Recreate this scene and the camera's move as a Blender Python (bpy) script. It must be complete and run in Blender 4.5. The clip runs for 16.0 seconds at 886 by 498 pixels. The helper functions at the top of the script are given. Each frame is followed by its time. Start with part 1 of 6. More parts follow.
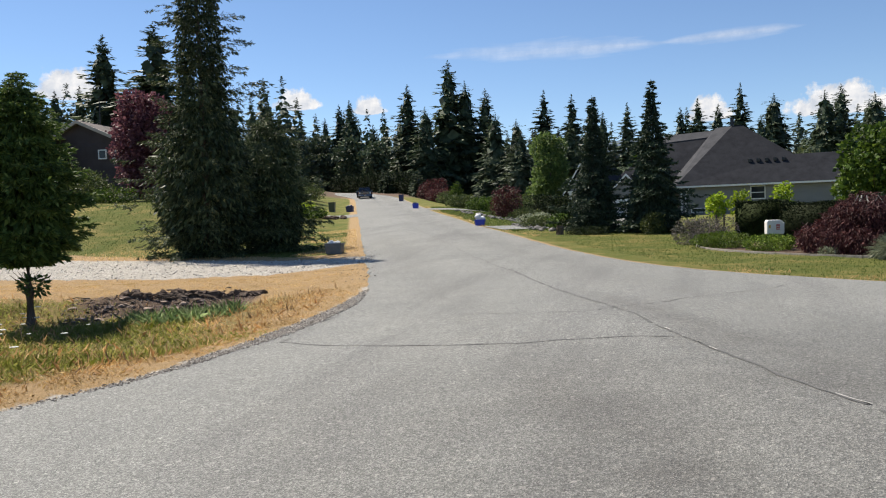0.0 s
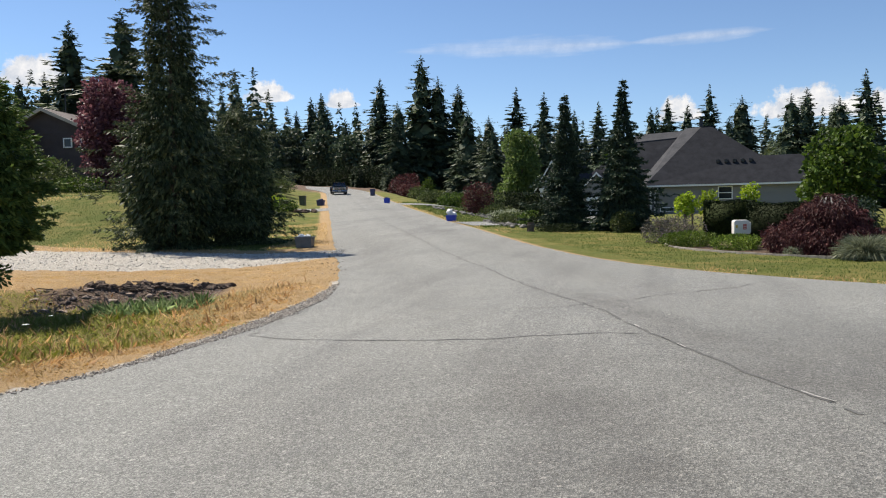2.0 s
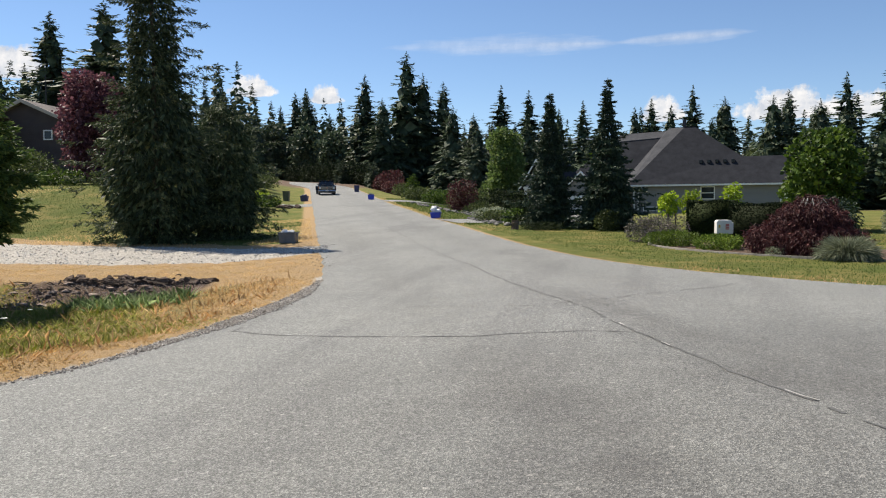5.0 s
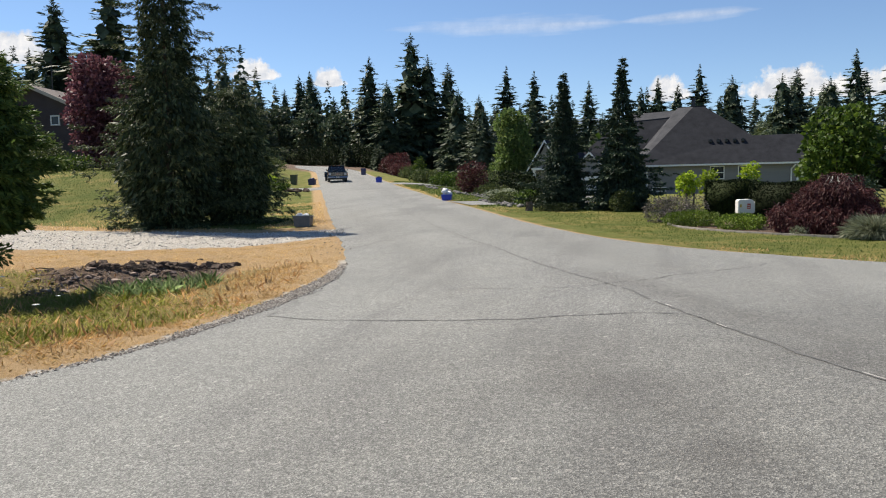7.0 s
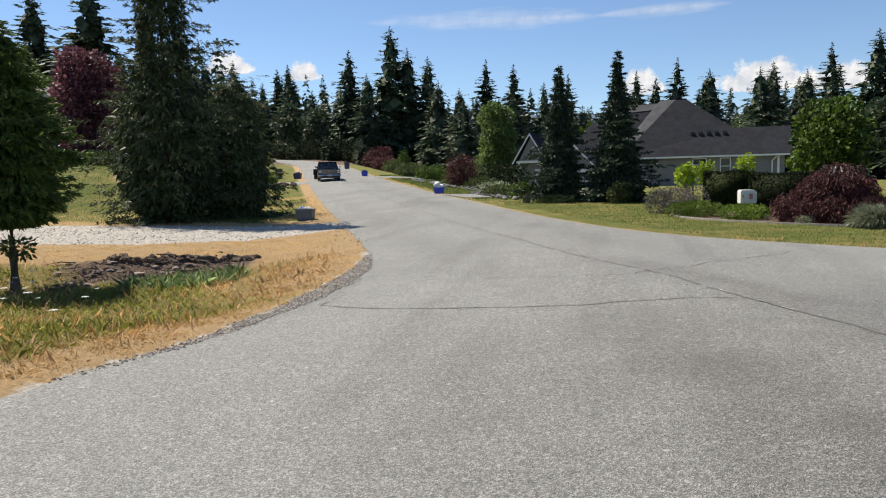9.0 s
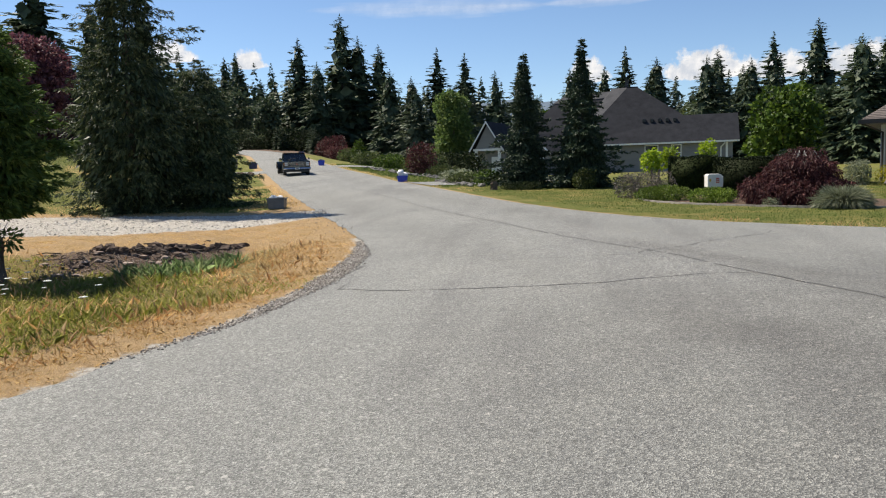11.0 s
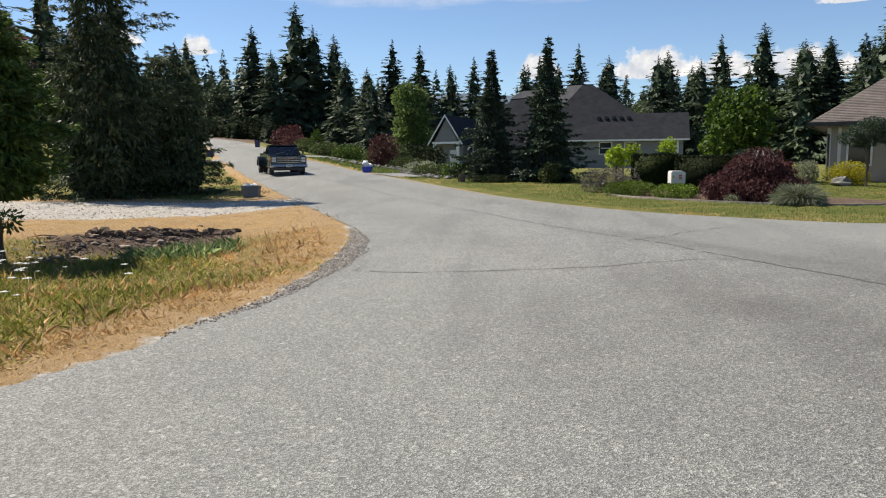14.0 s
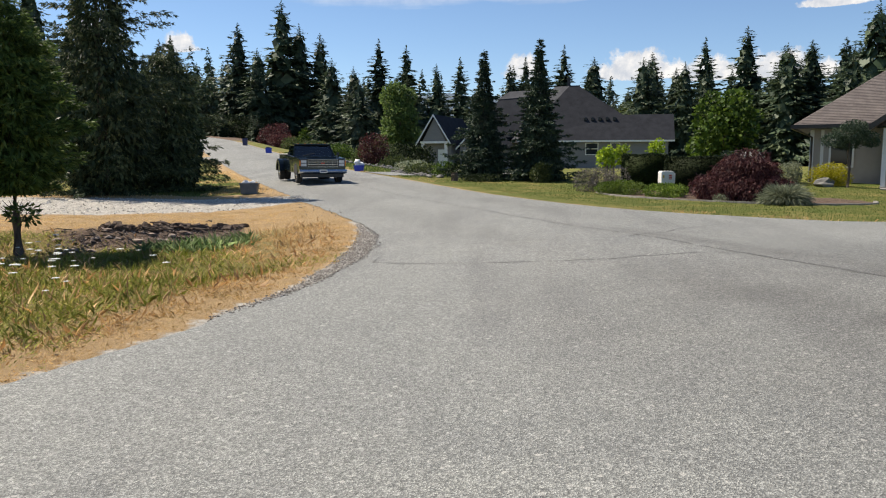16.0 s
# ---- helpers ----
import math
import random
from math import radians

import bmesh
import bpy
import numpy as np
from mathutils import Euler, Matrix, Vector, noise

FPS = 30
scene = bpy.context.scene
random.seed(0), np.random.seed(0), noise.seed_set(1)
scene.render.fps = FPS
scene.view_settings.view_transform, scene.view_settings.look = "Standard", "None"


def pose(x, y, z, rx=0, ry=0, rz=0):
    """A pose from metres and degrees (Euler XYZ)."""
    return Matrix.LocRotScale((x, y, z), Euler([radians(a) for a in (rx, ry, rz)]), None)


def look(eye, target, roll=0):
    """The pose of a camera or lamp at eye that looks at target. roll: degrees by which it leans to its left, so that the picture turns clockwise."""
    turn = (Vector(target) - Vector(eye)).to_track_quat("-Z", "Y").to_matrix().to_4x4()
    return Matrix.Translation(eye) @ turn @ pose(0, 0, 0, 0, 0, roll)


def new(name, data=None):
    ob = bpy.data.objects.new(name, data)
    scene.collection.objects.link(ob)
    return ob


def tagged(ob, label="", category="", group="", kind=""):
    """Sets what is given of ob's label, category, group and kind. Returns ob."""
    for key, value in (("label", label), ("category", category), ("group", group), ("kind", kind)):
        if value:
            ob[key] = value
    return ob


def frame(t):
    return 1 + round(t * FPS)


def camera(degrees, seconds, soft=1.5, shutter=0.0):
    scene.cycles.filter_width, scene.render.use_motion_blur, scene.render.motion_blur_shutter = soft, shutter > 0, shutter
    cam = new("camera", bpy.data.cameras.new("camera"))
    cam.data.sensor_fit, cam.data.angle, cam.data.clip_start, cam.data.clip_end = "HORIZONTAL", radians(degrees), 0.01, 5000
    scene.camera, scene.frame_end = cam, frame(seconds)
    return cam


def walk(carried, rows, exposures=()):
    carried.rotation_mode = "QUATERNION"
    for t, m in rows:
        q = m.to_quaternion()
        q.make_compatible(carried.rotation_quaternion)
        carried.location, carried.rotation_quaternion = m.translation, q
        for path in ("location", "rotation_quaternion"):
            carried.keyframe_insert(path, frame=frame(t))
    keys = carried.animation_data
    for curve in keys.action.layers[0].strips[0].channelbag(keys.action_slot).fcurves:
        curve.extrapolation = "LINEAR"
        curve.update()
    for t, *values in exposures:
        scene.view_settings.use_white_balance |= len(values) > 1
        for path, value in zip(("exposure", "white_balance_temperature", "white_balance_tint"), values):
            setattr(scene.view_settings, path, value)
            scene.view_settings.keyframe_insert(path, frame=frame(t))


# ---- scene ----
EXPOSURE = 0.59
cam = camera(61.1, 16.0, soft=1.1)
PATH = [
    (0, (3.391, -1.335, 1.4), (2.744, 0.555, 1.306), -1.9),
    (0.5, (3.396, -1.343, 1.402), (2.754, 0.548, 1.309), -2.1),
    (1, (3.407, -1.338, 1.401), (2.788, 0.562, 1.305), -2.0),
    (1.5, (3.391, -1.325, 1.397), (2.798, 0.582, 1.294), -1.5),
    (2, (3.369, -1.306, 1.392), (2.796, 0.607, 1.284), -1.0),
    (2.5, (3.359, -1.3, 1.388), (2.8, 0.617, 1.281), -0.6),
    (3, (3.359, -1.304, 1.387), (2.809, 0.617, 1.284), -0.5),
    (5.5, (3.314, -1.283, 1.379), (2.784, 0.641, 1.253), -0.4),
    (6, (3.202, -1.282, 1.374), (2.667, 0.64, 1.234), -0.6),
    (6.5, (3.054, -1.279, 1.387), (2.513, 0.641, 1.234), -0.8),
    (7, (2.872, -1.221, 1.366), (2.33, 0.698, 1.204), -0.9),
    (7.5, (2.665, -1.191, 1.349), (2.128, 0.728, 1.181), -0.9),
    (8, (2.454, -1.333, 1.343), (1.928, 0.589, 1.173), -0.8),
    (8.5, (2.22, -1.497, 1.352), (1.712, 0.43, 1.18), -0.9),
    (9, (1.991, -1.589, 1.329), (1.508, 0.343, 1.15), -1.2),
    (9.2, (1.899, -1.634, 1.326), (1.427, 0.301, 1.142), -1.2),
    (11.3, (1.139, -2.02, 1.282), (0.801, -0.06, 1.069), -1.4),
    (11.5, (1.096, -2.047, 1.284), (0.765, -0.086, 1.071), -1.0),
    (12, (0.912, -2.155, 1.291), (0.605, -0.191, 1.077), -0.5),
    (12.5, (0.796, -2.291, 1.289), (0.517, -0.323, 1.067), -0.2),
    (13, (0.75, -2.462, 1.263), (0.494, -0.493, 1.032), -0.2),
    (13.5, (0.654, -2.636, 1.268), (0.419, -0.663, 1.032), -0.4),
    (14, (0.495, -2.81, 1.277), (0.273, -0.836, 1.044), -0.5),
    (14.5, (0.409, -2.974, 1.276), (0.197, -0.998, 1.048), -0.5),
    (15, (0.364, -3.144, 1.264), (0.161, -1.166, 1.04), -0.4),
    (15.5, (0.268, -3.281, 1.249), (0.076, -1.303, 1.024), -0.2),
    (16, (0.128, -3.421, 1.25), (-0.051, -1.443, 1.016), -0.1),
]
walk(cam, [(t, look(eye, target, roll)) for t, eye, target, roll in PATH], [(0, EXPOSURE, 6900, 11), (16, EXPOSURE, 7000, 11)])

# ---- light ----
SUN_AZ = math.atan2(-0.90, 0.42)      # from +y towards +x
SUN_EL = radians(54)
sun_dir = Vector((math.sin(SUN_AZ) * math.cos(SUN_EL), math.cos(SUN_AZ) * math.cos(SUN_EL), math.sin(SUN_EL)))
world = bpy.data.worlds.new("world")
scene.world = world
world.use_nodes = True
wn = world.node_tree.nodes
sky = wn.new("ShaderNodeTexSky")
sky.sky_type = "NISHITA"
sky.sun_disc = False
sky.sun_elevation, sky.sun_rotation = SUN_EL, SUN_AZ
sky.air_density, sky.dust_density, sky.ozone_density = 0.85, 0.0, 6.0
wn["Background"].inputs["Strength"].default_value = 0.092
world.node_tree.links.new(sky.outputs["Color"], wn["Background"].inputs["Color"])
sun_data = bpy.data.lights.new("sun", "SUN")
sun_data.energy, sun_data.angle, sun_data.color = 4.8, radians(0.53), (1.0, 0.95, 0.86)
sun = new("sun", sun_data)
sun.matrix_world = look(sun_dir * 50, (0, 0, 0))


# ---- materials ----
def nodes_of(name):
    m = bpy.data.materials.new(name)
    m.use_nodes = True
    nt = m.node_tree
    return m, nt, nt.nodes["Principled BSDF"]


def ramp(nt, fac, stops):
    r = nt.nodes.new("ShaderNodeValToRGB")
    els = r.color_ramp.elements
    while len(els) < len(stops):
        els.new(0.5)
    for e, (p, c) in zip(els, stops):
        e.position, e.color = p, (*c, 1)
    nt.links.new(fac, r.inputs["Fac"])
    return r.outputs["Color"]


def noise_fac(nt, scale, detail=4, rough=0.6, coord="Object", stretch=None):
    tc = nt.nodes.new("ShaderNodeTexCoord")
    n = nt.nodes.new("ShaderNodeTexNoise")
    n.inputs["Scale"].default_value, n.inputs["Detail"].default_value, n.inputs["Roughness"].default_value = scale, detail, rough
    out = tc.outputs[coord]
    if stretch:
        mp = nt.nodes.new("ShaderNodeMapping")
        mp.inputs["Scale"].default_value = stretch
        nt.links.new(out, mp.inputs["Vector"])
        out = mp.outputs["Vector"]
    nt.links.new(out, n.inputs["Vector"])
    return n.outputs["Fac"]


def mix(nt, fac, a, b, how="MIX"):
    m = nt.nodes.new("ShaderNodeMix")
    m.data_type, m.blend_type = "RGBA", how
    for sock, v in ((m.inputs[0], fac), (m.inputs[6], a), (m.inputs[7], b)):
        if isinstance(v, (int, float)):
            sock.default_value = v
        elif isinstance(v, tuple):
            sock.default_value = (*v, 1)
        else:
            nt.links.new(v, sock)
    return m.outputs[2]


def bump(nt, bsdf, height, strength, distance=0.02):
    b = nt.nodes.new("ShaderNodeBump")
    b.inputs["Strength"].default_value, b.inputs["Distance"].default_value = strength, distance
    nt.links.new(height, b.inputs["Height"])
    nt.links.new(b.outputs["Normal"], bsdf.inputs["Normal"])


def plain(name, dark, light, scale=6.0, rough=0.7, metal=0.0, bumps=0.15, fine=60.0, stretch=None, coat=0.0, spec=0.5):
    """A surface of two tones, mottled at two scales, with a fine relief."""
    m, nt, b = nodes_of(name)
    f = noise_fac(nt, scale, 5, 0.65, stretch=stretch)
    g = noise_fac(nt, fine, 3, 0.6)
    c = mix(nt, 0.25, ramp(nt, f, [(0.3, dark), (0.7, light)]), ramp(nt, g, [(0.3, dark), (0.7, light)]))
    nt.links.new(c, b.inputs["Base Color"])
    b.inputs["Roughness"].default_value, b.inputs["Metallic"].default_value = rough, metal
    b.inputs["Coat Weight"].default_value = coat
    b.inputs["Specular IOR Level"].default_value = spec
    if bumps:
        bump(nt, b, g, bumps)
    return m


def foliage(name, dark, light, tip=None, passes=0.3, rough=0.55):
    """Leaves or needles: each leaf and each plant a little different, some light passes through."""
    m, nt, b = nodes_of(name)
    geo, info = nt.nodes.new("ShaderNodeNewGeometry"), nt.nodes.new("ShaderNodeObjectInfo")
    c = ramp(nt, geo.outputs["Random Per Island"], [(0.0, dark), (0.75, light), (1.0, tip or light)])
    f = noise_fac(nt, 0.9, 3, 0.6)
    c = mix(nt, 0.55, c, mix(nt, 1.0, c, ramp(nt, f, [(0.3, (0.45, 0.5, 0.45)), (0.7, (1.25, 1.2, 1.1))]), "MULTIPLY"))
    hue = nt.nodes.new("ShaderNodeHueSaturation")
    mr = nt.nodes.new("ShaderNodeMapRange")
    mr.inputs["To Min"].default_value, mr.inputs["To Max"].default_value = 0.8, 1.2
    nt.links.new(info.outputs["Random"], mr.inputs["Value"])
    nt.links.new(mr.outputs["Result"], hue.inputs["Value"])
    nt.links.new(c, hue.inputs["Color"])
    c = hue.outputs["Color"]
    nt.links.new(c, b.inputs["Base Color"])
    b.inputs["Roughness"].default_value = rough
    b.inputs["Specular IOR Level"].default_value = 0.25
    tr = nt.nodes.new("ShaderNodeBsdfTranslucent")
    nt.links.new(c, tr.inputs["Color"])
    ms = nt.nodes.new("ShaderNodeMixShader")
    ms.inputs[0].default_value = passes
    nt.links.new(b.outputs[0], ms.inputs[1])
    nt.links.new(tr.outputs[0], ms.inputs[2])
    nt.links.new(ms.outputs[0], nt.nodes["Material Output"].inputs["Surface"])
    return m


def asphalt_material():
    m, nt, b = nodes_of("worn grey chip-sealed asphalt")
    tc = nt.nodes.new("ShaderNodeTexCoord")
    big = noise_fac(nt, 0.22, 4, 0.6)
    mid = noise_fac(nt, 1.6, 5, 0.7)
    streak = noise_fac(nt, 0.9, 3, 0.5, stretch=(1.0, 0.12, 1.0))
    v = nt.nodes.new("ShaderNodeTexVoronoi")
    v.inputs["Scale"].default_value = 115
    nt.links.new(tc.outputs["Object"], v.inputs["Vector"])
    chips = ramp(nt, v.outputs["Color"], [(0.1, (0.10, 0.101, 0.098)), (0.55, (0.203, 0.209, 0.199)), (0.95, (0.42, 0.42, 0.40))])
    tone = ramp(nt, big, [(0.3, (0.88, 0.88, 0.88)), (0.7, (1.08, 1.07, 1.05))])
    tone2 = ramp(nt, mid, [(0.3, (0.93, 0.93, 0.93)), (0.7, (1.05, 1.05, 1.03))])
    tone3 = ramp(nt, streak, [(0.32, (0.80, 0.79, 0.80)), (0.5, (1.0, 1.0, 1.0))])
    c = mix(nt, 1.0, chips, tone, "MULTIPLY")
    c = mix(nt, 1.0, c, tone2, "MULTIPLY")
    c = mix(nt, 0.8, c, tone3, "MULTIPLY")
    grit = noise_fac(nt, 26, 6, 0.75)
    c = mix(nt, 0.85, c, ramp(nt, grit, [(0.34, (0.62, 0.62, 0.62)), (0.5, (1.0, 1.0, 1.0)), (0.66, (1.32, 1.32, 1.30))]), "MULTIPLY")
    v2 = nt.nodes.new("ShaderNodeTexVoronoi")
    v2.inputs["Scale"].default_value = 38
    nt.links.new(tc.outputs["Object"], v2.inputs["Vector"])
    c = mix(nt, ramp(nt, v2.outputs["Color"], [(0.90, (0, 0, 0)), (0.94, (0.55, 0.55, 0.55))]), c, (0.52, 0.50, 0.46))
    at = nt.nodes.new("ShaderNodeAttribute")
    at.attribute_name = "wear"
    patch = nt.nodes.new("ShaderNodeMath")
    patch.operation = "MULTIPLY"
    nt.links.new(at.outputs["Fac"], patch.inputs[0])
    nt.links.new(ramp(nt, noise_fac(nt, 1.1, 6, 0.7), [(0.25, (0.35, 0.35, 0.35)), (0.7, (1.0, 1.0, 1.0))]), patch.inputs[1])
    c = mix(nt, patch.outputs[0], c, mix(nt, 1.0, c, (0.56, 0.54, 0.53), "MULTIPLY"))
    fine = noise_fac(nt, 420, 2, 0.5)
    c = mix(nt, 0.5, c, ramp(nt, fine, [(0.3, (0.5, 0.5, 0.5)), (0.7, (1.4, 1.4, 1.38))]), "MULTIPLY")
    nt.links.new(c, b.inputs["Base Color"])
    b.inputs["Roughness"].default_value = 0.82
    bump(nt, b, v.outputs["Distance"], 0.7, 0.01)
    return m


def ground_material():
    """Dry grass soil, lawn, gravel and bare earth, blended by the cover attribute and broken up by noise."""
    m, nt, b = nodes_of("grass, lawn, gravel and earth")
    at = nt.nodes.new("ShaderNodeAttribute")
    at.attribute_name = "cover"
    sep = nt.nodes.new("ShaderNodeSeparateColor")
    nt.links.new(at.outputs["Color"], sep.inputs[0])
    n1, n2, n3 = noise_fac(nt, 0.5, 5, 0.65), noise_fac(nt, 14, 4, 0.7), noise_fac(nt, 120, 3, 0.6)
    dry = mix(nt, 0.5, ramp(nt, n2, [(0.3, (0.27, 0.172, 0.084)), (0.7, (0.54, 0.372, 0.192))]), ramp(nt, n3, [(0.35, (0.13, 0.085, 0.044)), (0.65, (0.65, 0.465, 0.255))]))
    lawn_a = mix(nt, 0.4, ramp(nt, n1, [(0.38, (0.085, 0.115, 0.022)), (0.52, (0.16, 0.155, 0.042)), (0.68, (0.34, 0.25, 0.095))]), ramp(nt, n3, [(0.3, (0.06, 0.08, 0.018)), (0.7, (0.19, 0.20, 0.05))]))
    v = nt.nodes.new("ShaderNodeTexVoronoi")
    v.inputs["Scale"].default_value = 16
    tc = nt.nodes.new("ShaderNodeTexCoord")
    nt.links.new(tc.outputs["Object"], v.inputs["Vector"])
    gravel = mix(nt, 0.35, ramp(nt, v.outputs["Color"], [(0.1, (0.26, 0.235, 0.20)), (0.9, (0.62, 0.59, 0.535))]), ramp(nt, n2, [(0.3, (0.35, 0.30, 0.23)), (0.7, (0.60, 0.575, 0.52))]))
    earth = ramp(nt, n2, [(0.3, (0.06, 0.040, 0.028)), (0.7, (0.22, 0.155, 0.115))])

    def weight(sock):
        ad = nt.nodes.new("ShaderNodeMath")
        ad.operation = "MULTIPLY_ADD"
        nt.links.new(n2, ad.inputs[0])
        ad.inputs[1].default_value = 0.9
        nt.links.new(sock, ad.inputs[2])
        mr = nt.nodes.new("ShaderNodeMapRange")
        mr.inputs["From Min"].default_value, mr.inputs["From Max"].default_value = 0.75, 1.1
        nt.links.new(ad.outputs[0], mr.inputs["Value"])
        return mr.outputs["Result"]

    c = mix(nt, weight(sep.outputs[0]), dry, lawn_a)
    c = mix(nt, weight(sep.outputs[1]), c, gravel)
    c = mix(nt, weight(sep.outputs[2]), c, earth)
    nt.links.new(c, b.inputs["Base Color"])
    b.inputs["Roughness"].default_value = 0.95
    b.inputs["Specular IOR Level"].default_value = 0.15
    bump(nt, b, n3, 0.8, 0.04)
    return m


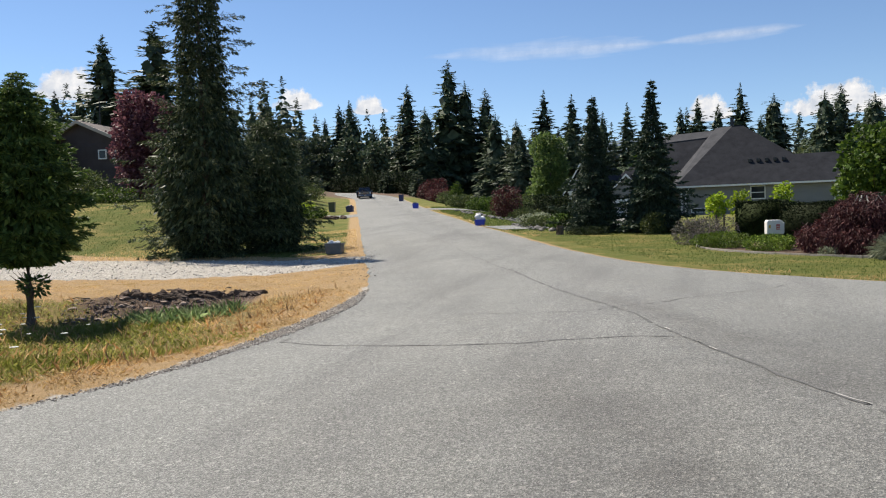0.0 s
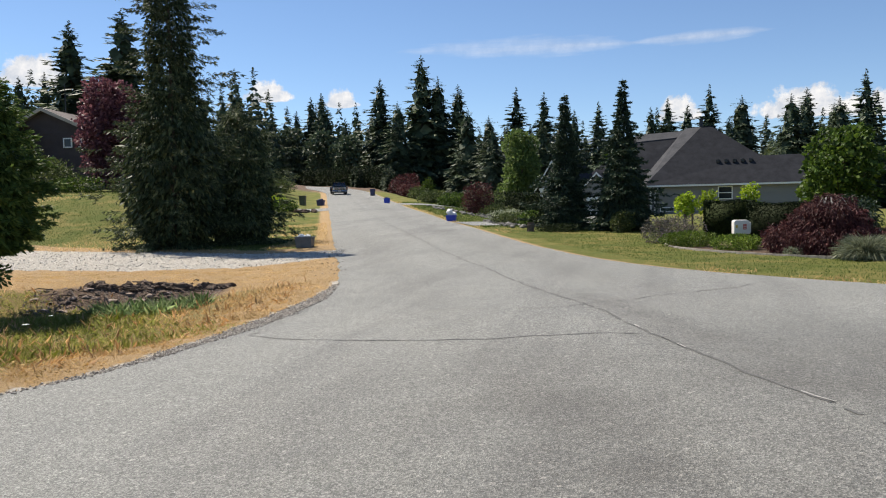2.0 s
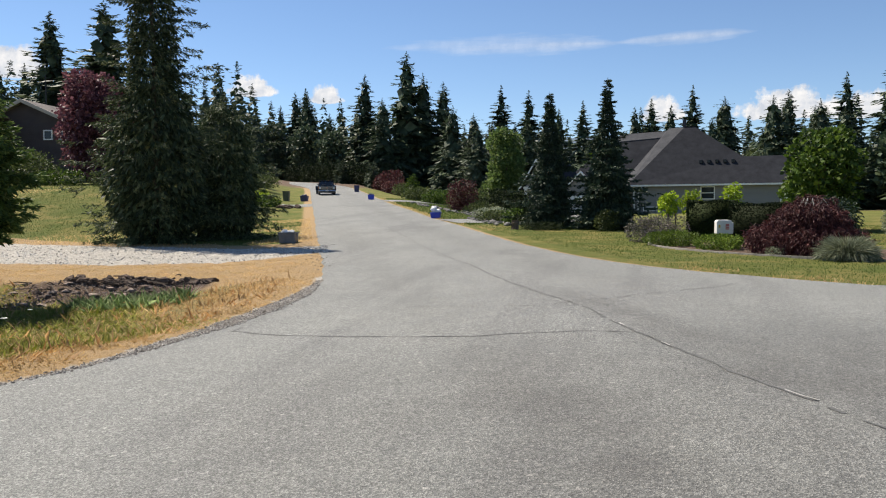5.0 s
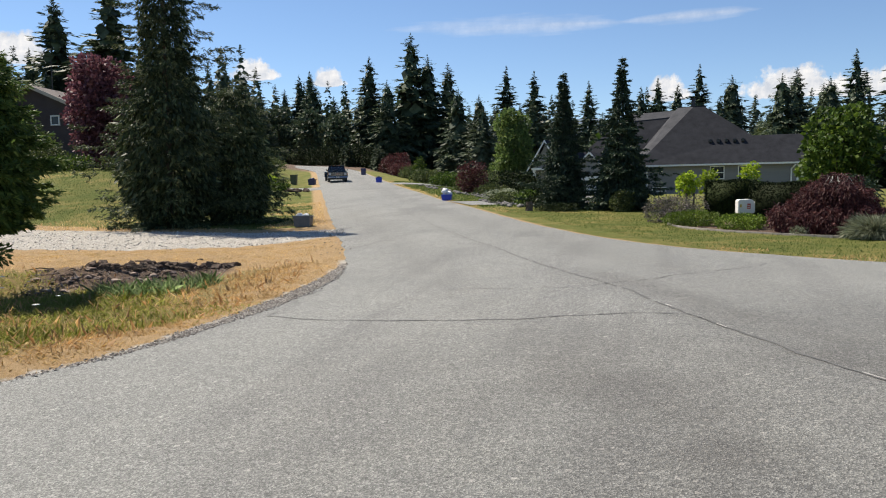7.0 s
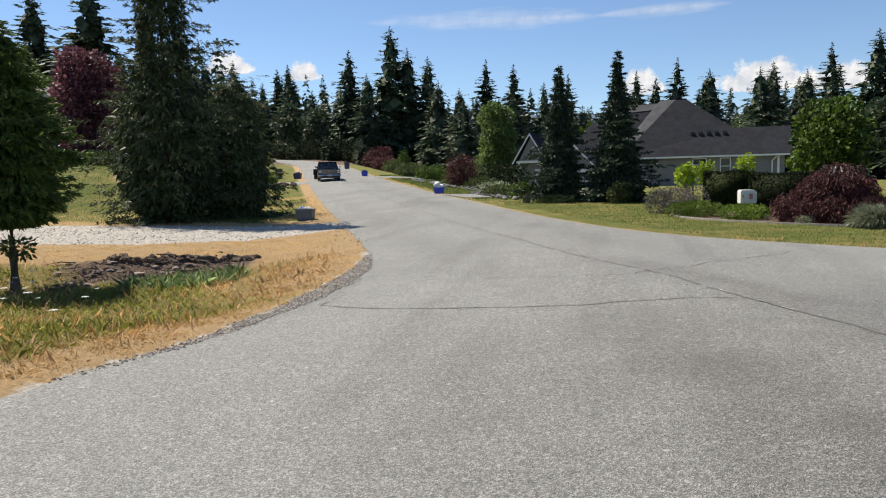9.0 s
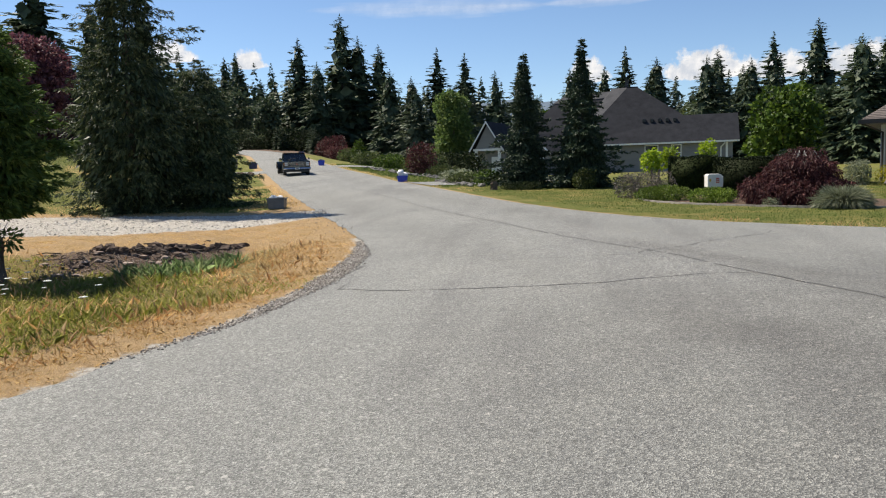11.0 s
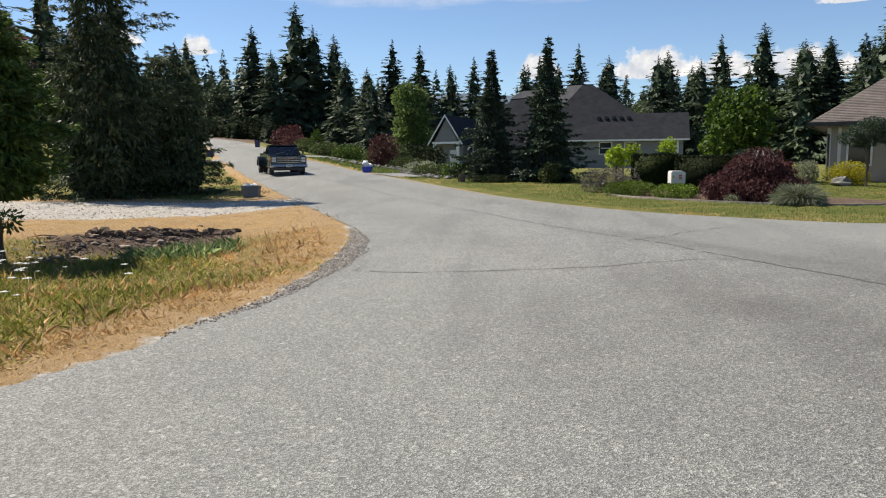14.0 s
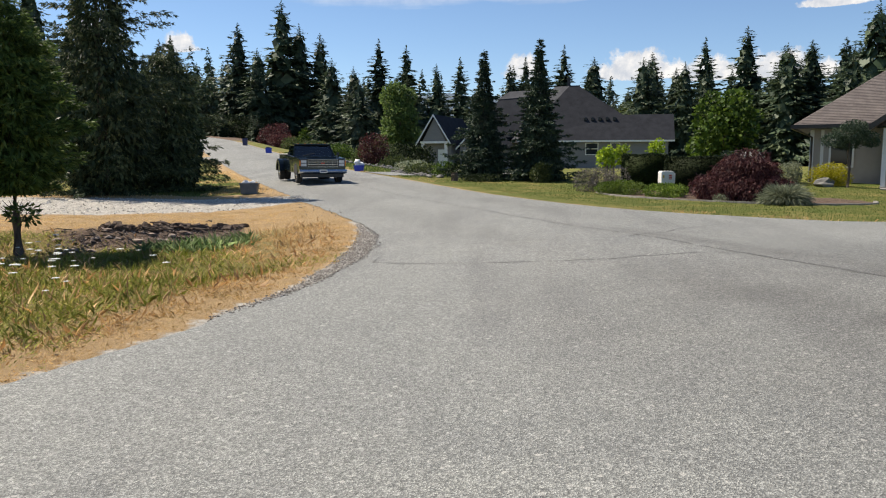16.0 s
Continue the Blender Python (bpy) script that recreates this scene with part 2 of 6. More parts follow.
MAT = {
    "asphalt": asphalt_material(),
    "ground": ground_material(),
    "tar": plain("dark crack filler", (0.06, 0.06, 0.058), (0.15, 0.148, 0.14), 20, 0.85),
    "pale_patch": plain("pale broken asphalt", (0.34, 0.325, 0.30), (0.56, 0.54, 0.50), 30, 0.9),
    "gravel": plain("grey crushed stone", (0.16, 0.15, 0.135), (0.50, 0.48, 0.44), 3, 0.9),
    "concrete": plain("pale concrete", (0.19, 0.17, 0.145), (0.33, 0.30, 0.255), 4, 0.9),
    "mulch": plain("brown bark mulch", (0.035, 0.022, 0.015), (0.12, 0.075, 0.05), 12, 0.95, bumps=0.9),
    "rock": plain("grey boulder stone", (0.07, 0.067, 0.06), (0.25, 0.24, 0.22), 3, 0.9, bumps=0.5, fine=18),
    "dark_earth": plain("dark root-bound earth", (0.035, 0.024, 0.018), (0.15, 0.10, 0.072), 6, 0.95, bumps=0.8, fine=20),
    "rubble": plain("pinkish brown broken rock", (0.17, 0.12, 0.095), (0.42, 0.33, 0.275), 9, 0.95, bumps=0.5, fine=25),
    "bark": plain("grey-brown bark", (0.055, 0.040, 0.030), (0.17, 0.13, 0.10), 9, 0.95, bumps=0.6, stretch=(1, 1, 0.15)),
    # lightest spruce tone is set high to stand in for sunlit tips
    "spruce": foliage("dark green spruce needles", (0.026, 0.044, 0.021), (0.090, 0.125, 0.056), (0.270, 0.300, 0.150), 0.17),
    "blue_spruce": foliage("blue-green spruce needles", (0.022, 0.043, 0.029), (0.061, 0.097, 0.059), (0.102, 0.138, 0.082), 0.12),
    "fir": foliage("far dark fir needles", (0.026, 0.046, 0.028), (0.076, 0.112, 0.062), (0.150, 0.185, 0.100), 0.18),
    "cedar": foliage("soft green cedar sprays", (0.067, 0.111, 0.033), (0.149, 0.224, 0.067), (0.238, 0.298, 0.105), 0.38),
    "young_cedar": foliage("deep green cedar sprays", (0.035, 0.068, 0.018), (0.105, 0.165, 0.042), (0.220, 0.275, 0.080), 0.3),
    "russet": foliage("russet seed heads", (0.54, 0.37, 0.22), (0.64, 0.46, 0.28), (0.74, 0.58, 0.38), 0.75),
    "leaf": foliage("fresh green leaves", (0.026, 0.050, 0.009), (0.080, 0.140, 0.020), (0.175, 0.250, 0.042), 0.30),
    "lime": foliage("yellow-green leaves", (0.155, 0.239, 0.018), (0.359, 0.478, 0.036), (0.503, 0.574, 0.071), 0.40),
    "olive": foliage("dull green leaves", (0.042, 0.062, 0.021), (0.105, 0.138, 0.045), (0.200, 0.225, 0.085), 0.3),
    "juniper": foliage("bright green juniper sprays", (0.060, 0.110, 0.014), (0.170, 0.255, 0.030), (0.300, 0.390, 0.060), 0.2),
    "hedge": foliage("clipped hedge leaves", (0.008, 0.015, 0.004), (0.022, 0.038, 0.007), (0.045, 0.068, 0.014), 0.03, 0.8),
    "plum": foliage("purple plum leaves", (0.085, 0.030, 0.046), (0.21, 0.085, 0.11), (0.38, 0.19, 0.21), 0.35),
    "maple": foliage("dark red maple leaves", (0.055, 0.018, 0.020), (0.135, 0.042, 0.045), (0.24, 0.10, 0.09), 0.22),
    "lavender": foliage("grey-mauve shrub sprigs", (0.08, 0.085, 0.05), (0.20, 0.18, 0.16), (0.30, 0.24, 0.27), 0.25),
    "tuft": foliage("blue-grey grass blades", (0.14, 0.17, 0.10), (0.32, 0.35, 0.24), (0.45, 0.46, 0.34), 0.3),
    "gold": foliage("golden yellow shrub leaves", (0.22, 0.20, 0.012), (0.50, 0.45, 0.025), (0.62, 0.56, 0.06), 0.35),
    "straw": foliage("dry straw grass", (0.58, 0.385, 0.18), (0.72, 0.505, 0.25), (0.84, 0.67, 0.40), 0.75),
    "green_blade": foliage("green grass blades", (0.29, 0.31, 0.085), (0.37, 0.385, 0.11), (0.54, 0.48, 0.20), 0.75),
    "rush": foliage("bluish green rush blades", (0.27, 0.37, 0.18), (0.36, 0.47, 0.23), (0.56, 0.62, 0.38), 0.75),
    "lawn_blade": foliage("mown lawn blades", (0.050, 0.090, 0.016), (0.095, 0.150, 0.028), (0.170, 0.205, 0.055), 0.35),
    "white_petal": plain("white flower heads", (0.7, 0.7, 0.62), (0.85, 0.85, 0.8), 30, 0.7, bumps=0),
    "roof_dark": plain("charcoal asphalt shingles", (0.018, 0.019, 0.023), (0.038, 0.040, 0.047), 1.2, 0.95, fine=9, bumps=0.4, spec=0.1),
    # same charcoal shingles, made lighter to paint sunlight onto some slopes
    "roof_sunlit": plain("charcoal asphalt shingles in a painted sunlit tone", (0.048, 0.049, 0.054), (0.090, 0.091, 0.097), 1.2, 0.95, fine=9, bumps=0.4, spec=0.1),
    "roof_brown": plain("brown-grey asphalt shingles", (0.085, 0.07, 0.064), (0.19, 0.16, 0.145), 1.5, 0.95, fine=9, bumps=0.4),
    "siding_grey": plain("grey painted siding", (0.18, 0.178, 0.176), (0.225, 0.222, 0.22), 0.8, 0.7, stretch=(0.3, 0.3, 3), bumps=0.1),
    "siding_brown": plain("dark brown painted siding", (0.035, 0.026, 0.026), (0.065, 0.05, 0.05), 0.8, 0.75, bumps=0.1),
    "siding_beige": plain("beige painted siding", (0.32, 0.29, 0.25), (0.42, 0.385, 0.335), 0.8, 0.7, bumps=0.1),
    "trim": plain("white painted trim", (0.68, 0.68, 0.66), (0.8, 0.8, 0.78), 3, 0.55, bumps=0.05),
    "dark_trim": plain("dark brown fascia", (0.03, 0.025, 0.022), (0.07, 0.06, 0.05), 3, 0.6, bumps=0.05),
    "white_plastic": plain("off-white moulded plastic", (0.62, 0.60, 0.55), (0.78, 0.76, 0.70), 3, 0.5, bumps=0.03),
    "red_paint": plain("faded red paint", (0.42, 0.05, 0.03), (0.55, 0.09, 0.05), 8, 0.6, bumps=0),
    "yellow_paint": plain("faded yellow paint", (0.55, 0.36, 0.03), (0.68, 0.46, 0.06), 8, 0.6, bumps=0),
    "tote_grey": plain("slate grey plastic", (0.075, 0.085, 0.095), (0.13, 0.145, 0.155), 5, 0.5, bumps=0.05),
    "tote_blue": plain("bright blue plastic", (0.012, 0.035, 0.36), (0.025, 0.07, 0.55), 5, 0.45, bumps=0.05),
    "tote_navy": plain("dark navy plastic", (0.02, 0.025, 0.08), (0.05, 0.055, 0.14), 5, 0.5, bumps=0.05),
    "tote_green": plain("dull green plastic", (0.04, 0.055, 0.035), (0.08, 0.095, 0.06), 5, 0.5, bumps=0.05),
    "bag": plain("white crumpled paper and bags", (0.55, 0.56, 0.58), (0.82, 0.82, 0.82), 14, 0.6, bumps=0.5, fine=25),
    "truck_paint": plain("black-green truck paint", (0.003, 0.006, 0.008), (0.006, 0.011, 0.014), 1.5, 0.09, bumps=0.0, coat=0.0, spec=0.4),
    "chrome": plain("worn chrome", (0.55, 0.55, 0.56), (0.72, 0.72, 0.73), 6, 0.18, 1.0, bumps=0.02),
    "grille": plain("dark grille plastic", (0.012, 0.012, 0.013), (0.04, 0.04, 0.042), 8, 0.5, bumps=0.02),
    "rubber": plain("black tyre rubber", (0.012, 0.012, 0.012), (0.035, 0.034, 0.033), 8, 0.85),
    "lens": plain("clear headlamp lens", (0.5, 0.5, 0.5), (0.75, 0.75, 0.74), 20, 0.12, bumps=0.02),
    "amber": plain("amber lamp lens", (0.5, 0.12, 0.01), (0.62, 0.2, 0.02), 20, 0.25, bumps=0.02),
    "seat": plain("dark cab trim", (0.02, 0.02, 0.022), (0.05, 0.05, 0.05), 8, 0.8),
    "dark_metal": plain("dark metal", (0.03, 0.03, 0.032), (0.07, 0.07, 0.072), 6, 0.5, 0.6, bumps=0.05),
    "stake": plain("weathered wooden stake", (0.05, 0.035, 0.025), (0.12, 0.09, 0.065), 9, 0.9),
    # the blue is distance haze painted into the base colour
    "hill": plain("far wooded hill with painted blue haze", (0.075, 0.115, 0.16), (0.11, 0.15, 0.20), 0.01, 1.0, bumps=0),
}


def glass_material():
    m, nt, b = nodes_of("tinted window glass")
    b.inputs["Base Color"].default_value = (0.02, 0.025, 0.03, 1)
    b.inputs["Roughness"].default_value = 0.05
    b.inputs["Specular IOR Level"].default_value = 0.4
    return m


MAT["glass"] = glass_material()


def auto_glass():
    m, nt, b = nodes_of("greenish car glass")
    tr, gl, ms, fr = (nt.nodes.new(k) for k in ("ShaderNodeBsdfTransparent", "ShaderNodeBsdfGlossy", "ShaderNodeMixShader", "ShaderNodeFresnel"))
    tr.inputs["Color"].default_value, gl.inputs["Roughness"].default_value = (0.72, 0.80, 0.76, 1), 0.03
    fr.inputs["IOR"].default_value = 1.9
    nt.links.new(fr.outputs[0], ms.inputs[0])
    nt.links.new(tr.outputs[0], ms.inputs[1])
    nt.links.new(gl.outputs[0], ms.inputs[2])
    nt.links.new(ms.outputs[0], nt.nodes["Material Output"].inputs["Surface"])
    return m


MAT["auto_glass"] = auto_glass()


# ---- mesh tools ----
class Shape:
    """Collects faces for one mesh."""

    def __init__(self):
        self.v, self.f = [], []

    def add(self, verts, faces):
        k = len(self.v)
        self.v += [tuple(p) for p in verts]
        self.f += [tuple(i + k for i in f) for f in faces]
        return self

    def box(self, x0, y0, z0, x1, y1, z1, m=None):
        vs = [(x, y, z) for z in (z0, z1) for x, y in ((x0, y0), (x1, y0), (x1, y1), (x0, y1))]
        if m is not None:
            vs = [m @ Vector(p) for p in vs]
        return self.add(vs, [(3, 2, 1, 0), (4, 5, 6, 7), (0, 1, 5, 4), (1, 2, 6, 5), (2, 3, 7, 6), (3, 0, 4, 7)])

    def prism(self, outline, axis, a, b):
        """An outline of (u, v) pairs, drawn out along axis from a to b."""
        k = len(outline)
        put = {"x": lambda u, v, w: (w, u, v), "y": lambda u, v, w: (u, w, v), "z": lambda u, v, w: (u, v, w)}[axis]
        vs = [put(u, v, w) for w in (a, b) for u, v in outline]
        return self.add(vs, [tuple(range(k)), tuple(range(2 * k - 1, k - 1, -1))] + [(i, (i + 1) % k, k + (i + 1) % k, k + i) for i in range(k)])

    def slab(self, pts, thick):
        """A flat polygon with thickness below it."""
        k = len(pts)
        low = [(p[0], p[1], p[2] - thick) for p in pts]
        return self.add(list(pts) + low, [tuple(range(k)), tuple(range(2 * k - 1, k - 1, -1))] + [(i, k + i, k + (i + 1) % k, (i + 1) % k) for i in range(k)])

    def tube(self, pts, radii, sides=8):
        rings = []
        for i, p in enumerate(pts):
            d = Vector(pts[min(i + 1, len(pts) - 1)]) - Vector(pts[max(i - 1, 0)])
            q = d.to_track_quat("Z", "Y")
            rings.append([tuple(Vector(p) + q @ Vector((radii[i] * math.cos(a), radii[i] * math.sin(a), 0))) for a in (2 * math.pi * j / sides for j in range(sides))])
        vs = [p for r in rings for p in r]
        fs = [(i * sides + j, i * sides + (j + 1) % sides, (i + 1) * sides + (j + 1) % sides, (i + 1) * sides + j) for i in range(len(pts) - 1) for j in range(sides)]
        fs += [tuple(range(sides - 1, -1, -1)), tuple((len(pts) - 1) * sides + j for j in range(sides))]
        return self.add(vs, fs)

    def lump(self, c, r, rough=0.25, seed=0, sub=2):
        """A rough stone- or bag-like lump."""
        bm = bmesh.new()
        bmesh.ops.create_icosphere(bm, subdivisions=sub, radius=1)
        vs = []
        for v in bm.verts:
            k = 1 + rough * noise.noise(v.co * 1.7 + Vector((seed * 3.1, seed * 1.7, 0)))+ 0.5 * rough * noise.noise(v.co * 4 + Vector((seed, 0, 7)))
            vs.append((c[0] + v.co.x * r[0] * k, c[1] + v.co.y * r[1] * k, c[2] + v.co.z * r[2] * k))
        fs = [tuple(v.index for v in f.verts) for f in bm.faces]
        bm.free()
        return self.add(vs, fs)

    def mesh(self, name, material, bevel=0.0):
        me = bpy.data.meshes.new(name)
        me.from_pydata(self.v, [], self.f)
        bm = bmesh.new()
        bm.from_mesh(me)
        bmesh.ops.recalc_face_normals(bm, faces=bm.faces)
        if bevel:
            bmesh.ops.bevel(bm, geom=[e for e in bm.edges if len(e.link_faces) == 2 and e.calc_face_angle(0) > 0.5], offset=bevel, segments=2, affect="EDGES", profile=0.6)
        bm.to_mesh(me)
        bm.free()
        me.materials.append(material)
        return me


def part(name, shape, material, parent, label="", bevel=0.0, smooth=False):
    """One mesh object under a thing or a part."""
    me = shape.mesh(name, MAT[material], bevel)
    if smooth:
        me.shade_smooth()
    ob = new(name, me)
    ob.parent = parent
    return tagged(ob, label)


def np_mesh(name, verts, faces, material):
    """A mesh from arrays: verts (n, 3) and faces (k, 3 or 4)."""
    me = bpy.data.meshes.new(name)
    verts, faces = np.asarray(verts, np.float32), np.asarray(faces, np.int32)
    me.vertices.add(len(verts))
    me.vertices.foreach_set("co", verts.ravel())
    me.loops.add(faces.size)
    me.loops.foreach_set("vertex_index", faces.ravel())
    me.polygons.add(len(faces))
    me.polygons.foreach_set("loop_start", np.arange(0, faces.size, faces.shape[1], dtype=np.int32))
    me.update(calc_edges=True)
    me.validate()
    me.materials.append(MAT[material])
    return me


def thing(name, m, label, category, group="", kind=""):
    ob = new(name)
    ob.matrix_world = m
    return tagged(ob, label, category, group, kind)


# ---- the lie of the land: s runs up the road, n across it to the right ----
UX, UY = -0.4365, 0.8997
RISE_S = [-3000, 12, 21, 28, 36, 44.6, 52.5, 65.6, 83.8, 104, 112, 132, 150, 200, 3000]
RISE_Z = [0, 0, 0.10, 0.28, 0.47, 0.70, 1.03, 1.57, 2.51, 3.6, 4.05, 5.4, 6.3, 7.0, 7.0]


def to_xy(s, n):
    return UX * s + UY * n, UY * s - UX * n


def smooth(a, b, x):
    t = np.clip((x - a) / (b - a), 0, 1)
    return t * t * (3 - 2 * t)


def left_edge(s):
    base = np.interp(s, [-9, -2.2, -1.0, 0.2, 1.5, 2.6, 3.6, 4.3, 4.75, 5.6, 6.35, 7.1, 7.75, 9.1, 10.75, 13.2, 17.0, 30, 50, 100], [-300, -300, -14, -6.5, -3.9, -2.6, -1.74, -1.06, -0.82, -0.12, 0.5, 0.93, 1.36, 1.95, 2.47, 2.80, 2.90, 2.95, 3.1, 3.3])
    return base - 0.006 * np.clip(s - 105, 0, 60) ** 2


def right_edge(s):
    base = np.interp(s, [-9, 4.6, 5.6, 6.8, 7.9, 8.8, 10.05, 11.4, 13, 14.6, 16.8, 20, 26, 33, 50, 100], [300, 300, 25, 17, 13.6, 12.1, 11.4, 10.75, 10.1, 9.68, 9.48, 9.5, 9.6, 9.95, 10.3, 10.2])
    return base - 0.006 * np.clip(s - 105, 0, 60) ** 2


def shoulder_width(s):
    return np.interp(s, [2, 3.6, 4.7, 5.5, 7, 8.5, 10.5, 12, 13.8], [0.03, 0.04, 0.07, 0.15, 0.30, 0.36, 0.30, 0.15, 0.03])


def road_z(s, n):
    s, n = np.asarray(s, float), np.asarray(n, float)
    return np.interp(s, RISE_S, RISE_Z) - 0.06 * np.clip(5.5 - n, 0, 5.5) * (1 - smooth(60, 110, s)) - 0.01 * np.clip(n - 6, 0, 6)


def land_z(s, n):
    s, n = np.asarray(s, float), np.asarray(n, float)
    z = road_z(s, n)
    # to the right the land stays low while the road climbs
    low = np.minimum(z, 0.32)
    z = np.where(n > 11, z + (low - z) * smooth(11, 26, n) * (1 - smooth(150, 400, s)), z)
    # lawn rising to the left, behind the gravel drive
    z = z + 2.3 * smooth(29, 47, s) * smooth(2, -9, n) * (1 - smooth(60, 220, s) * 0.7)
    # shallow ditch before the drive
    z = z - 0.22 * np.exp(-((s - 9.8 + 0.35 * (n + 3)) / 1.6) ** 2) * smooth(-0.6, -2.4, n - np.maximum(left_edge(s), -40)) * smooth(-14, -9, n)
    ditch = np.exp(-((s - 13.0 - 0.12 * n) / 1.0) ** 2) * smooth(1.6, -1.2, n) * smooth(-14, -8, n)
    bank = smooth(13.6, 14.8, s - 0.12 * n) * (1 - smooth(17.0, 19.5, s - 0.12 * n)) * smooth(0.8, -1.6, n) * smooth(-14, -7, n)
    return z - 0.34 * ditch + 0.16 * bank


def drive_near(n):
    return np.interp(n, [-60, -30, -13, -8, -3, 1.4, 2.8, 5], [50, 36, 24.5, 21.8, 19.9, 20.0, 21.0, 21.5])


def drive_far(n):
    return np.interp(n, [-60, -30, -13, -8, -4.5, -1.75, 1.2, 3, 5], [58, 44, 31.6, 28.8, 27.2, 26.0, 24.3, 23.5, 23.3])


def spot(s, n, lift=0.0):
    x, y = to_xy(s, n)
    return Vector((x, y, float(land_z(s, n)) + lift))


def xy_spot(x, y, lift=0.0):
    s, n = UX * x + UY * y, UY * x - UX * y
    return Vector((x, y, float(land_z(s, n)) + lift))


def steps(a, b, near, k=1.18, far=3000.0):
    """Grid lines: even from a to b, then ever wider."""
    mid = list(np.arange(a, b + 1e-6, near))
    out, d, p = [], near, b
    while p < far:
        d *= k
        p += d
        out.append(p)
    back, d, p = [], near, a
    while p > -far:
        d *= k
        p -= d
        back.append(p)
    return np.array(back[::-1] + mid + out)


def grid_faces(a, b):
    i = np.arange(a * b).reshape(a, b)
    return np.stack([i[:-1, :-1], i[1:, :-1], i[1:, 1:], i[:-1, 1:]], -1).reshape(-1, 4)


def build_ground():
    S, N = np.meshgrid(steps(-4, 36, 0.25), steps(-16, 30, 0.25), indexing="ij")
    Z = land_z(S, N)
    rng = np.random.default_rng(3)
    inside = np.minimum(N - left_edge(S), right_edge(S) - N)
    inside = np.where((S < -9.5) | (S > 160), -5, inside)
    Z = Z - 0.12 * smooth(0.05, 0.5, inside)
    Z += rng.normal(0, 0.012, Z.shape) * (inside < -0.4)
    X, Y = to_xy(S, N)
    me = np_mesh("ground", np.stack([X, Y, Z], -1).reshape(-1, 3), grid_faces(*S.shape)[:, ::-1], "ground")
    gravel = smooth(-0.25, 0.35, np.minimum(S - drive_near(N), drive_far(N) - S)) * (N < 4)
    shoulder = smooth(-0.14, 0.04, inside + shoulder_width(S)) * (S < 14) * (N < 4)
    gravel = np.maximum(gravel, shoulder)
    bed = in_bed(S, N)
    lawn_right = smooth(0.0, 0.4, -inside) * (N > 8)
    lawn_left = smooth(1.2, 2.2, S - drive_far(N)) * (N < 4) * smooth(0.3, 1.2, left_edge(S) - N)
    weeds = 0.5 * smooth(0.6, 2.0, -inside) * (N < 4) * (S < drive_near(N) - 6.0)
    green = np.clip(np.maximum(np.maximum(lawn_right, lawn_left), weeds), 0, 1)
    woods = smooth(100, 130, np.hypot(X, Y))
    bank = np.exp(-((S - 14.2 - 0.12 * N) / 0.6) ** 2) * smooth(0.9, 0.0, N) * smooth(-4.0, -2.7, N)
    earth = np.clip(np.maximum(np.maximum(bed, bank * 0.9), woods * 0.9), 0, 1)
    col = me.color_attributes.new("cover", "FLOAT_COLOR", "POINT")
    rgba = np.stack([green, gravel, earth, np.ones_like(green)], -1).reshape(-1, 4).astype(np.float32)
    col.data.foreach_set("color", rgba.ravel())
    me.shade_smooth()
    return tagged(new("ground", me), "dry verge, patchy lawns, gravel and bare earth", "ground", kind="structure")


def in_bed(S, N):
    """The mulched bed beside the road on the right."""
    u, v = S - 17.4, N - 16.5
    a, b = 0.93 * u - 0.37 * v, 0.37 * u + 0.93 * v
    return smooth(1.06, 0.98, np.hypot(a / 4.7, b / 2.6)) 


def build_road():
    S = np.concatenate([np.arange(-9, 30, 0.35), np.arange(30, 161, 2.0)])
    G = np.concatenate([[-300, -150, -80, -40], np.arange(-20, 26.1, 0.5), [30, 40, 80, 150, 300]])
    lo, hi = left_edge(S), right_edge(S)
    wob = np.array([0.10 * noise.noise(Vector((s * 0.9, 0, 0))) + 0.05 * noise.noise(Vector((s * 4.1, 3, 0))) for s in S])
    N = np.clip(G[None, :], (lo + wob)[:, None], (hi + wob[::-1])[:, None])
    SS = np.repeat(S[:, None], len(G), 1)
    X, Y = to_xy(SS, N)
    F = grid_faces(*SS.shape)
    flat = N.ravel()
    keep = (np.abs(flat[F[:, 0]] - flat[F[:, 3]]) + np.abs(flat[F[:, 1]] - flat[F[:, 2]])) > 1e-5
    me = np_mesh("road", np.stack([X, Y, road_z(SS, N) + 0.012], -1).reshape(-1, 3), F[keep][:, ::-1], "asphalt")
    # rubber and grime: beside the seam, and where cars turn
    wear = 0.95 * np.exp(-((N - 6.45) / 0.42) ** 2) * smooth(0.5, 3, SS) * (1 - smooth(7.5, 10, SS))
    wear = wear + 0.72 * smooth(0.4, 3.8, N) * smooth(6.5, 2.5, SS) + 0.3 * np.exp(-((N - 4.1) / 0.5) ** 2) * (SS < 40) + 0.3 * np.exp(-((N - 7.9) / 0.6) ** 2)
    at = me.attributes.new("wear", "FLOAT", "POINT")
    at.data.foreach_set("value", np.clip(wear, 0, 1).ravel().astype(np.float32))
    me.shade_smooth()
    return tagged(new("road", me), "worn pale grey chip-sealed asphalt road, cracked", "road", kind="structure")


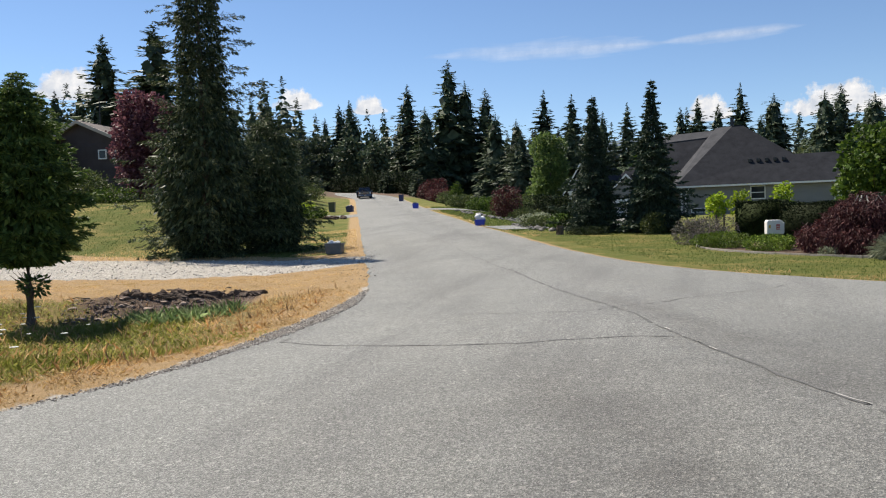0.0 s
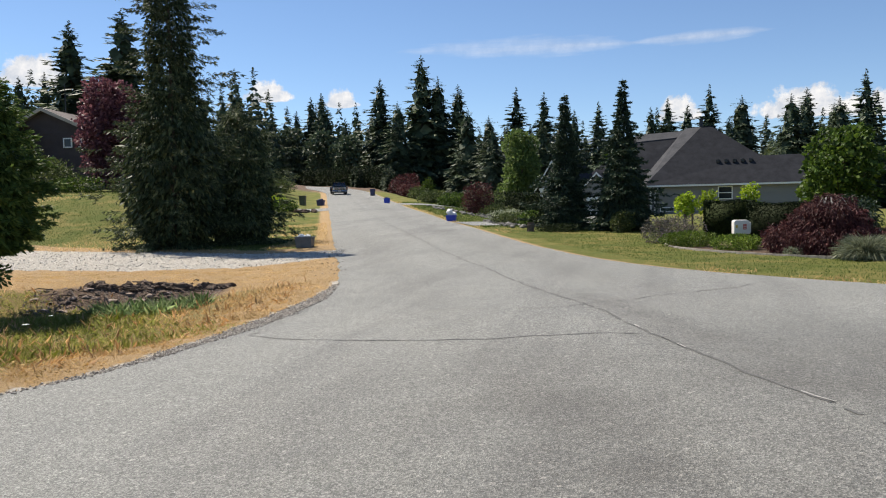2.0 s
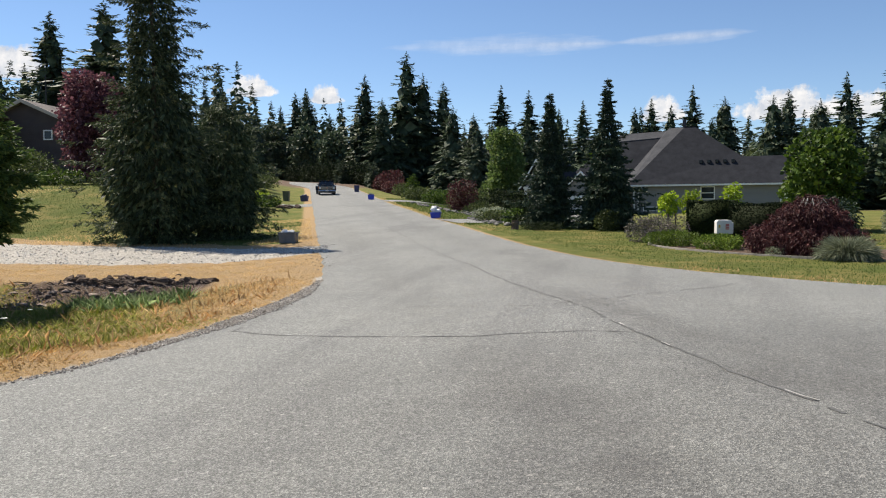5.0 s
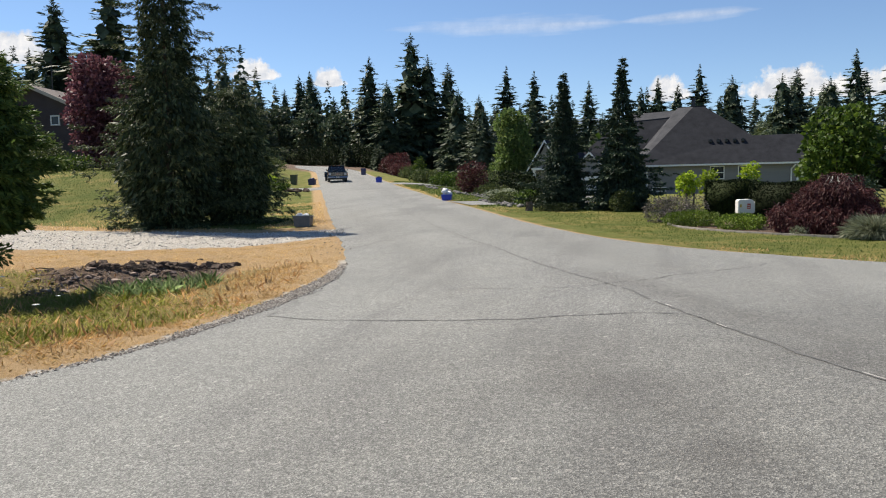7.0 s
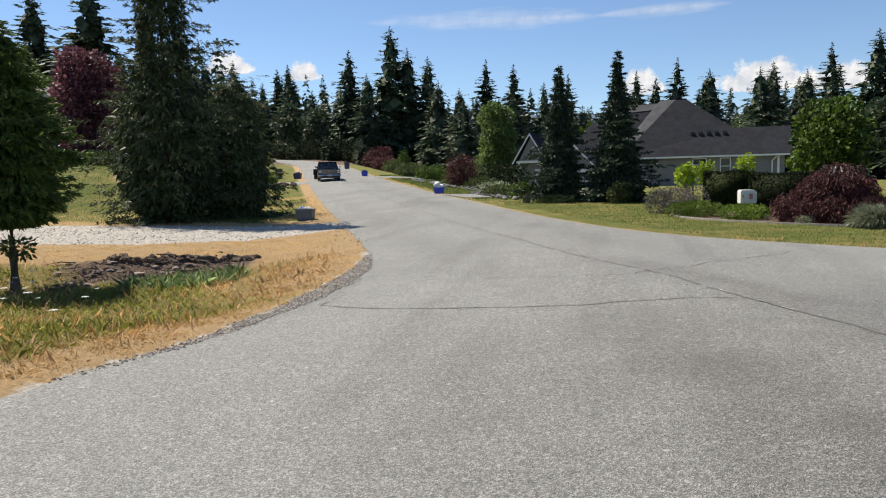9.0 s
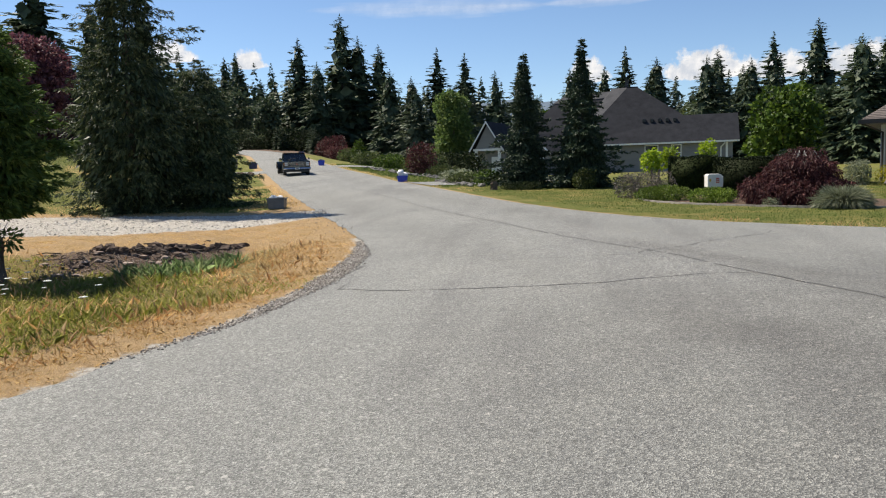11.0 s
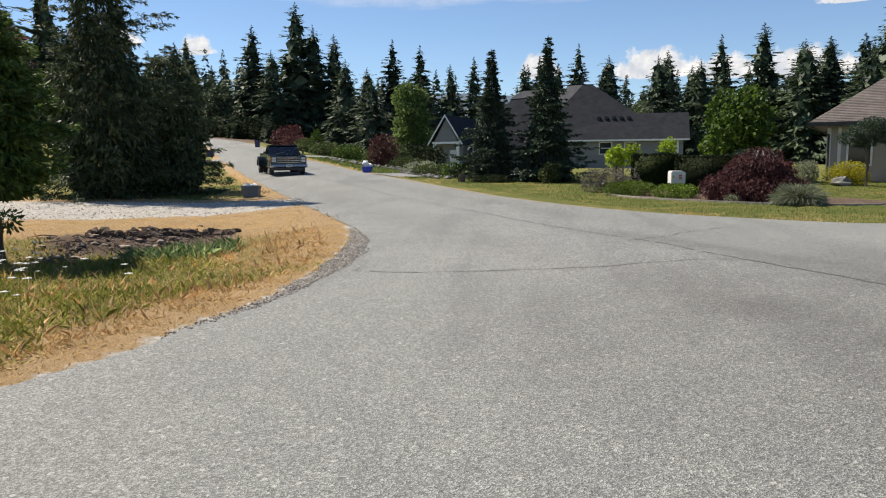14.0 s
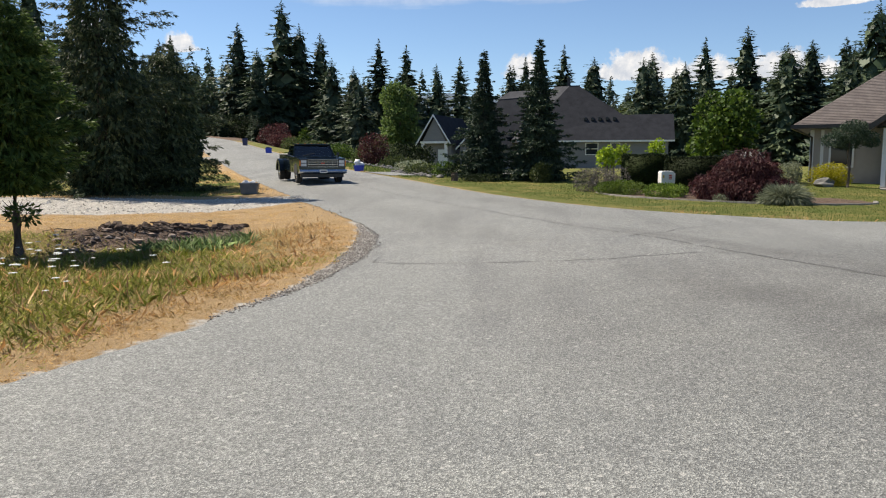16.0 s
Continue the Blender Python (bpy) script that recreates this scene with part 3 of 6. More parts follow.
# ---- plants ----
def blades(base, way, side, length, width, bend=0.0):
    """Long diamonds: one leaf, needle twig or grass blade each, as two triangles."""
    way = way / np.maximum(np.linalg.norm(way, axis=1, keepdims=True), 1e-6)
    side = side - way * np.sum(side * way, 1, keepdims=True)
    side = side / np.maximum(np.linalg.norm(side, axis=1, keepdims=True), 1e-6)
    L, W = np.reshape(length, (-1, 1)), np.reshape(width, (-1, 1))
    mid = base + way * L * 0.45
    up = np.cross(side, way)
    mid = mid + up * L * np.reshape(bend, (-1, 1)) if np.ndim(bend) else mid
    v = np.stack([base, mid + side * W, base + way * L, mid - side * W], 1).reshape(-1, 3)
    k = np.arange(len(base))[:, None] * 4
    f = np.concatenate([k + [[0, 1, 2]], k + [[0, 2, 3]]], 1).reshape(-1, 3)
    return v, f


def join(pairs):
    vs, fs, k = [], [], 0
    for v, f in pairs:
        vs.append(v)
        fs.append(f + k)
        k += len(v)
    return np.concatenate(vs), np.concatenate(fs)


def unit(rng, k):
    v = rng.normal(size=(k, 3))
    return v / np.linalg.norm(v, axis=1, keepdims=True)


def conifer_crown(h, r, boughs, twigs, seed, low=0.05, droop=0.35, twig=0.4, thin=0.14, power=0.85, upturn=0.25, ragged=0.3, core=0):
    """Whorls of drooping boughs, each set with many flat twigs of needles."""
    rng = np.random.default_rng(seed)
    u = rng.random(boughs) ** 1.25
    whorls = 26
    u = np.clip(np.where(rng.random(boughs) < 0.4, (np.floor(u * whorls) + 0.5 + rng.normal(0, 0.16, boughs)) / whorls, u), 0, 1)
    z0 = h * (low + (0.985 - low) * u)
    ang = rng.random(boughs) * 2 * np.pi
    long = np.where(rng.random(boughs) < 0.1, 1.18, 1.0)
    lobes = 1 + 0.16 * np.sin(3 * ang + seed) + 0.12 * np.sin(5 * ang + 9 * u + seed)
    reach = r * (1 - (z0 / h)) ** power * (1 - ragged + 2 * ragged * rng.random(boughs) ** 1.3) * lobes * long + 0.012 * h * (1 - u) + 0.003 * h
    fill = np.clip((z0 / h - low) / 0.08, 0.55, 1)
    reach = reach * fill
    t = np.repeat(rng.random((boughs, twigs)) ** 0.65, 1, 1)
    b = np.repeat(np.arange(boughs), twigs)
    t = t.ravel()
    ca, sa = np.cos(ang)[b], np.sin(ang)[b]
    out = np.stack([ca, sa, np.zeros_like(ca)], 1)
    across = np.stack([-sa, ca, np.zeros_like(ca)], 1)
    R = reach[b]
    sag = droop * (1.0 - 0.75 * (z0[b] / h))
    zz = z0[b] - R * (sag * t - upturn * sag * 2.2 * t ** 3)
    zz = np.maximum(zz, 0.06 * rng.random(len(b)) * h * 0.3 + 0.05)
    sway = rng.normal(0, 0.09, len(b)) * R * t
    base = out * (R * t)[:, None] + across * sway[:, None]
    base[:, 2] = zz + rng.normal(0, 0.02, len(b)) * R
    sgn = rng.choice([-1.0, 1.0], len(b))
    way = out * (0.5 + 0.6 * t)[:, None] + across * (sgn * (1.05 - 0.6 * t) * rng.random(len(b)))[:, None]
    way[:, 2] = -0.25 - 0.35 * rng.random(len(b)) + 0.5 * (z0[b] / h) ** 2
    side = np.cross(way, np.array([[0, 0, 1.0]])) + rng.normal(0, 0.35, way.shape)
    size = twig * (0.55 + 0.9 * rng.random(len(b))) * np.clip(0.10 + 1.15 * (1 - z0[b] / h), 0.1, 1)
    tw = blades(base, way, side, size, size * thin, rng.normal(0, 0.08, len(b)))
    inner = []
    if core:
        # the dark inner boughs that close the crown round the trunk
        cu = rng.random(core) ** 1.4
        cz = h * (low + (0.93 - low) * cu)
        cr = 0.52 * r * (1 - cz / h) ** power
        ca2 = rng.random(core) * 2 * np.pi
        o2 = np.stack([np.cos(ca2), np.sin(ca2), np.zeros(core)], 1)
        cb = o2 * (cr * (0.35 + 0.65 * rng.random(core)))[:, None]
        cb[:, 2] = cz
        cl = (0.9 * cr + 0.02 * h) * (0.7 + 0.7 * rng.random(core))
        inner = [blades(cb, o2 * 0.5 + [0, 0, -1.0] + rng.normal(0, 0.25, (core, 3)), np.cross(o2, [[0, 0, 1.0]]) + rng.normal(0, 0.3, (core, 3)), cl, cl * 0.42)]
    # the leader at the top
    k = 40
    zb = h * (0.9 + 0.1 * rng.random(k))
    lb = np.stack([np.zeros(k), np.zeros(k), zb], 1)
    lw = rng.normal(0, 1, (k, 3)) * [1, 1, 0.3] + [0, 0, 0.6]
    return join(inner + [tw, blades(lb, lw, unit(rng, k), twig * (0.10 + 2.2 * (1.0 - zb / h)), np.full(k, twig * thin * 0.3))])


def spruce_crown(h, outline, boughs, branchlets, sprays, seed, droop=0.45, spray=0.14, thin=0.16, ragged=0.3, hang=0.5, limbs=()):
    """Limbs that sag and turn up at the tip, each with side branchlets hung with short sprays of needles.
    outline: (height, reach) pairs; limbs: long stray ones as (height, bearing, reach, rise)."""
    rng = np.random.default_rng(seed)
    hs, rs = [o[0] for o in outline], [o[1] for o in outline]
    z0 = h * (0.015 + 0.975 * (rng.random(boughs) ** 1.15))
    ang = rng.random(boughs) * 2 * np.pi
    lobes = 1 + 0.13 * np.sin(2 * ang + 0.9 * z0 + seed) + 0.12 * np.sin(5 * ang - 1.7 * z0 + seed)
    R = np.interp(z0, hs, rs) * (1 - ragged + 1.5 * ragged * rng.random(boughs) ** 1.6) * lobes
    sag = droop * (1.0 - 1.25 * z0 / h) * (0.7 + 0.6 * rng.random(boughs))
    if limbs:
        extra = np.array(limbs, float)
        z0, ang, R, sag = np.append(z0, extra[:, 0]), np.append(ang, extra[:, 1]), np.append(R, extra[:, 2]), np.append(sag, -extra[:, 3] / extra[:, 2])
    nb = len(z0)
    b = np.repeat(np.arange(nb), branchlets)
    t = (0.12 + 0.88 * rng.random(len(b)) ** 0.7)
    out = np.stack([np.cos(ang), np.sin(ang), np.zeros(nb)], 1)
    across = np.stack([-np.sin(ang), np.cos(ang), np.zeros(nb)], 1)

    def along(bi, ti):
        p = out[bi] * (R[bi] * ti)[:, None]
        p[:, 2] = z0[bi] - R[bi] * sag[bi] * (ti - 0.5 * ti ** 3)
        return p
    root = along(b, t)
    sg = rng.choice([-1.0, 1.0], len(b))
    bl = (0.10 + 0.30 * R[b] * (1.05 - t)) * (0.6 + 0.8 * rng.random(len(b)))
    bd = out[b] * (0.55 + 0.5 * t)[:, None] + across[b] * (sg * (0.95 - 0.5 * t))[:, None]
    bd[:, 2] = -hang * rng.random(len(b)) * (1 - 0.6 * z0[b] / h) + 0.15 * (z0[b] / h)
    bd /= np.linalg.norm(bd, axis=1, keepdims=True)
    c = np.repeat(np.arange(len(b)), sprays)
    q = rng.random(len(c))
    at = root[c] + bd[c] * (bl[c] * q)[:, None]
    at[:, 2] -= 0.25 * bl[c] * q ** 2 * hang
    at[:, 2] = np.maximum(at[:, 2], 0.04 + 0.1 * rng.random(len(c)))
    way = bd[c] + rng.normal(0, 0.42, (len(c), 3)) + [0, 0, -0.12]
    L = spray * (0.55 + 0.9 * rng.random(len(c))) * np.clip(0.35 + 1.2 * (1 - z0[b][c] / h), 0.35, 1)
    fine = blades(at, way, unit(rng, len(c)), L, L * thin)
    # inner shade boughs round the trunk
    k = boughs * 34
    iz = h * (0.02 + 0.9 * rng.random(k) ** 1.3)
    ia = rng.random(k) * 2 * np.pi
    io = np.stack([np.cos(ia), np.sin(ia), np.zeros(k)], 1)
    ir = 0.58 * np.interp(iz, hs, rs)
    ib = io * (ir * (0.25 + 0.75 * np.sqrt(rng.random(k))))[:, None]
    ib[:, 2] = iz
    il = (0.11 * ir + 0.09) * (0.6 + 0.8 * rng.random(k))
    dark = blades(ib, io * 0.6 + [0, 0, -0.8] + rng.normal(0, 0.35, (k, 3)), unit(rng, k), il, il * 0.17)
    dark[0][:, 2] = np.maximum(dark[0][:, 2], 0.03)
    m = 60
    zb = h * (0.93 + 0.07 * rng.random(m))
    lb = np.stack([np.zeros(m), np.zeros(m), zb], 1)
    tip = blades(lb, rng.normal(0, 1, (m, 3)) * [1, 1, 0.2] + [0, 0, 0.7], unit(rng, m), spray * (0.3 + 9 * (1 - zb / h)), np.full(m, spray * 0.08))
    return join([dark, fine, tip])


def spruce(name, at, h, outline, counts, material, label, seed, trunk_r=None, **kw):
    ob = thing(name, Matrix.Translation(at), label, "tree")
    part("trunk", trunk_shape(h * 0.97, trunk_r or h * 0.013, seed), "bark", ob)
    new("crown", np_mesh("crown", *spruce_crown(h, outline, *counts, seed, **kw), material)).parent = ob
    return ob


def trunk_shape(h, r, seed=0, sides=9, lean=0.0, steps_up=7):
    rng = random.Random(seed)
    pts, rad = [], []
    for i in range(steps_up + 1):
        t = i / steps_up
        pts.append((lean * t * h + rng.uniform(-1, 1) * r * 0.4 * t, rng.uniform(-1, 1) * r * 0.4 * t, h * t - 0.15 * (i == 0)))
        rad.append(r * (1.35 if i == 0 else 1.0) * (1 - 0.92 * t))
    return Shape().tube(pts, rad, sides)


def conifer(name, at, h, r, boughs, twigs, material, label, seed, group="", trunk_r=None, mesh=None, turn=0.0, **kw):
    ob = thing(name, Matrix.Translation(at) @ Matrix.Rotation(turn, 4, "Z"), label, "tree", group)
    part("trunk", trunk_shape(h * 0.97, trunk_r or h * 0.013, seed), "bark", ob)
    me = np_mesh("crown", *conifer_crown(h, r, boughs, twigs, seed, **kw), material)
    new("crown", me).parent = ob
    return ob


def leaf_cloud(blobs, per, size, seed, aspect=0.45, shell=0.5, down=0.0):
    """Leaves scattered through overlapping lobes; blobs are (x, y, z, rx, ry, rz)."""
    rng = np.random.default_rng(seed)
    out = []
    for x, y, z, rx, ry, rz in blobs:
        k = max(12, int(per * (rx * ry + ry * rz + rx * rz) / 3))
        d = unit(rng, k)
        rad = (shell + (1 - shell) * rng.random((k, 1)) ** 0.6) * (1 + 0.18 * np.sin(4 * d[:, :1] * 3 + seed) * np.cos(5 * d[:, 2:]))
        base = d * rad * [rx, ry, rz] + [x, y, z]
        way = d + rng.normal(0, 0.7, (k, 3)) - [0, 0, down]
        L = size * (0.6 + 0.8 * rng.random(k))
        out.append(blades(base, way, unit(rng, k), L, L * aspect, rng.normal(0, 0.15, k)))
    return join(out)


def broad_blobs(h, r, seed, count=16, low=0.3, flat=0.8, lump=1.0):
    rng = random.Random(seed)
    out = []
    for i in range(count):
        t = (i + 0.5) / count
        z = h * (low + (1 - low) * (0.12 + 0.80 * t))
        rr = r * math.sqrt(max(0.05, 1 - (2 * t - 0.85) ** 2 / 1.6))
        a = i * 2.4 + rng.uniform(-0.5, 0.5)
        q = rng.uniform(0.25, 0.72) * rr
        b = r * rng.uniform(0.28, 0.48) * lump
        out.append((q * math.cos(a), q * math.sin(a), min(z, h - b * flat), b, b, b * flat))
    out.append((0, 0, h * (low + 1) / 2, r * 0.55, r * 0.55, h * (1 - low) * 0.36))
    return out


def broadleaf(name, at, h, r, material, label, seed, per=260, leaf=0.16, low=0.3, group="", category="tree", count=16, stem=True, lump=1.0):
    ob = thing(name, Matrix.Translation(at), label, category, group)
    blobs = broad_blobs(h, r, seed, count, low, lump=lump)
    if stem:
        t = trunk_shape(h * 0.75, max(0.03, h * 0.02), seed, 8)
        rng = random.Random(seed)
        for x, y, z, *_ in blobs[::3]:
            z0 = h * low * rng.uniform(0.7, 1.2)
            t.tube([(0, 0, z0), (x * 0.5, y * 0.5, z0 + (z - z0) * 0.6), (x, y, z)], [h * 0.010, h * 0.007, h * 0.003], 5)
        part("trunk", t, "bark", ob)
    me = np_mesh("crown", *leaf_cloud(blobs, per, leaf, seed), material)
    new("crown", me).parent = ob
    return ob


def shrub(name, at, rx, ry, h, material, label, seed, leaf=0.06, per=1500, aspect=0.4, down=0.0, lobes=7, group="", shell=0.6):
    """A low bush of several lobes, one mesh of many small leaves."""
    rng = random.Random(seed)
    blobs = [(0, 0, h * 0.42, rx * 0.72, ry * 0.72, h * 0.5)]
    for i in range(lobes):
        a = i * 2 * math.pi / lobes + rng.uniform(-0.4, 0.4)
        k = rng.uniform(0.45, 0.62)
        hh = h * rng.uniform(0.55, 0.95)
        blobs.append((rx * k * math.cos(a), ry * k * math.sin(a), hh * 0.5, rx * 0.45, ry * 0.45, hh * 0.5))
    v, f = leaf_cloud(blobs, per, leaf, seed, aspect, shell, down)
    v[:, 2] = np.maximum(v[:, 2], 0.0)
    ob = new(name, np_mesh(name, v, f, material))
    ob.matrix_world = Matrix.Translation(at)
    return tagged(ob, label, "shrub", group)


def clipped_hedge(name, m, lx, ly, h, label, seed):
    """A box-cut hedge: leaves in a dense skin over a leafy block with rounded, uneven faces."""
    rng = np.random.default_rng(seed)
    area = 2 * (lx * h + ly * h) + lx * ly
    k = int(area * 2000)
    face = rng.choice(5, k, p=np.array([lx * h, lx * h, ly * h, ly * h, lx * ly]) / area)
    p = rng.random((k, 3)) * [lx, ly, h] - [lx / 2, ly / 2, 0]
    nrm = np.zeros((k, 3))
    for i, (ax, sg) in enumerate(((1, -1), (1, 1), (0, -1), (0, 1), (2, 1))):
        sel = face == i
        half = (lx / 2, ly / 2, h)[ax]
        p[sel, ax] = (sg * half) if ax < 2 else h
        nrm[sel, ax] = sg
    p += nrm * (rng.normal(0, 0.02, (k, 1)) + 0.02 * np.sin(p[:, :1] * 5) + 0.015 * np.sin(p[:, 1:2] * 7))
    way = nrm * 0.4 + rng.normal(0, 0.35, (k, 3)) + [0, 0, 0.25]
    L = 0.045 * (0.6 + rng.random(k))
    leaves = blades(p - nrm * 0.03, way, unit(rng, k), L, L * 0.4)
    core = Shape().box(-lx / 2 + 0.05, -ly / 2 + 0.05, 0, lx / 2 - 0.05, ly / 2 - 0.05, h - 0.05)
    cv = np.array(core.v, float)
    cf = np.array([t for q in core.f for t in ((q[0], q[1], q[2]), (q[0], q[2], q[3]))])
    ob = new(name, np_mesh(name, *join([leaves, (cv, cf)]), "hedge"))
    ob.matrix_world = m
    return tagged(ob, label, "hedge")


def grass(name, S, N, height, width, material, label, seed, lean=0.35):
    """Grass blades at the given places of the land."""
    rng = np.random.default_rng(seed)
    X, Y = to_xy(S, N)
    base = np.stack([X, Y, land_z(S, N) - 0.01], 1)
    k = len(base)
    way = rng.normal(0, lean, (k, 3))
    way[:, 2] = 1
    ob = new(name, np_mesh(name, *blades(base, way, unit(rng, k) * [1, 1, 0.1], height * (0.4 + 0.9 * rng.random(k)), width * (0.6 + 0.8 * rng.random(k)), rng.normal(0, 0.1, k)), material))
    return tagged(ob, label, "grass", kind="stuff")


# ---- the large structure ----
ground = build_ground()
road = build_road()


def crack(points, width, material, name, label, seed, wander=0.08, gap=0.0):
    """A thin wandering ribbon just above the asphalt."""
    rng = random.Random(seed)
    line = []
    for (s0, n0), (s1, n1) in zip(points, points[1:]):
        k = max(2, int(math.hypot(s1 - s0, n1 - n0) / 0.16))
        line += [(s0 + (s1 - s0) * i / k, n0 + (n1 - n0) * i / k) for i in range(k)]
    line.append(points[-1])
    w = Shape()
    pa, nn = None, 0.0
    for i, (s, n) in enumerate(line):
        nn = 0.75 * nn + rng.uniform(-1, 1) * wander * 0.45
        a, b = line[max(i - 1, 0)], line[min(i + 1, len(line) - 1)]
        d = Vector((b[0] - a[0], b[1] - a[1]))
        d.normalize()
        q = (s - d.y * nn, n + d.x * nn)
        hw = width * rng.uniform(0.25, 1.0) * 0.5
        e = [(q[0] - d.y * h, q[1] + d.x * h) for h in (hw, -hw)]
        e3 = [(*to_xy(*p), float(road_z(*p)) + 0.017) for p in e]
        if pa and rng.random() > gap:
            w.add([pa[0], pa[1], e3[1], e3[0]], [(0, 1, 2, 3)])
        pa = e3
    ob = new(name, w.mesh(name, MAT[material]))
    ob.parent = road
    return tagged(ob, label)


crack([(1.0, 5.9), (1.8, 5.9), (3.9, 5.9), (5.9, 6.0), (6.8, 6.1), (8.6, 6.1), (10.5, 6.0), (13.2, 6.12), (18.2, 6.1), (28.9, 6.2), (45, 6.2), (76, 6.15), (110, 6.0)], 0.05, "tar", "crack", "dark seam along the middle of the road", 1, 0.06, 0.05)
crack([(7.4, 1.5), (6.8, 2.0), (6.1, 2.9), (5.5, 4.2), (5.2, 5.2), (4.9, 5.9)], 0.036, "tar", "crack", "thin crossing crack", 2, 0.07, 0.12)
crack([(8.1, 3.9), (7.7, 4.6), (7.2, 5.6), (7.5, 6.2), (8.9, 9.1), (9.4, 9.9)], 0.03, "tar", "crack", "thin crossing crack", 3, 0.09, 0.25)
crack([(19.5, 2.9), (20.5, 4.5), (20.6, 6.1)], 0.02, "tar", "crack", "thin crossing crack", 4, 0.08, 0.3)
crack([(7.4, 1.5), (8.6, 1.9), (9.4, 2.3)], 0.02, "tar", "crack", "thin branching crack", 5, 0.09, 0.3)
crack([(6.5, 6.1), (5.0, 5.98), (3.9, 5.93), (2.8, 5.93), (1.8, 5.95), (0.8, 5.95)], 0.035, "pale_patch", "crack_edge", "pale broken edge of the seam", 6, 0.05, 0.84)


# ---- plants and things on the left ----
def young_tree():
    ob = thing("young_cedar", Matrix.Translation(spot(13.2, -3.95)), "young green cedar with a bare lower trunk on the verge", "tree")
    t = trunk_shape(4.6, 0.10, 3, 10)
    rng = random.Random(5)
    for i in range(12):
        a = rng.uniform(0, 6.28)
        z = rng.uniform(0.5, 0.85)
        t.tube([(0, 0, z), (0.15 * math.cos(a), 0.15 * math.sin(a), z + 0.08), (0.33 * math.cos(a), 0.33 * math.sin(a), z + 0.24)], [0.012, 0.008, 0.004], 5)
    part("trunk", t, "bark", ob)
    outline = [(0, 0.35), (0.3, 0.95), (0.8, 1.22), (1.5, 1.28), (2.2, 1.1), (2.9, 0.75), (3.5, 0.35), (3.9, 0.05)]
    crown = new("crown", np_mesh("crown", *spruce_crown(3.9, outline, 330, 11, 12, 7, droop=-0.25, spray=0.13, thin=0.13, ragged=0.22, hang=0.35), "young_cedar"))
    crown.parent, crown.location = ob, (0, 0, 1.12)
    v, f = leaf_cloud([(0.12, 0, 0.78, 0.27, 0.27, 0.18)], 3200, 0.12, 9, 0.2)
    new("low_sprig", np_mesh("low_sprig", v, f, "young_cedar")).parent = ob


young_tree()
spruce("spruce", spot(28.9, -3.3), 14.8, [(0, 1.2), (0.5, 2.1), (1.1, 2.8), (2.0, 3.25), (4.2, 3.1), (5.3, 2.2), (6.4, 1.6), (9, 1.45), (11, 1.2), (13.5, 0.55), (14.8, 0.05)], (560, 15, 13), "spruce", "tall dark green spruce with drooping boughs beside the drive", 11,
       droop=0.42, spray=0.14, thin=0.11, ragged=0.56, hang=0.75, limbs=[(5.6, 0.30, 2.8, 2.6), (5.7, 0.42, 2.6, 2.4), (5.4, 0.18, 2.7, 2.2), (5.5, 0.5, 2.2, 2.0), (8.2, 0.4, 2.0, 0.8), (9.2, 0.2, 1.9, 0.7), (7.2, 3.3, 2.3, 0.6), (9.6, 3.6, 1.9, 0.6), (10.6, 0.6, 1.6, 0.5)])
spruce("spruce", xy_spot(-14.35, 27.4), 6.1, [(0, 1.5), (0.6, 2.1), (2.0, 2.4), (3.8, 2.15), (4.8, 1.6), (5.6, 0.8), (6.1, 0.1)], (330, 13, 15), "spruce", "shorter bushy dark green spruce close beside the tall one", 12,
       droop=0.5, spray=0.14, thin=0.11, ragged=0.58, hang=0.8, limbs=[(4.9, 0.6, 2.3, 0.1), (4.2, 0.2, 2.6, -0.2), (5.6, 0.1, 1.6, 0.5)])


broadleaf("plum_tree", spot(52, -11.5, -0.2), 7.8, 2.9, "plum", "purple-leaved plum tree behind the lawn", 21, per=420, leaf=0.22, low=0.02, count=26)
shrub("garden_bush", spot(49, -14.5), 2.2, 1.6, 2.4, "olive", "grey-green bush at the top of the lawn", 22, leaf=0.14, per=500)
shrub("garden_bush", spot(48, -17.5), 2.4, 1.6, 2.2, "olive", "grey-green bush at the top of the lawn", 23, leaf=0.14, per=500)
shrub("garden_bush", spot(50, -21), 2.6, 1.8, 2.6, "leaf", "green bush at the top of the lawn", 24, leaf=0.14, per=500)
shrub("garden_bush", spot(47.2, -12.4), 1.8, 1.2, 1.1, "leaf", "low green bush at the top of the lawn", 25, leaf=0.12, per=600)
shrub("garden_bush", spot(46.5, -9), 1.8, 1.2, 1.0, "olive", "low green bush at the top of the lawn", 26, leaf=0.12, per=600)
conifer("small_fir", spot(47, -17.2), 4.2, 1.2, 220, 40, "cedar", "small light green fir at the top of the lawn", 27, twig=0.3)

# far trees: three builds, shared by many
FAR = {}


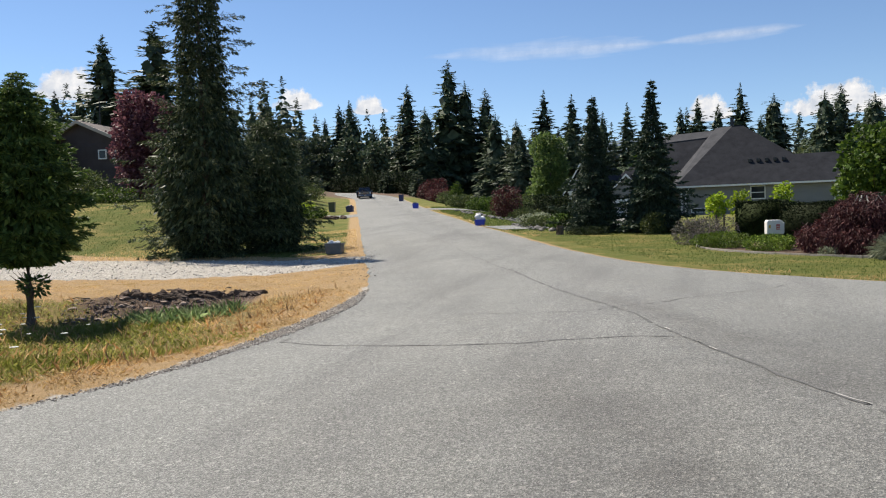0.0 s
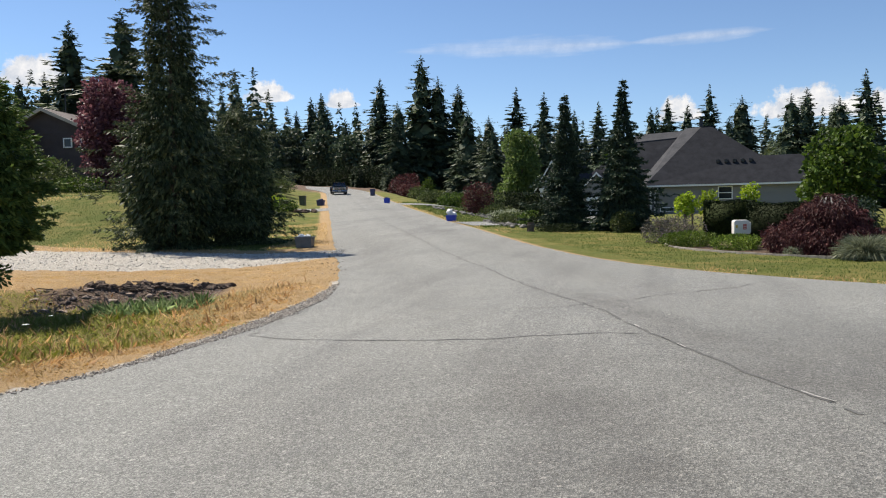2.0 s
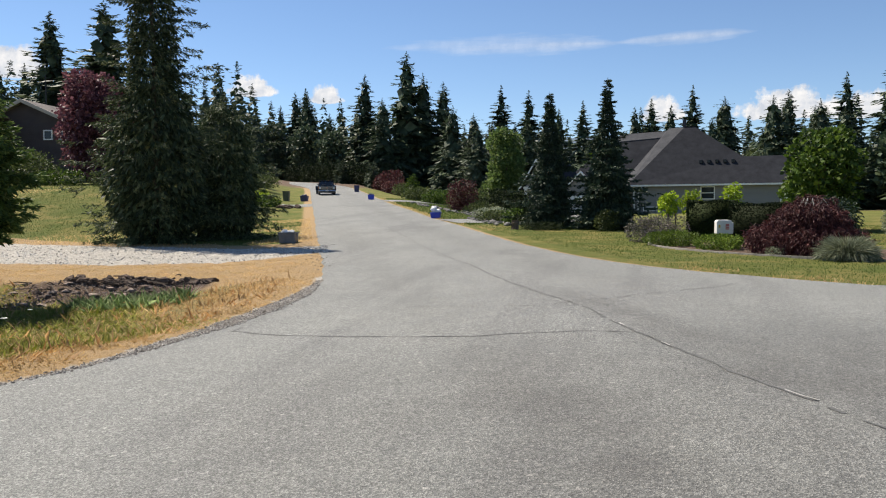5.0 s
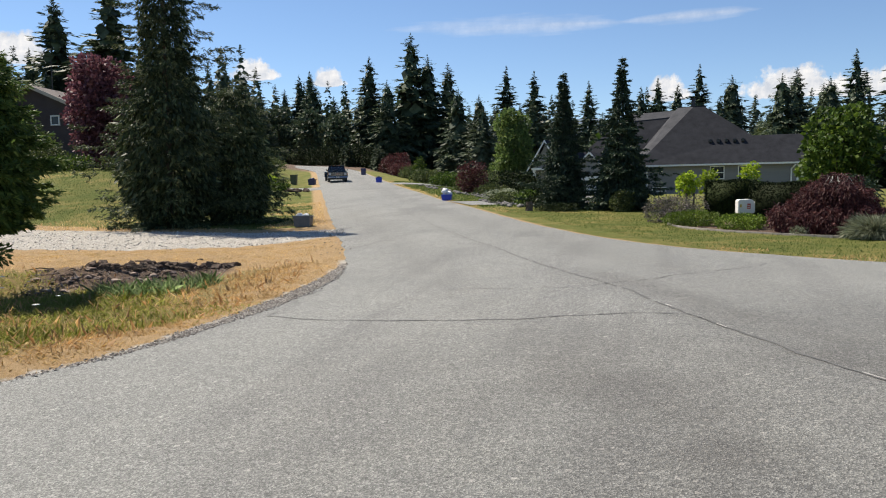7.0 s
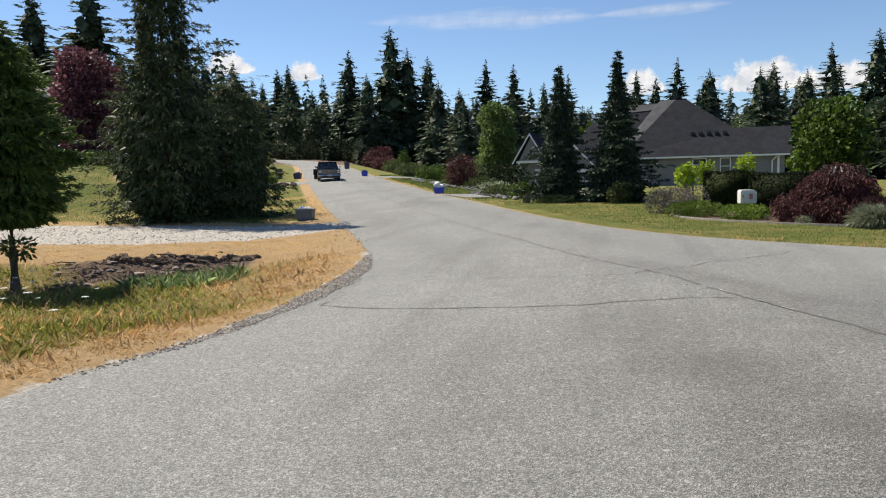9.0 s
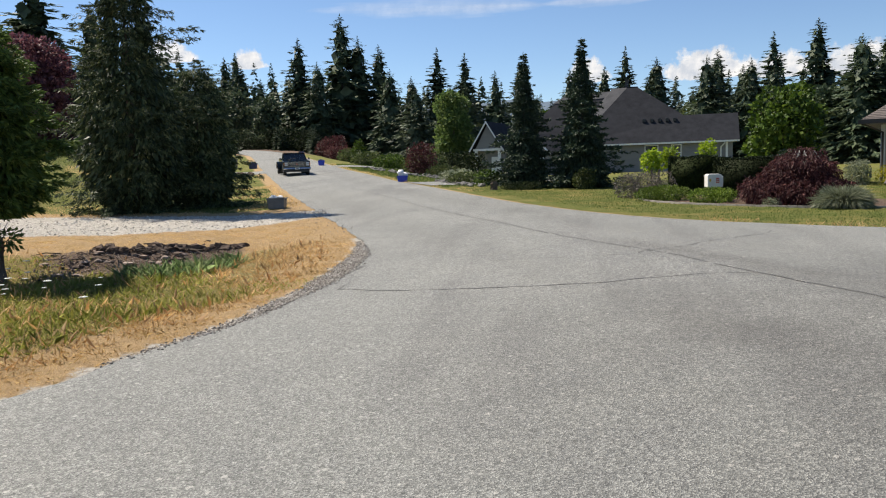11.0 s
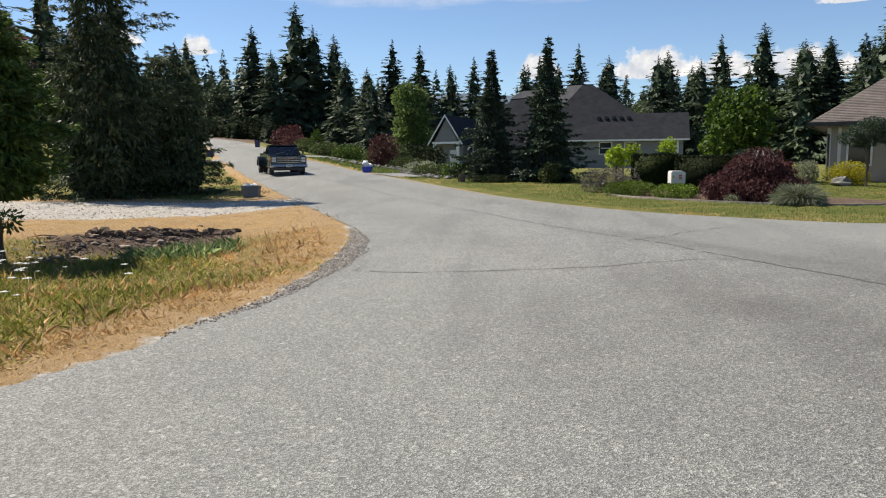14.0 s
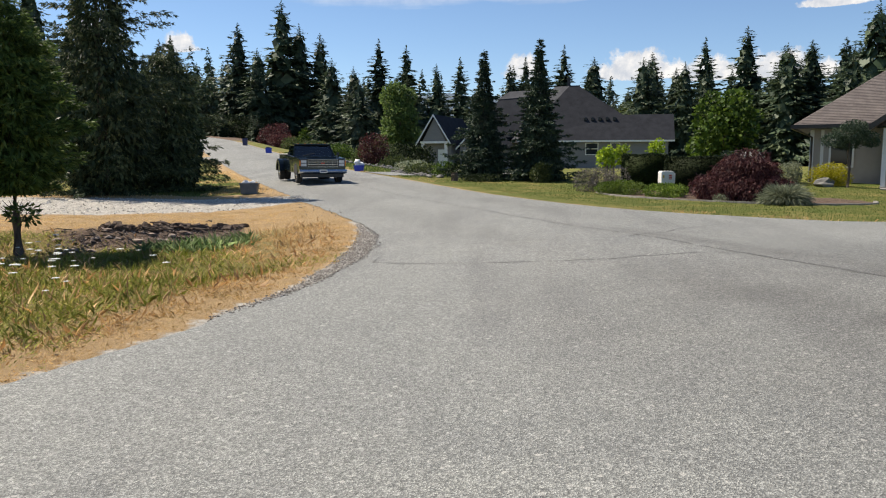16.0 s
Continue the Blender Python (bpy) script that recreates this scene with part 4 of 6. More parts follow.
def far_tree(kind, at, h, turn, label, group="trees behind the gardens", wide=1.0):
    """A far conifer of one of a few builds, scaled to its height."""
    if kind not in FAR:
        hh, r, kw = {"fir": (30.0, 6.4, dict(power=0.72, ragged=0.45, droop=0.3)), "spire": (30.0, 5.2, dict(power=0.8, ragged=0.5, droop=0.2)), "broad": (30.0, 7.6, dict(power=0.58, ragged=0.5, droop=0.4)), "thin": (30.0, 4.2, dict(power=0.65, ragged=0.55, droop=0.3))}[kind]
        trunk = trunk_shape(29.4, 0.42, len(FAR), 7).mesh("trunk", MAT["bark"])
        crown = np_mesh("crown", *conifer_crown(hh, r, 280, 15, 40 + len(FAR), twig=2.6, thin=0.16, low=0.05, core=520, **kw), "fir")
        FAR[kind] = (trunk, crown)
    ob = thing("fir_tree", Matrix.Translation(at) @ Matrix.Rotation(turn, 4, "Z"), label, "tree", group)
    k = h / 30
    for nm, me in zip(("trunk", "crown"), FAR[kind]):
        p = new(nm, me)
        p.parent = ob
        p.scale = (k * wide, k * wide, k)
    return ob


# x, y, height of the tip above the datum, build, breadth
TREES = [
    (-64.4, 173.2, 33.5, "fir", 1.0), (-54.5, 175.7, 38.8, "fir", 1.05), (-51, 178, 34, "broad", 0.8), (-46.2, 179.5, 31.8, "fir", 1.0), (-34, 160, 21.5, "broad", 0.9),
    (-34.2, 192.6, 32.4, "spire", 1.0), (-27.2, 194.1, 30.9, "spire", 1.1), (-12.7, 186.3, 26.7, "spire", 1.0), (-19, 190, 25.5, "fir", 0.9), (-0.4, 187.2, 24.8, "fir", 0.9),
    (3.5, 187.0, 26.5, "spire", 1.1), (8, 188, 25.0, "fir", 1.0), (12.8, 186.4, 29.2, "spire", 1.0), (19.0, 176.4, 25.0, "broad", 1.0), (30.2, 165.0, 24.2, "fir", 1.1),
    (33.2, 154.8, 19.8, "broad", 1.0), (35.3, 140.7, 23.5, "spire", 1.0), (39.3, 129.2, 23.4, "fir", 1.1), (48.1, 137.3, 21.3, "spire", 1.0), (52.4, 135.9, 20.5, "fir", 1.0),
    (53.3, 124.6, 20.7, "fir", 1.1), (48.8, 104.2, 22.3, "broad", 0.9), (53, 96, 24, "fir", 1.0), (-101.8, 201, 30.9, "fir", 0.9), (-97.7, 202.5, 34.9, "fir", 0.9),
    (-94.9, 203.7, 36.0, "spire", 1.0), (-93.1, 216.5, 30.2, "fir", 0.9), (-79.3, 201.1, 25.2, "fir", 1.0), (-85, 208, 28, "thin", 1.0), (-73, 196, 24.5, "fir", 0.9),
    (-59.3, 66.8, 22.6, "fir", 1.1), (-52.0, 66.3, 23.0, "fir", 1.3), (-48, 70, 19.5, "broad", 0.8), (-72, 64, 17.5, "broad", 0.8), (-66, 70, 18, "fir", 0.8),
    (-58, 86, 18, "fir", 0.9), (-64, 98, 19, "broad", 0.8), (-72, 116, 22, "fir", 0.9), (-31, 150, 18, "broad", 0.9), (-22, 158, 19, "fir", 1.2), (-40, 165, 24, "broad", 0.9), (-58, 168, 27, "broad", 0.9), (-8, 165, 17, "broad", 1.0), (26, 170, 17, "broad", 1.0), (42, 118, 19, "broad", 1.1), (45, 128, 17, "fir", 1.3), (50, 112, 18, "broad", 1.1), (57, 118, 19, "fir", 1.3), (60, 104, 18, "broad", 1.1), (44, 100, 15, "broad", 1.0), (58, 134, 19, "fir", 1.2), (27, 152, 16, "fir", 1.3), (34, 150, 19, "fir", 1.2), (46, 146, 18, "broad", 1.1), (-88, 192, 30, "fir", 1.1), (-106, 194, 29, "fir", 1.1), (-114, 186, 27, "broad", 1.0), (-84, 156, 20, "broad", 1.0), (-97, 168, 25, "fir", 1.1), (-106, 160, 23, "fir", 1.1),
    (41, 114, 17.5, "broad", 1.0), (46, 119, 19.5, "fir", 1.1), (55, 108, 18.5, "broad", 1.1), (62, 113, 21, "fir", 1.1), (65, 100, 19, "broad", 1.1), (59, 91, 17.5, "fir", 1.2), (68, 91, 20, "fir", 1.1), (74, 99, 22, "spire", 1.2), (50, 130, 20.5, "fir", 1.2), (56, 128, 20, "broad", 1.1), (66, 122, 22, "fir", 1.1), (21, 121, 17.5, "broad", 0.9), (27, 119, 16.5, "broad", 0.9), (24, 128, 17.5, "fir", 1.1), (31, 122, 15.5, "broad", 0.9), (13, 130, 15.5, "fir", 1.1), (-80, 80, 20, "fir", 1.0), (-76, 72, 18, "broad", 0.9), (-62, 84, 19.5, "fir", 1.0), (-55, 93, 18.5, "broad", 0.9), (-70, 90, 20.5, "fir", 1.0),
]
for i, (x, y, top, kind, wide) in enumerate(TREES):
    p = xy_spot(x, y, -0.3)
    far_tree(kind, p, top - p.z, i * 1.7, "tall dark conifer at the edge of the woods", wide=wide)


def woods():
    """The dense far wood that closes the view all round."""
    rng = np.random.default_rng(77)
    parts = []
    protos = [conifer_crown(1.0, 0.17, 90, 6, 60 + i, twig=0.075, thin=0.22, low=0.02, ragged=0.45, core=170) for i in range(3)]
    for i in range(285):
        a = rng.uniform(-1.15, 0.85) if i < 250 else rng.uniform(0.85, 5.1)
        d = rng.uniform(200, 300)
        x, y = d * np.sin(a), d * np.cos(a)
        ahead = abs(np.arctan2(x + 0.12 * y, y)) < 0.9
        h = rng.uniform(19, 30) if ahead else rng.uniform(14, 26)
        if ahead and x < -60:
            h *= 1.12
        v, f = protos[i % 3]
        c, s = np.cos(a * 7), np.sin(a * 7)
        w = np.stack([(v[:, 0] * c - v[:, 1] * s) * h * 1.45, (v[:, 0] * s + v[:, 1] * c) * h * 1.45, v[:, 2] * h], 1)
        parts.append((w + [x, y, xy_spot(x, y).z - 0.5], f))
    ob = new("far_woods", np_mesh("far_woods", *join(parts), "fir"))
    tagged(ob, "dense dark conifer woods in the distance", "woods", kind="stuff")


woods()
for x, y, h, r, m, lab, sd in [(-80, 172, 15, 5, "fir", "dark green broadleaf tree near the bend", 3), (-92, 178, 16, 5.5, "fir", "dark green broadleaf tree near the bend", 4), (-70, 165, 13, 4.5, "fir", "dark green broadleaf tree near the bend", 5), (24, 150, 13, 5, "olive", "olive broadleaf tree behind the grey house", 6), (37, 120, 12, 4.5, "fir", "dark broadleaf tree behind the gardens", 7), (-3, 110, 9, 4, "leaf", "green broadleaf tree behind the grey house", 9)]:
    broadleaf("broadleaf_tree", xy_spot(x, y, -0.2), h, r, m, lab, sd + 100, per=42, leaf=0.75, low=0.1, count=12)

# ---- right-hand garden ----
spruce("blue_spruce", xy_spot(-1.25, 34.3), 6.35, [(0, 1.2), (0.5, 1.65), (1.5, 1.5), (3.2, 0.92), (5, 0.36), (6.35, 0.04)], (330, 11, 11), "blue_spruce", "dark blue-green spruce at the lawn's edge", 31, droop=0.12, spray=0.13, thin=0.17, ragged=0.5, hang=0.3)
spruce("blue_spruce", xy_spot(1.45, 33.6), 6.8, [(0, 1.4), (0.5, 1.9), (1.6, 1.7), (3.4, 1.02), (5.2, 0.40), (6.8, 0.04)], (360, 11, 11), "blue_spruce", "dark blue-green spruce at the lawn's edge", 32, droop=0.12, spray=0.13, thin=0.17, ragged=0.5, hang=0.3)
broadleaf("alder_tree", xy_spot(-13.8, 90), 10.5, 3.3, "cedar", "light green tree beside the grey house", 33, per=260, leaf=0.3, low=0.03, count=24)
shrub("mound_shrub", xy_spot(-1.3, 32.2), 1.0, 0.7, 0.42, "hedge", "low mounded green shrub on the lawn's edge", 34, leaf=0.05, per=3500)
shrub("small_bush", xy_spot(1.5, 32.0), 0.55, 0.5, 1.0, "olive", "small light green bush by the spruce", 35, leaf=0.07, per=2500)
shrub("lavender_bush", xy_spot(3.5, 25.9), 1.1, 0.8, 1.0, "lavender", "grey-mauve lavender bush in the bed", 36, leaf=0.09, per=2600, aspect=0.14)
shrub("juniper", xy_spot(4.1, 24.1), 1.0, 0.75, 0.55, "juniper", "low bright green spreading juniper in the bed", 37, leaf=0.06, per=8000, aspect=0.2, shell=0.8, lobes=5, group="junipers in the bed")
shrub("juniper", xy_spot(5.35, 22.7), 0.8, 0.65, 0.5, "juniper", "low bright green spreading juniper in the bed", 38, leaf=0.06, per=8000, aspect=0.2, shell=0.8, lobes=5, group="junipers in the bed")
clipped_hedge("hedge", Matrix.Translation(xy_spot(5.55, 28.0)) @ Matrix.Rotation(-0.1, 4, "Z"), 1.7, 1.0, 1.38, "clipped dark green box hedge behind the mailbox", 39)
clipped_hedge("hedge", Matrix.Translation(xy_spot(7.1, 25.6)) @ Matrix.Rotation(-0.12, 4, "Z"), 2.3, 1.0, 1.32, "clipped dark green box hedge beside the mailbox", 40)


def japanese_maple():
    ob = thing("japanese_maple", Matrix.Translation(xy_spot(7.5, 21.4)), "weeping dark red maple mound in the bed", "tree")
    rng = random.Random(41)
    blobs = [(0.15, 0, 1.05, 0.75, 0.7, 0.6), (0, 0, 0.6, 1.1, 1.0, 0.6)]
    for i in range(11):
        a = i * 2 * math.pi / 11
        blobs.append((1.15 * math.cos(a), 0.9 * math.sin(a), rng.uniform(0.28, 0.45), 0.5, 0.45, rng.uniform(0.32, 0.45)))
    for i in range(7):
        a = i * 2 * math.pi / 7 + 0.3
        blobs.append((0.6 * math.cos(a) + 0.1, 0.55 * math.sin(a), rng.uniform(0.85, 1.1), 0.45, 0.42, 0.4))
    v, f = leaf_cloud(blobs, 6500, 0.105, 41, 0.10, 0.65, 1.5)
    v[:, 2] = np.maximum(v[:, 2], 0.0)
    new("crown", np_mesh("crown", v, f, "maple")).parent = ob
    t = trunk_shape(1.2, 0.06, 41, 7)
    for i in range(14):
        a = rng.uniform(0, 6.28)
        r = rng.uniform(0.3, 0.75)
        t.tube([(0.1, 0, 1.0), (r * 0.6 * math.cos(a) + 0.1, r * 0.6 * math.sin(a), rng.uniform(1.35, 1.55)), (r * math.cos(a) + 0.1, r * math.sin(a), rng.uniform(1.1, 1.4))], [0.012, 0.009, 0.004], 5)
    part("trunk", t, "gravel", ob, "pale grey bare branches")


japanese_maple()
for i, (x, y, h, r) in enumerate(((4.0, 28.0, 1.75, 0.55), (4.9, 30.0, 1.8, 0.5), (6.5, 30.6, 2.1, 0.5))):
    broadleaf("small_tree", xy_spot(x, y), h, r, "lime", "small staked tree with yellow-green leaves", 42 + i, per=1600, leaf=0.10, low=0.45, count=9, group="small yellow-green trees")
shrub("silver_cushion", xy_spot(6.55, 20.35), 0.28, 0.24, 0.26, "tuft", "small silver-grey cushion plant in the bed", 46, leaf=0.05, per=6000, aspect=0.15)
broadleaf("garden_tree", xy_spot(10.75, 35.5), 4.55, 2.2, "leaf", "round fresh green tree on the lawn", 47, per=620, leaf=0.19, low=0.04, count=38, lump=0.62)
shrub("weeping_conifer", xy_spot(9.5, 28.8), 1.3, 1.0, 1.75, "blue_spruce", "weeping blue-green conifer behind the bed", 48, leaf=0.14, per=1800, aspect=0.15, down=1.2)
shrub("golden_bush", xy_spot(14.4, 31.9), 1.0, 0.8, 1.15, "gold", "rounded golden yellow bush before the house", 49, leaf=0.06, per=3500)
shrub("cream_bush", xy_spot(12.8, 32.4), 0.6, 0.55, 1.15, "tuft", "pale variegated round bush", 50, leaf=0.06, per=3500)


def grass_tuft():
    rng = np.random.default_rng(51)
    k = 4200
    a = rng.random(k) * 2 * np.pi
    r = 0.24 * np.sqrt(rng.random(k))
    base = np.stack([r * np.cos(a), r * np.sin(a), np.zeros(k)], 1)
    tilt = 0.05 + 2.6 * rng.random(k) ** 1.5
    way = np.stack([np.cos(a) * tilt, np.sin(a) * tilt, np.ones(k)], 1)
    long = 0.34 + 0.22 * rng.random(k)
    v1, f1 = blades(base, way, unit(rng, k), long, np.full(k, 0.006))
    b2 = v1.reshape(-1, 4, 3)[:, 2]
    w2 = np.stack([np.cos(a), np.sin(a), 0.9 - 0.75 * tilt], 1) + rng.normal(0, 0.15, (k, 3))
    v2, f2 = blades(b2 - way / np.linalg.norm(way, axis=1, keepdims=True) * 0.08, w2, unit(rng, k), 0.14 + 0.2 * rng.random(k), np.full(k, 0.006))
    v2[:, 2] = np.maximum(v2[:, 2], 0.01)
    ob = new("grass_tuft", np_mesh("grass_tuft", *join([(v1, f1), (v2, f2)]), "tuft"))
    ob.matrix_world = Matrix.Translation(xy_spot(8.05, 19.2))
    tagged(ob, "arching blue-grey ornamental grass tuft in the bed", "ornamental grass")


grass_tuft()


# ---- mailbox, bed edging, bins, stones ----
def mailbox():
    ob = thing("mailbox", Matrix.Translation(xy_spot(5.55, 23.6, 0.07)) @ Matrix.Rotation(0.12, 4, "Z"), "white rounded mailbox with red and yellow stickers beside the hedge", "mailbox")
    b = Shape()
    prof = [(-0.24, 0), (0.24, 0), (0.24, 0.33), (0.20, 0.40), (0.12, 0.43), (-0.20, 0.43), (-0.24, 0.38)]
    b.prism([(u, v + 0.36) for u, v in prof], "y", -0.2, 0.2)
    body = part("body", b, "white_plastic", ob, bevel=0.02)
    part("post", Shape().box(-0.06, -0.06, -0.2, 0.06, 0.06, 0.36), "stake", ob)
    part("door", Shape().box(0.243, -0.16, 0.40, 0.26, 0.16, 0.72), "white_plastic", ob, bevel=0.006)
    part("sticker", Shape().box(0.02, -0.215, 0.50, 0.12, -0.204, 0.66), "red_paint", ob, "faded red sticker")
    part("sticker", Shape().box(-0.19, -0.215, 0.55, -0.14, -0.204, 0.64), "yellow_paint", ob, "faded yellow sticker")
    for k in range(2):
        part("sticker_bar", Shape().box(0.03, -0.219, 0.53 + 0.06 * k, 0.11, -0.212, 0.55 + 0.06 * k), "white_plastic", ob, "pale bar on the sticker")


mailbox()


def bed_edging():
    """Concrete kerb pieces laid end to end round the bed."""
    ob = thing("bed_edging", Matrix.Identity(4), "low curved concrete edging round the mulched bed", "garden edging")
    pts = []
    k = 46
    for i in range(k + 1):
        t = -0.15 + (2 * math.pi * 0.72) * i / k + math.pi * 0.93
        a, b = 4.75 * math.cos(t), 2.65 * math.sin(t)
        s, n = 17.4 + 0.93 * a + 0.37 * b, 16.5 - 0.37 * a + 0.93 * b
        pts.append(spot(s, n))
    for p, q in zip(pts, pts[1:]):
        d = (q - p).normalized()
        side = Vector((-d.y, d.x, 0)) * 0.045
        a, b = p + d * 0.006, q - d * 0.006
        sh = Shape()
        up = Vector((0, 0, 0.05))
        dn = Vector((0, 0, -0.05))
        vs = [a - side + dn, b - side + dn, b + side + dn, a + side + dn, a - side * 0.7 + up, b - side * 0.7 + up, b + side * 0.7 + up, a + side * 0.7 + up]
        sh.add(vs, [(3, 2, 1, 0), (4, 5, 6, 7), (0, 1, 5, 4), (1, 2, 6, 5), (2, 3, 7, 6), (3, 0, 4, 7)])
        part("kerb_piece", sh, "concrete", ob)


bed_edging()


def tote(name, at, w, d, h, material, label, turn=0.0, fill="bag", seed=0, group="recycling bins set out at the roadside", lid=False):
    """An open tapered tub with a rim, two handles and what it holds."""
    ob = thing(name, Matrix.Translation(at) @ Matrix.Rotation(turn, 4, "Z"), label, "recycling bin", group)
    sh = Shape()
    tp, t = 0.86, 0.02

    def ring(k, z):
        return [(x * w / 2 * k, y * d / 2 * k, z) for x, y in ((-1, -1), (1, -1), (1, 1), (-1, 1))]
    inner = 1 - 2 * t / w
    vs = ring(tp, 0) + ring(1, h) + ring(inner, h) + ring(tp * inner, 0.03)
    fs = [(3, 2, 1, 0)] + [(4 * a + i, 4 * a + (i + 1) % 4, 4 * a + 4 + (i + 1) % 4, 4 * a + 4 + i) for a in range(3) for i in range(4)] + [(12, 13, 14, 15)]
    part("tub", sh.add(vs, fs), material, ob, bevel=0.008)
    rim = Shape()
    for a, b, c, e in ((-w / 2 - 0.02, -d / 2 - 0.02, w / 2 + 0.02, -d / 2 + 0.012), (-w / 2 - 0.02, d / 2 - 0.012, w / 2 + 0.02, d / 2 + 0.02), (-w / 2 - 0.02, -d / 2 + 0.013, -w / 2 + 0.012, d / 2 - 0.013), (w / 2 - 0.012, -d / 2 + 0.013, w / 2 + 0.02, d / 2 - 0.013)):
        rim.box(a, b, h - 0.03, c, e, h + 0.008)
    part("rim", rim, material, ob)
    for sx in (-1, 1):
        part("handle", Shape().box(sx * (w / 2 + 0.005) - 0.02, -0.07, h - 0.085, sx * (w / 2 + 0.005) + 0.02, 0.07, h - 0.055), material, ob)
    if lid:
        part("lid", Shape().box(-w / 2 - 0.02, -d / 2 - 0.02, h + 0.012, w / 2 + 0.02, d / 2 + 0.02, h + 0.05), material, ob, bevel=0.015)
    elif fill:
        rng = random.Random(seed)
        for i in range(6):
            part("contents", Shape().lump((rng.uniform(-0.3, 0.3) * w, rng.uniform(-0.25, 0.25) * d, h * rng.uniform(0.96, 1.16)), (w * 0.17, d * 0.2, h * 0.16), 0.5, seed + i), fill, ob, "crumpled white waste")
    return ob


tote("recycling_tub", spot(26.1, 1.85), 0.66, 0.44, 0.40, "tote_grey", "slate grey plastic tub heaped with paper at the drive's edge", 0.15, seed=3)
blue = tote("recycling_tub", spot(42.6, 10.35), 0.62, 0.42, 0.36, "tote_blue", "bright blue plastic tub with white bags at the roadside", 0.1, seed=7)
part("bag", Shape().lump((-0.12, 0, 0.55), (0.2, 0.17, 0.17), 0.5, 31), "bag", blue, "white plastic bag", smooth=True)
part("bag", Shape().lump((0.16, 0.02, 0.43), (0.19, 0.17, 0.13), 0.5, 32), "bag", blue, "white plastic bag", smooth=True)
tote("refuse_bin", spot(75.5, 0.7), 0.62, 0.6, 0.95, "tote_green", "dull green lidded refuse bin", 0.2, lid=True)
tote("recycling_tub", spot(74.5, 2.5), 0.75, 0.5, 0.55, "tote_navy", "dark navy plastic tub of sorted waste", 0.1, seed=12, fill="tote_navy")
tote("refuse_bin", spot(98, 9.4), 0.62, 0.6, 0.85, "tote_navy", "dark navy lidded refuse bin", 0.2, lid=True)
tote("recycling_tub", spot(75.3, 9.3), 0.62, 0.42, 0.5, "tote_blue", "blue plastic tub with a dark box on it", 0.2, seed=14, fill="tote_grey")


def rock_row(name, a, b, count, size, label, seed, material="rock", spread=0.35):
    """A row of loose stones; each is its own piece."""
    rng = random.Random(seed)
    ob = thing(name, Matrix.Identity(4), label, "rock border")
    for i in range(count):
        t = (i + rng.uniform(-0.3, 0.3)) / count
        s, n = a[0] + (b[0] - a[0]) * t + rng.uniform(-spread, spread), a[1] + (b[1] - a[1]) * t + rng.uniform(-spread, spread)
        r = size * rng.uniform(0.55, 1.25)
        part("stone", Shape().lump(spot(s, n, r * 0.3), (r, r * rng.uniform(0.7, 1.1), r * 0.62), 0.5, seed * 9 + i), material, ob)
    return ob


rock_row("rock_border", (33.5, 12.2), (42, 12.4), 40, 0.15, "row of grey field stones along the garden", 1)
rock_row("rock_border", (35, 14.2), (52, 13.4), 34, 0.19, "row of grey field stones under the shrubs", 2)
rock_row("rock_border", (52, 13.0), (70, 12.8), 28, 0.2, "row of grey field stones under the shrubs", 3)
rock_row("rock_border", (62.3, 2.0), (63.0, -6), 26, 0.3, "dark rock edge of the upper driveway", 4, "dark_earth")
rock_row("boulder", (21.9, 26.0), (22.0, 26.1), 1, 0.34, "grey rounded boulder on the lawn", 5)


def stump():
    ob = thing("stump_post", Matrix.Translation(xy_spot(-2.55, 32.3)), "short dark weathered stump at the lawn's edge", "stump")
    part("block", Shape().tube([(0, 0, -0.05), (0.01, 0, 0.3), (0, 0.01, 0.42)], [0.2, 0.17, 0.16], 10), "bark", ob)


stump()

# shrubs along the right-hand side of the road
for x, y, rx, h, mt, lab, sd in [
    (-10.6, 54.8, 1.3, 2.7, "maple", "dark red shrub beside the road", 61), (-36, 110, 2.6, 4.0, "maple", "tall dark red shrub beside the road", 62), (-33, 104, 2.0, 2.4, "maple", "low red shrub beside the road", 63),
    (-25.5, 89, 0.95, 3.4, "leaf", "fresh green slender shrub beside the road", 64), (-22, 80, 2.0, 1.7, "olive", "green shrub under the trees", 65), (-18, 74, 2.0, 1.6, "leaf", "green shrub under the trees", 66),
    (-11.5, 60, 2.2, 1.9, "olive", "green shrub beside the rock border", 67), (-8.2, 56, 1.6, 1.3, "hedge", "green shrub beside the rock border", 68), (-12.5, 66, 2.0, 1.7, "leaf", "green shrub beside the rock border", 69),
    (-8, 50, 1.4, 0.95, "olive", "green shrub beside the rock border", 70), (-6, 44, 1.2, 0.75, "tuft", "pale green shrub beside the rock border", 71), (-5, 40, 1.1, 0.7, "olive", "green shrub beside the rock border", 72),
    (-3.6, 38, 0.7, 0.9, "leaf", "bright green shrub beside the rock border", 73), (-2.2, 36.5, 1.2, 1.0, "hedge", "dark green shrub beside the spruce", 74), (-29, 96, 1.8, 2.0, "olive", "green shrub under the trees", 75),
    (-42, 121, 2.2, 2.0, "olive", "pale shrub beside the road", 76), (-46, 126, 2.0, 2.2, "leaf", "green shrub beside the road", 77),     (-9.5, 70, 2.4, 2.6, "hedge", "dark green shrub behind the rock border", 80), (-15, 82, 2.6, 2.8, "hedge", "dark green shrub under the trees", 81)]:
    shrub("roadside_shrub", xy_spot(x, y), rx, rx * 0.85, h, mt, lab, sd, leaf=0.17 if y > 60 else 0.11, per=420 if y > 60 else 900)
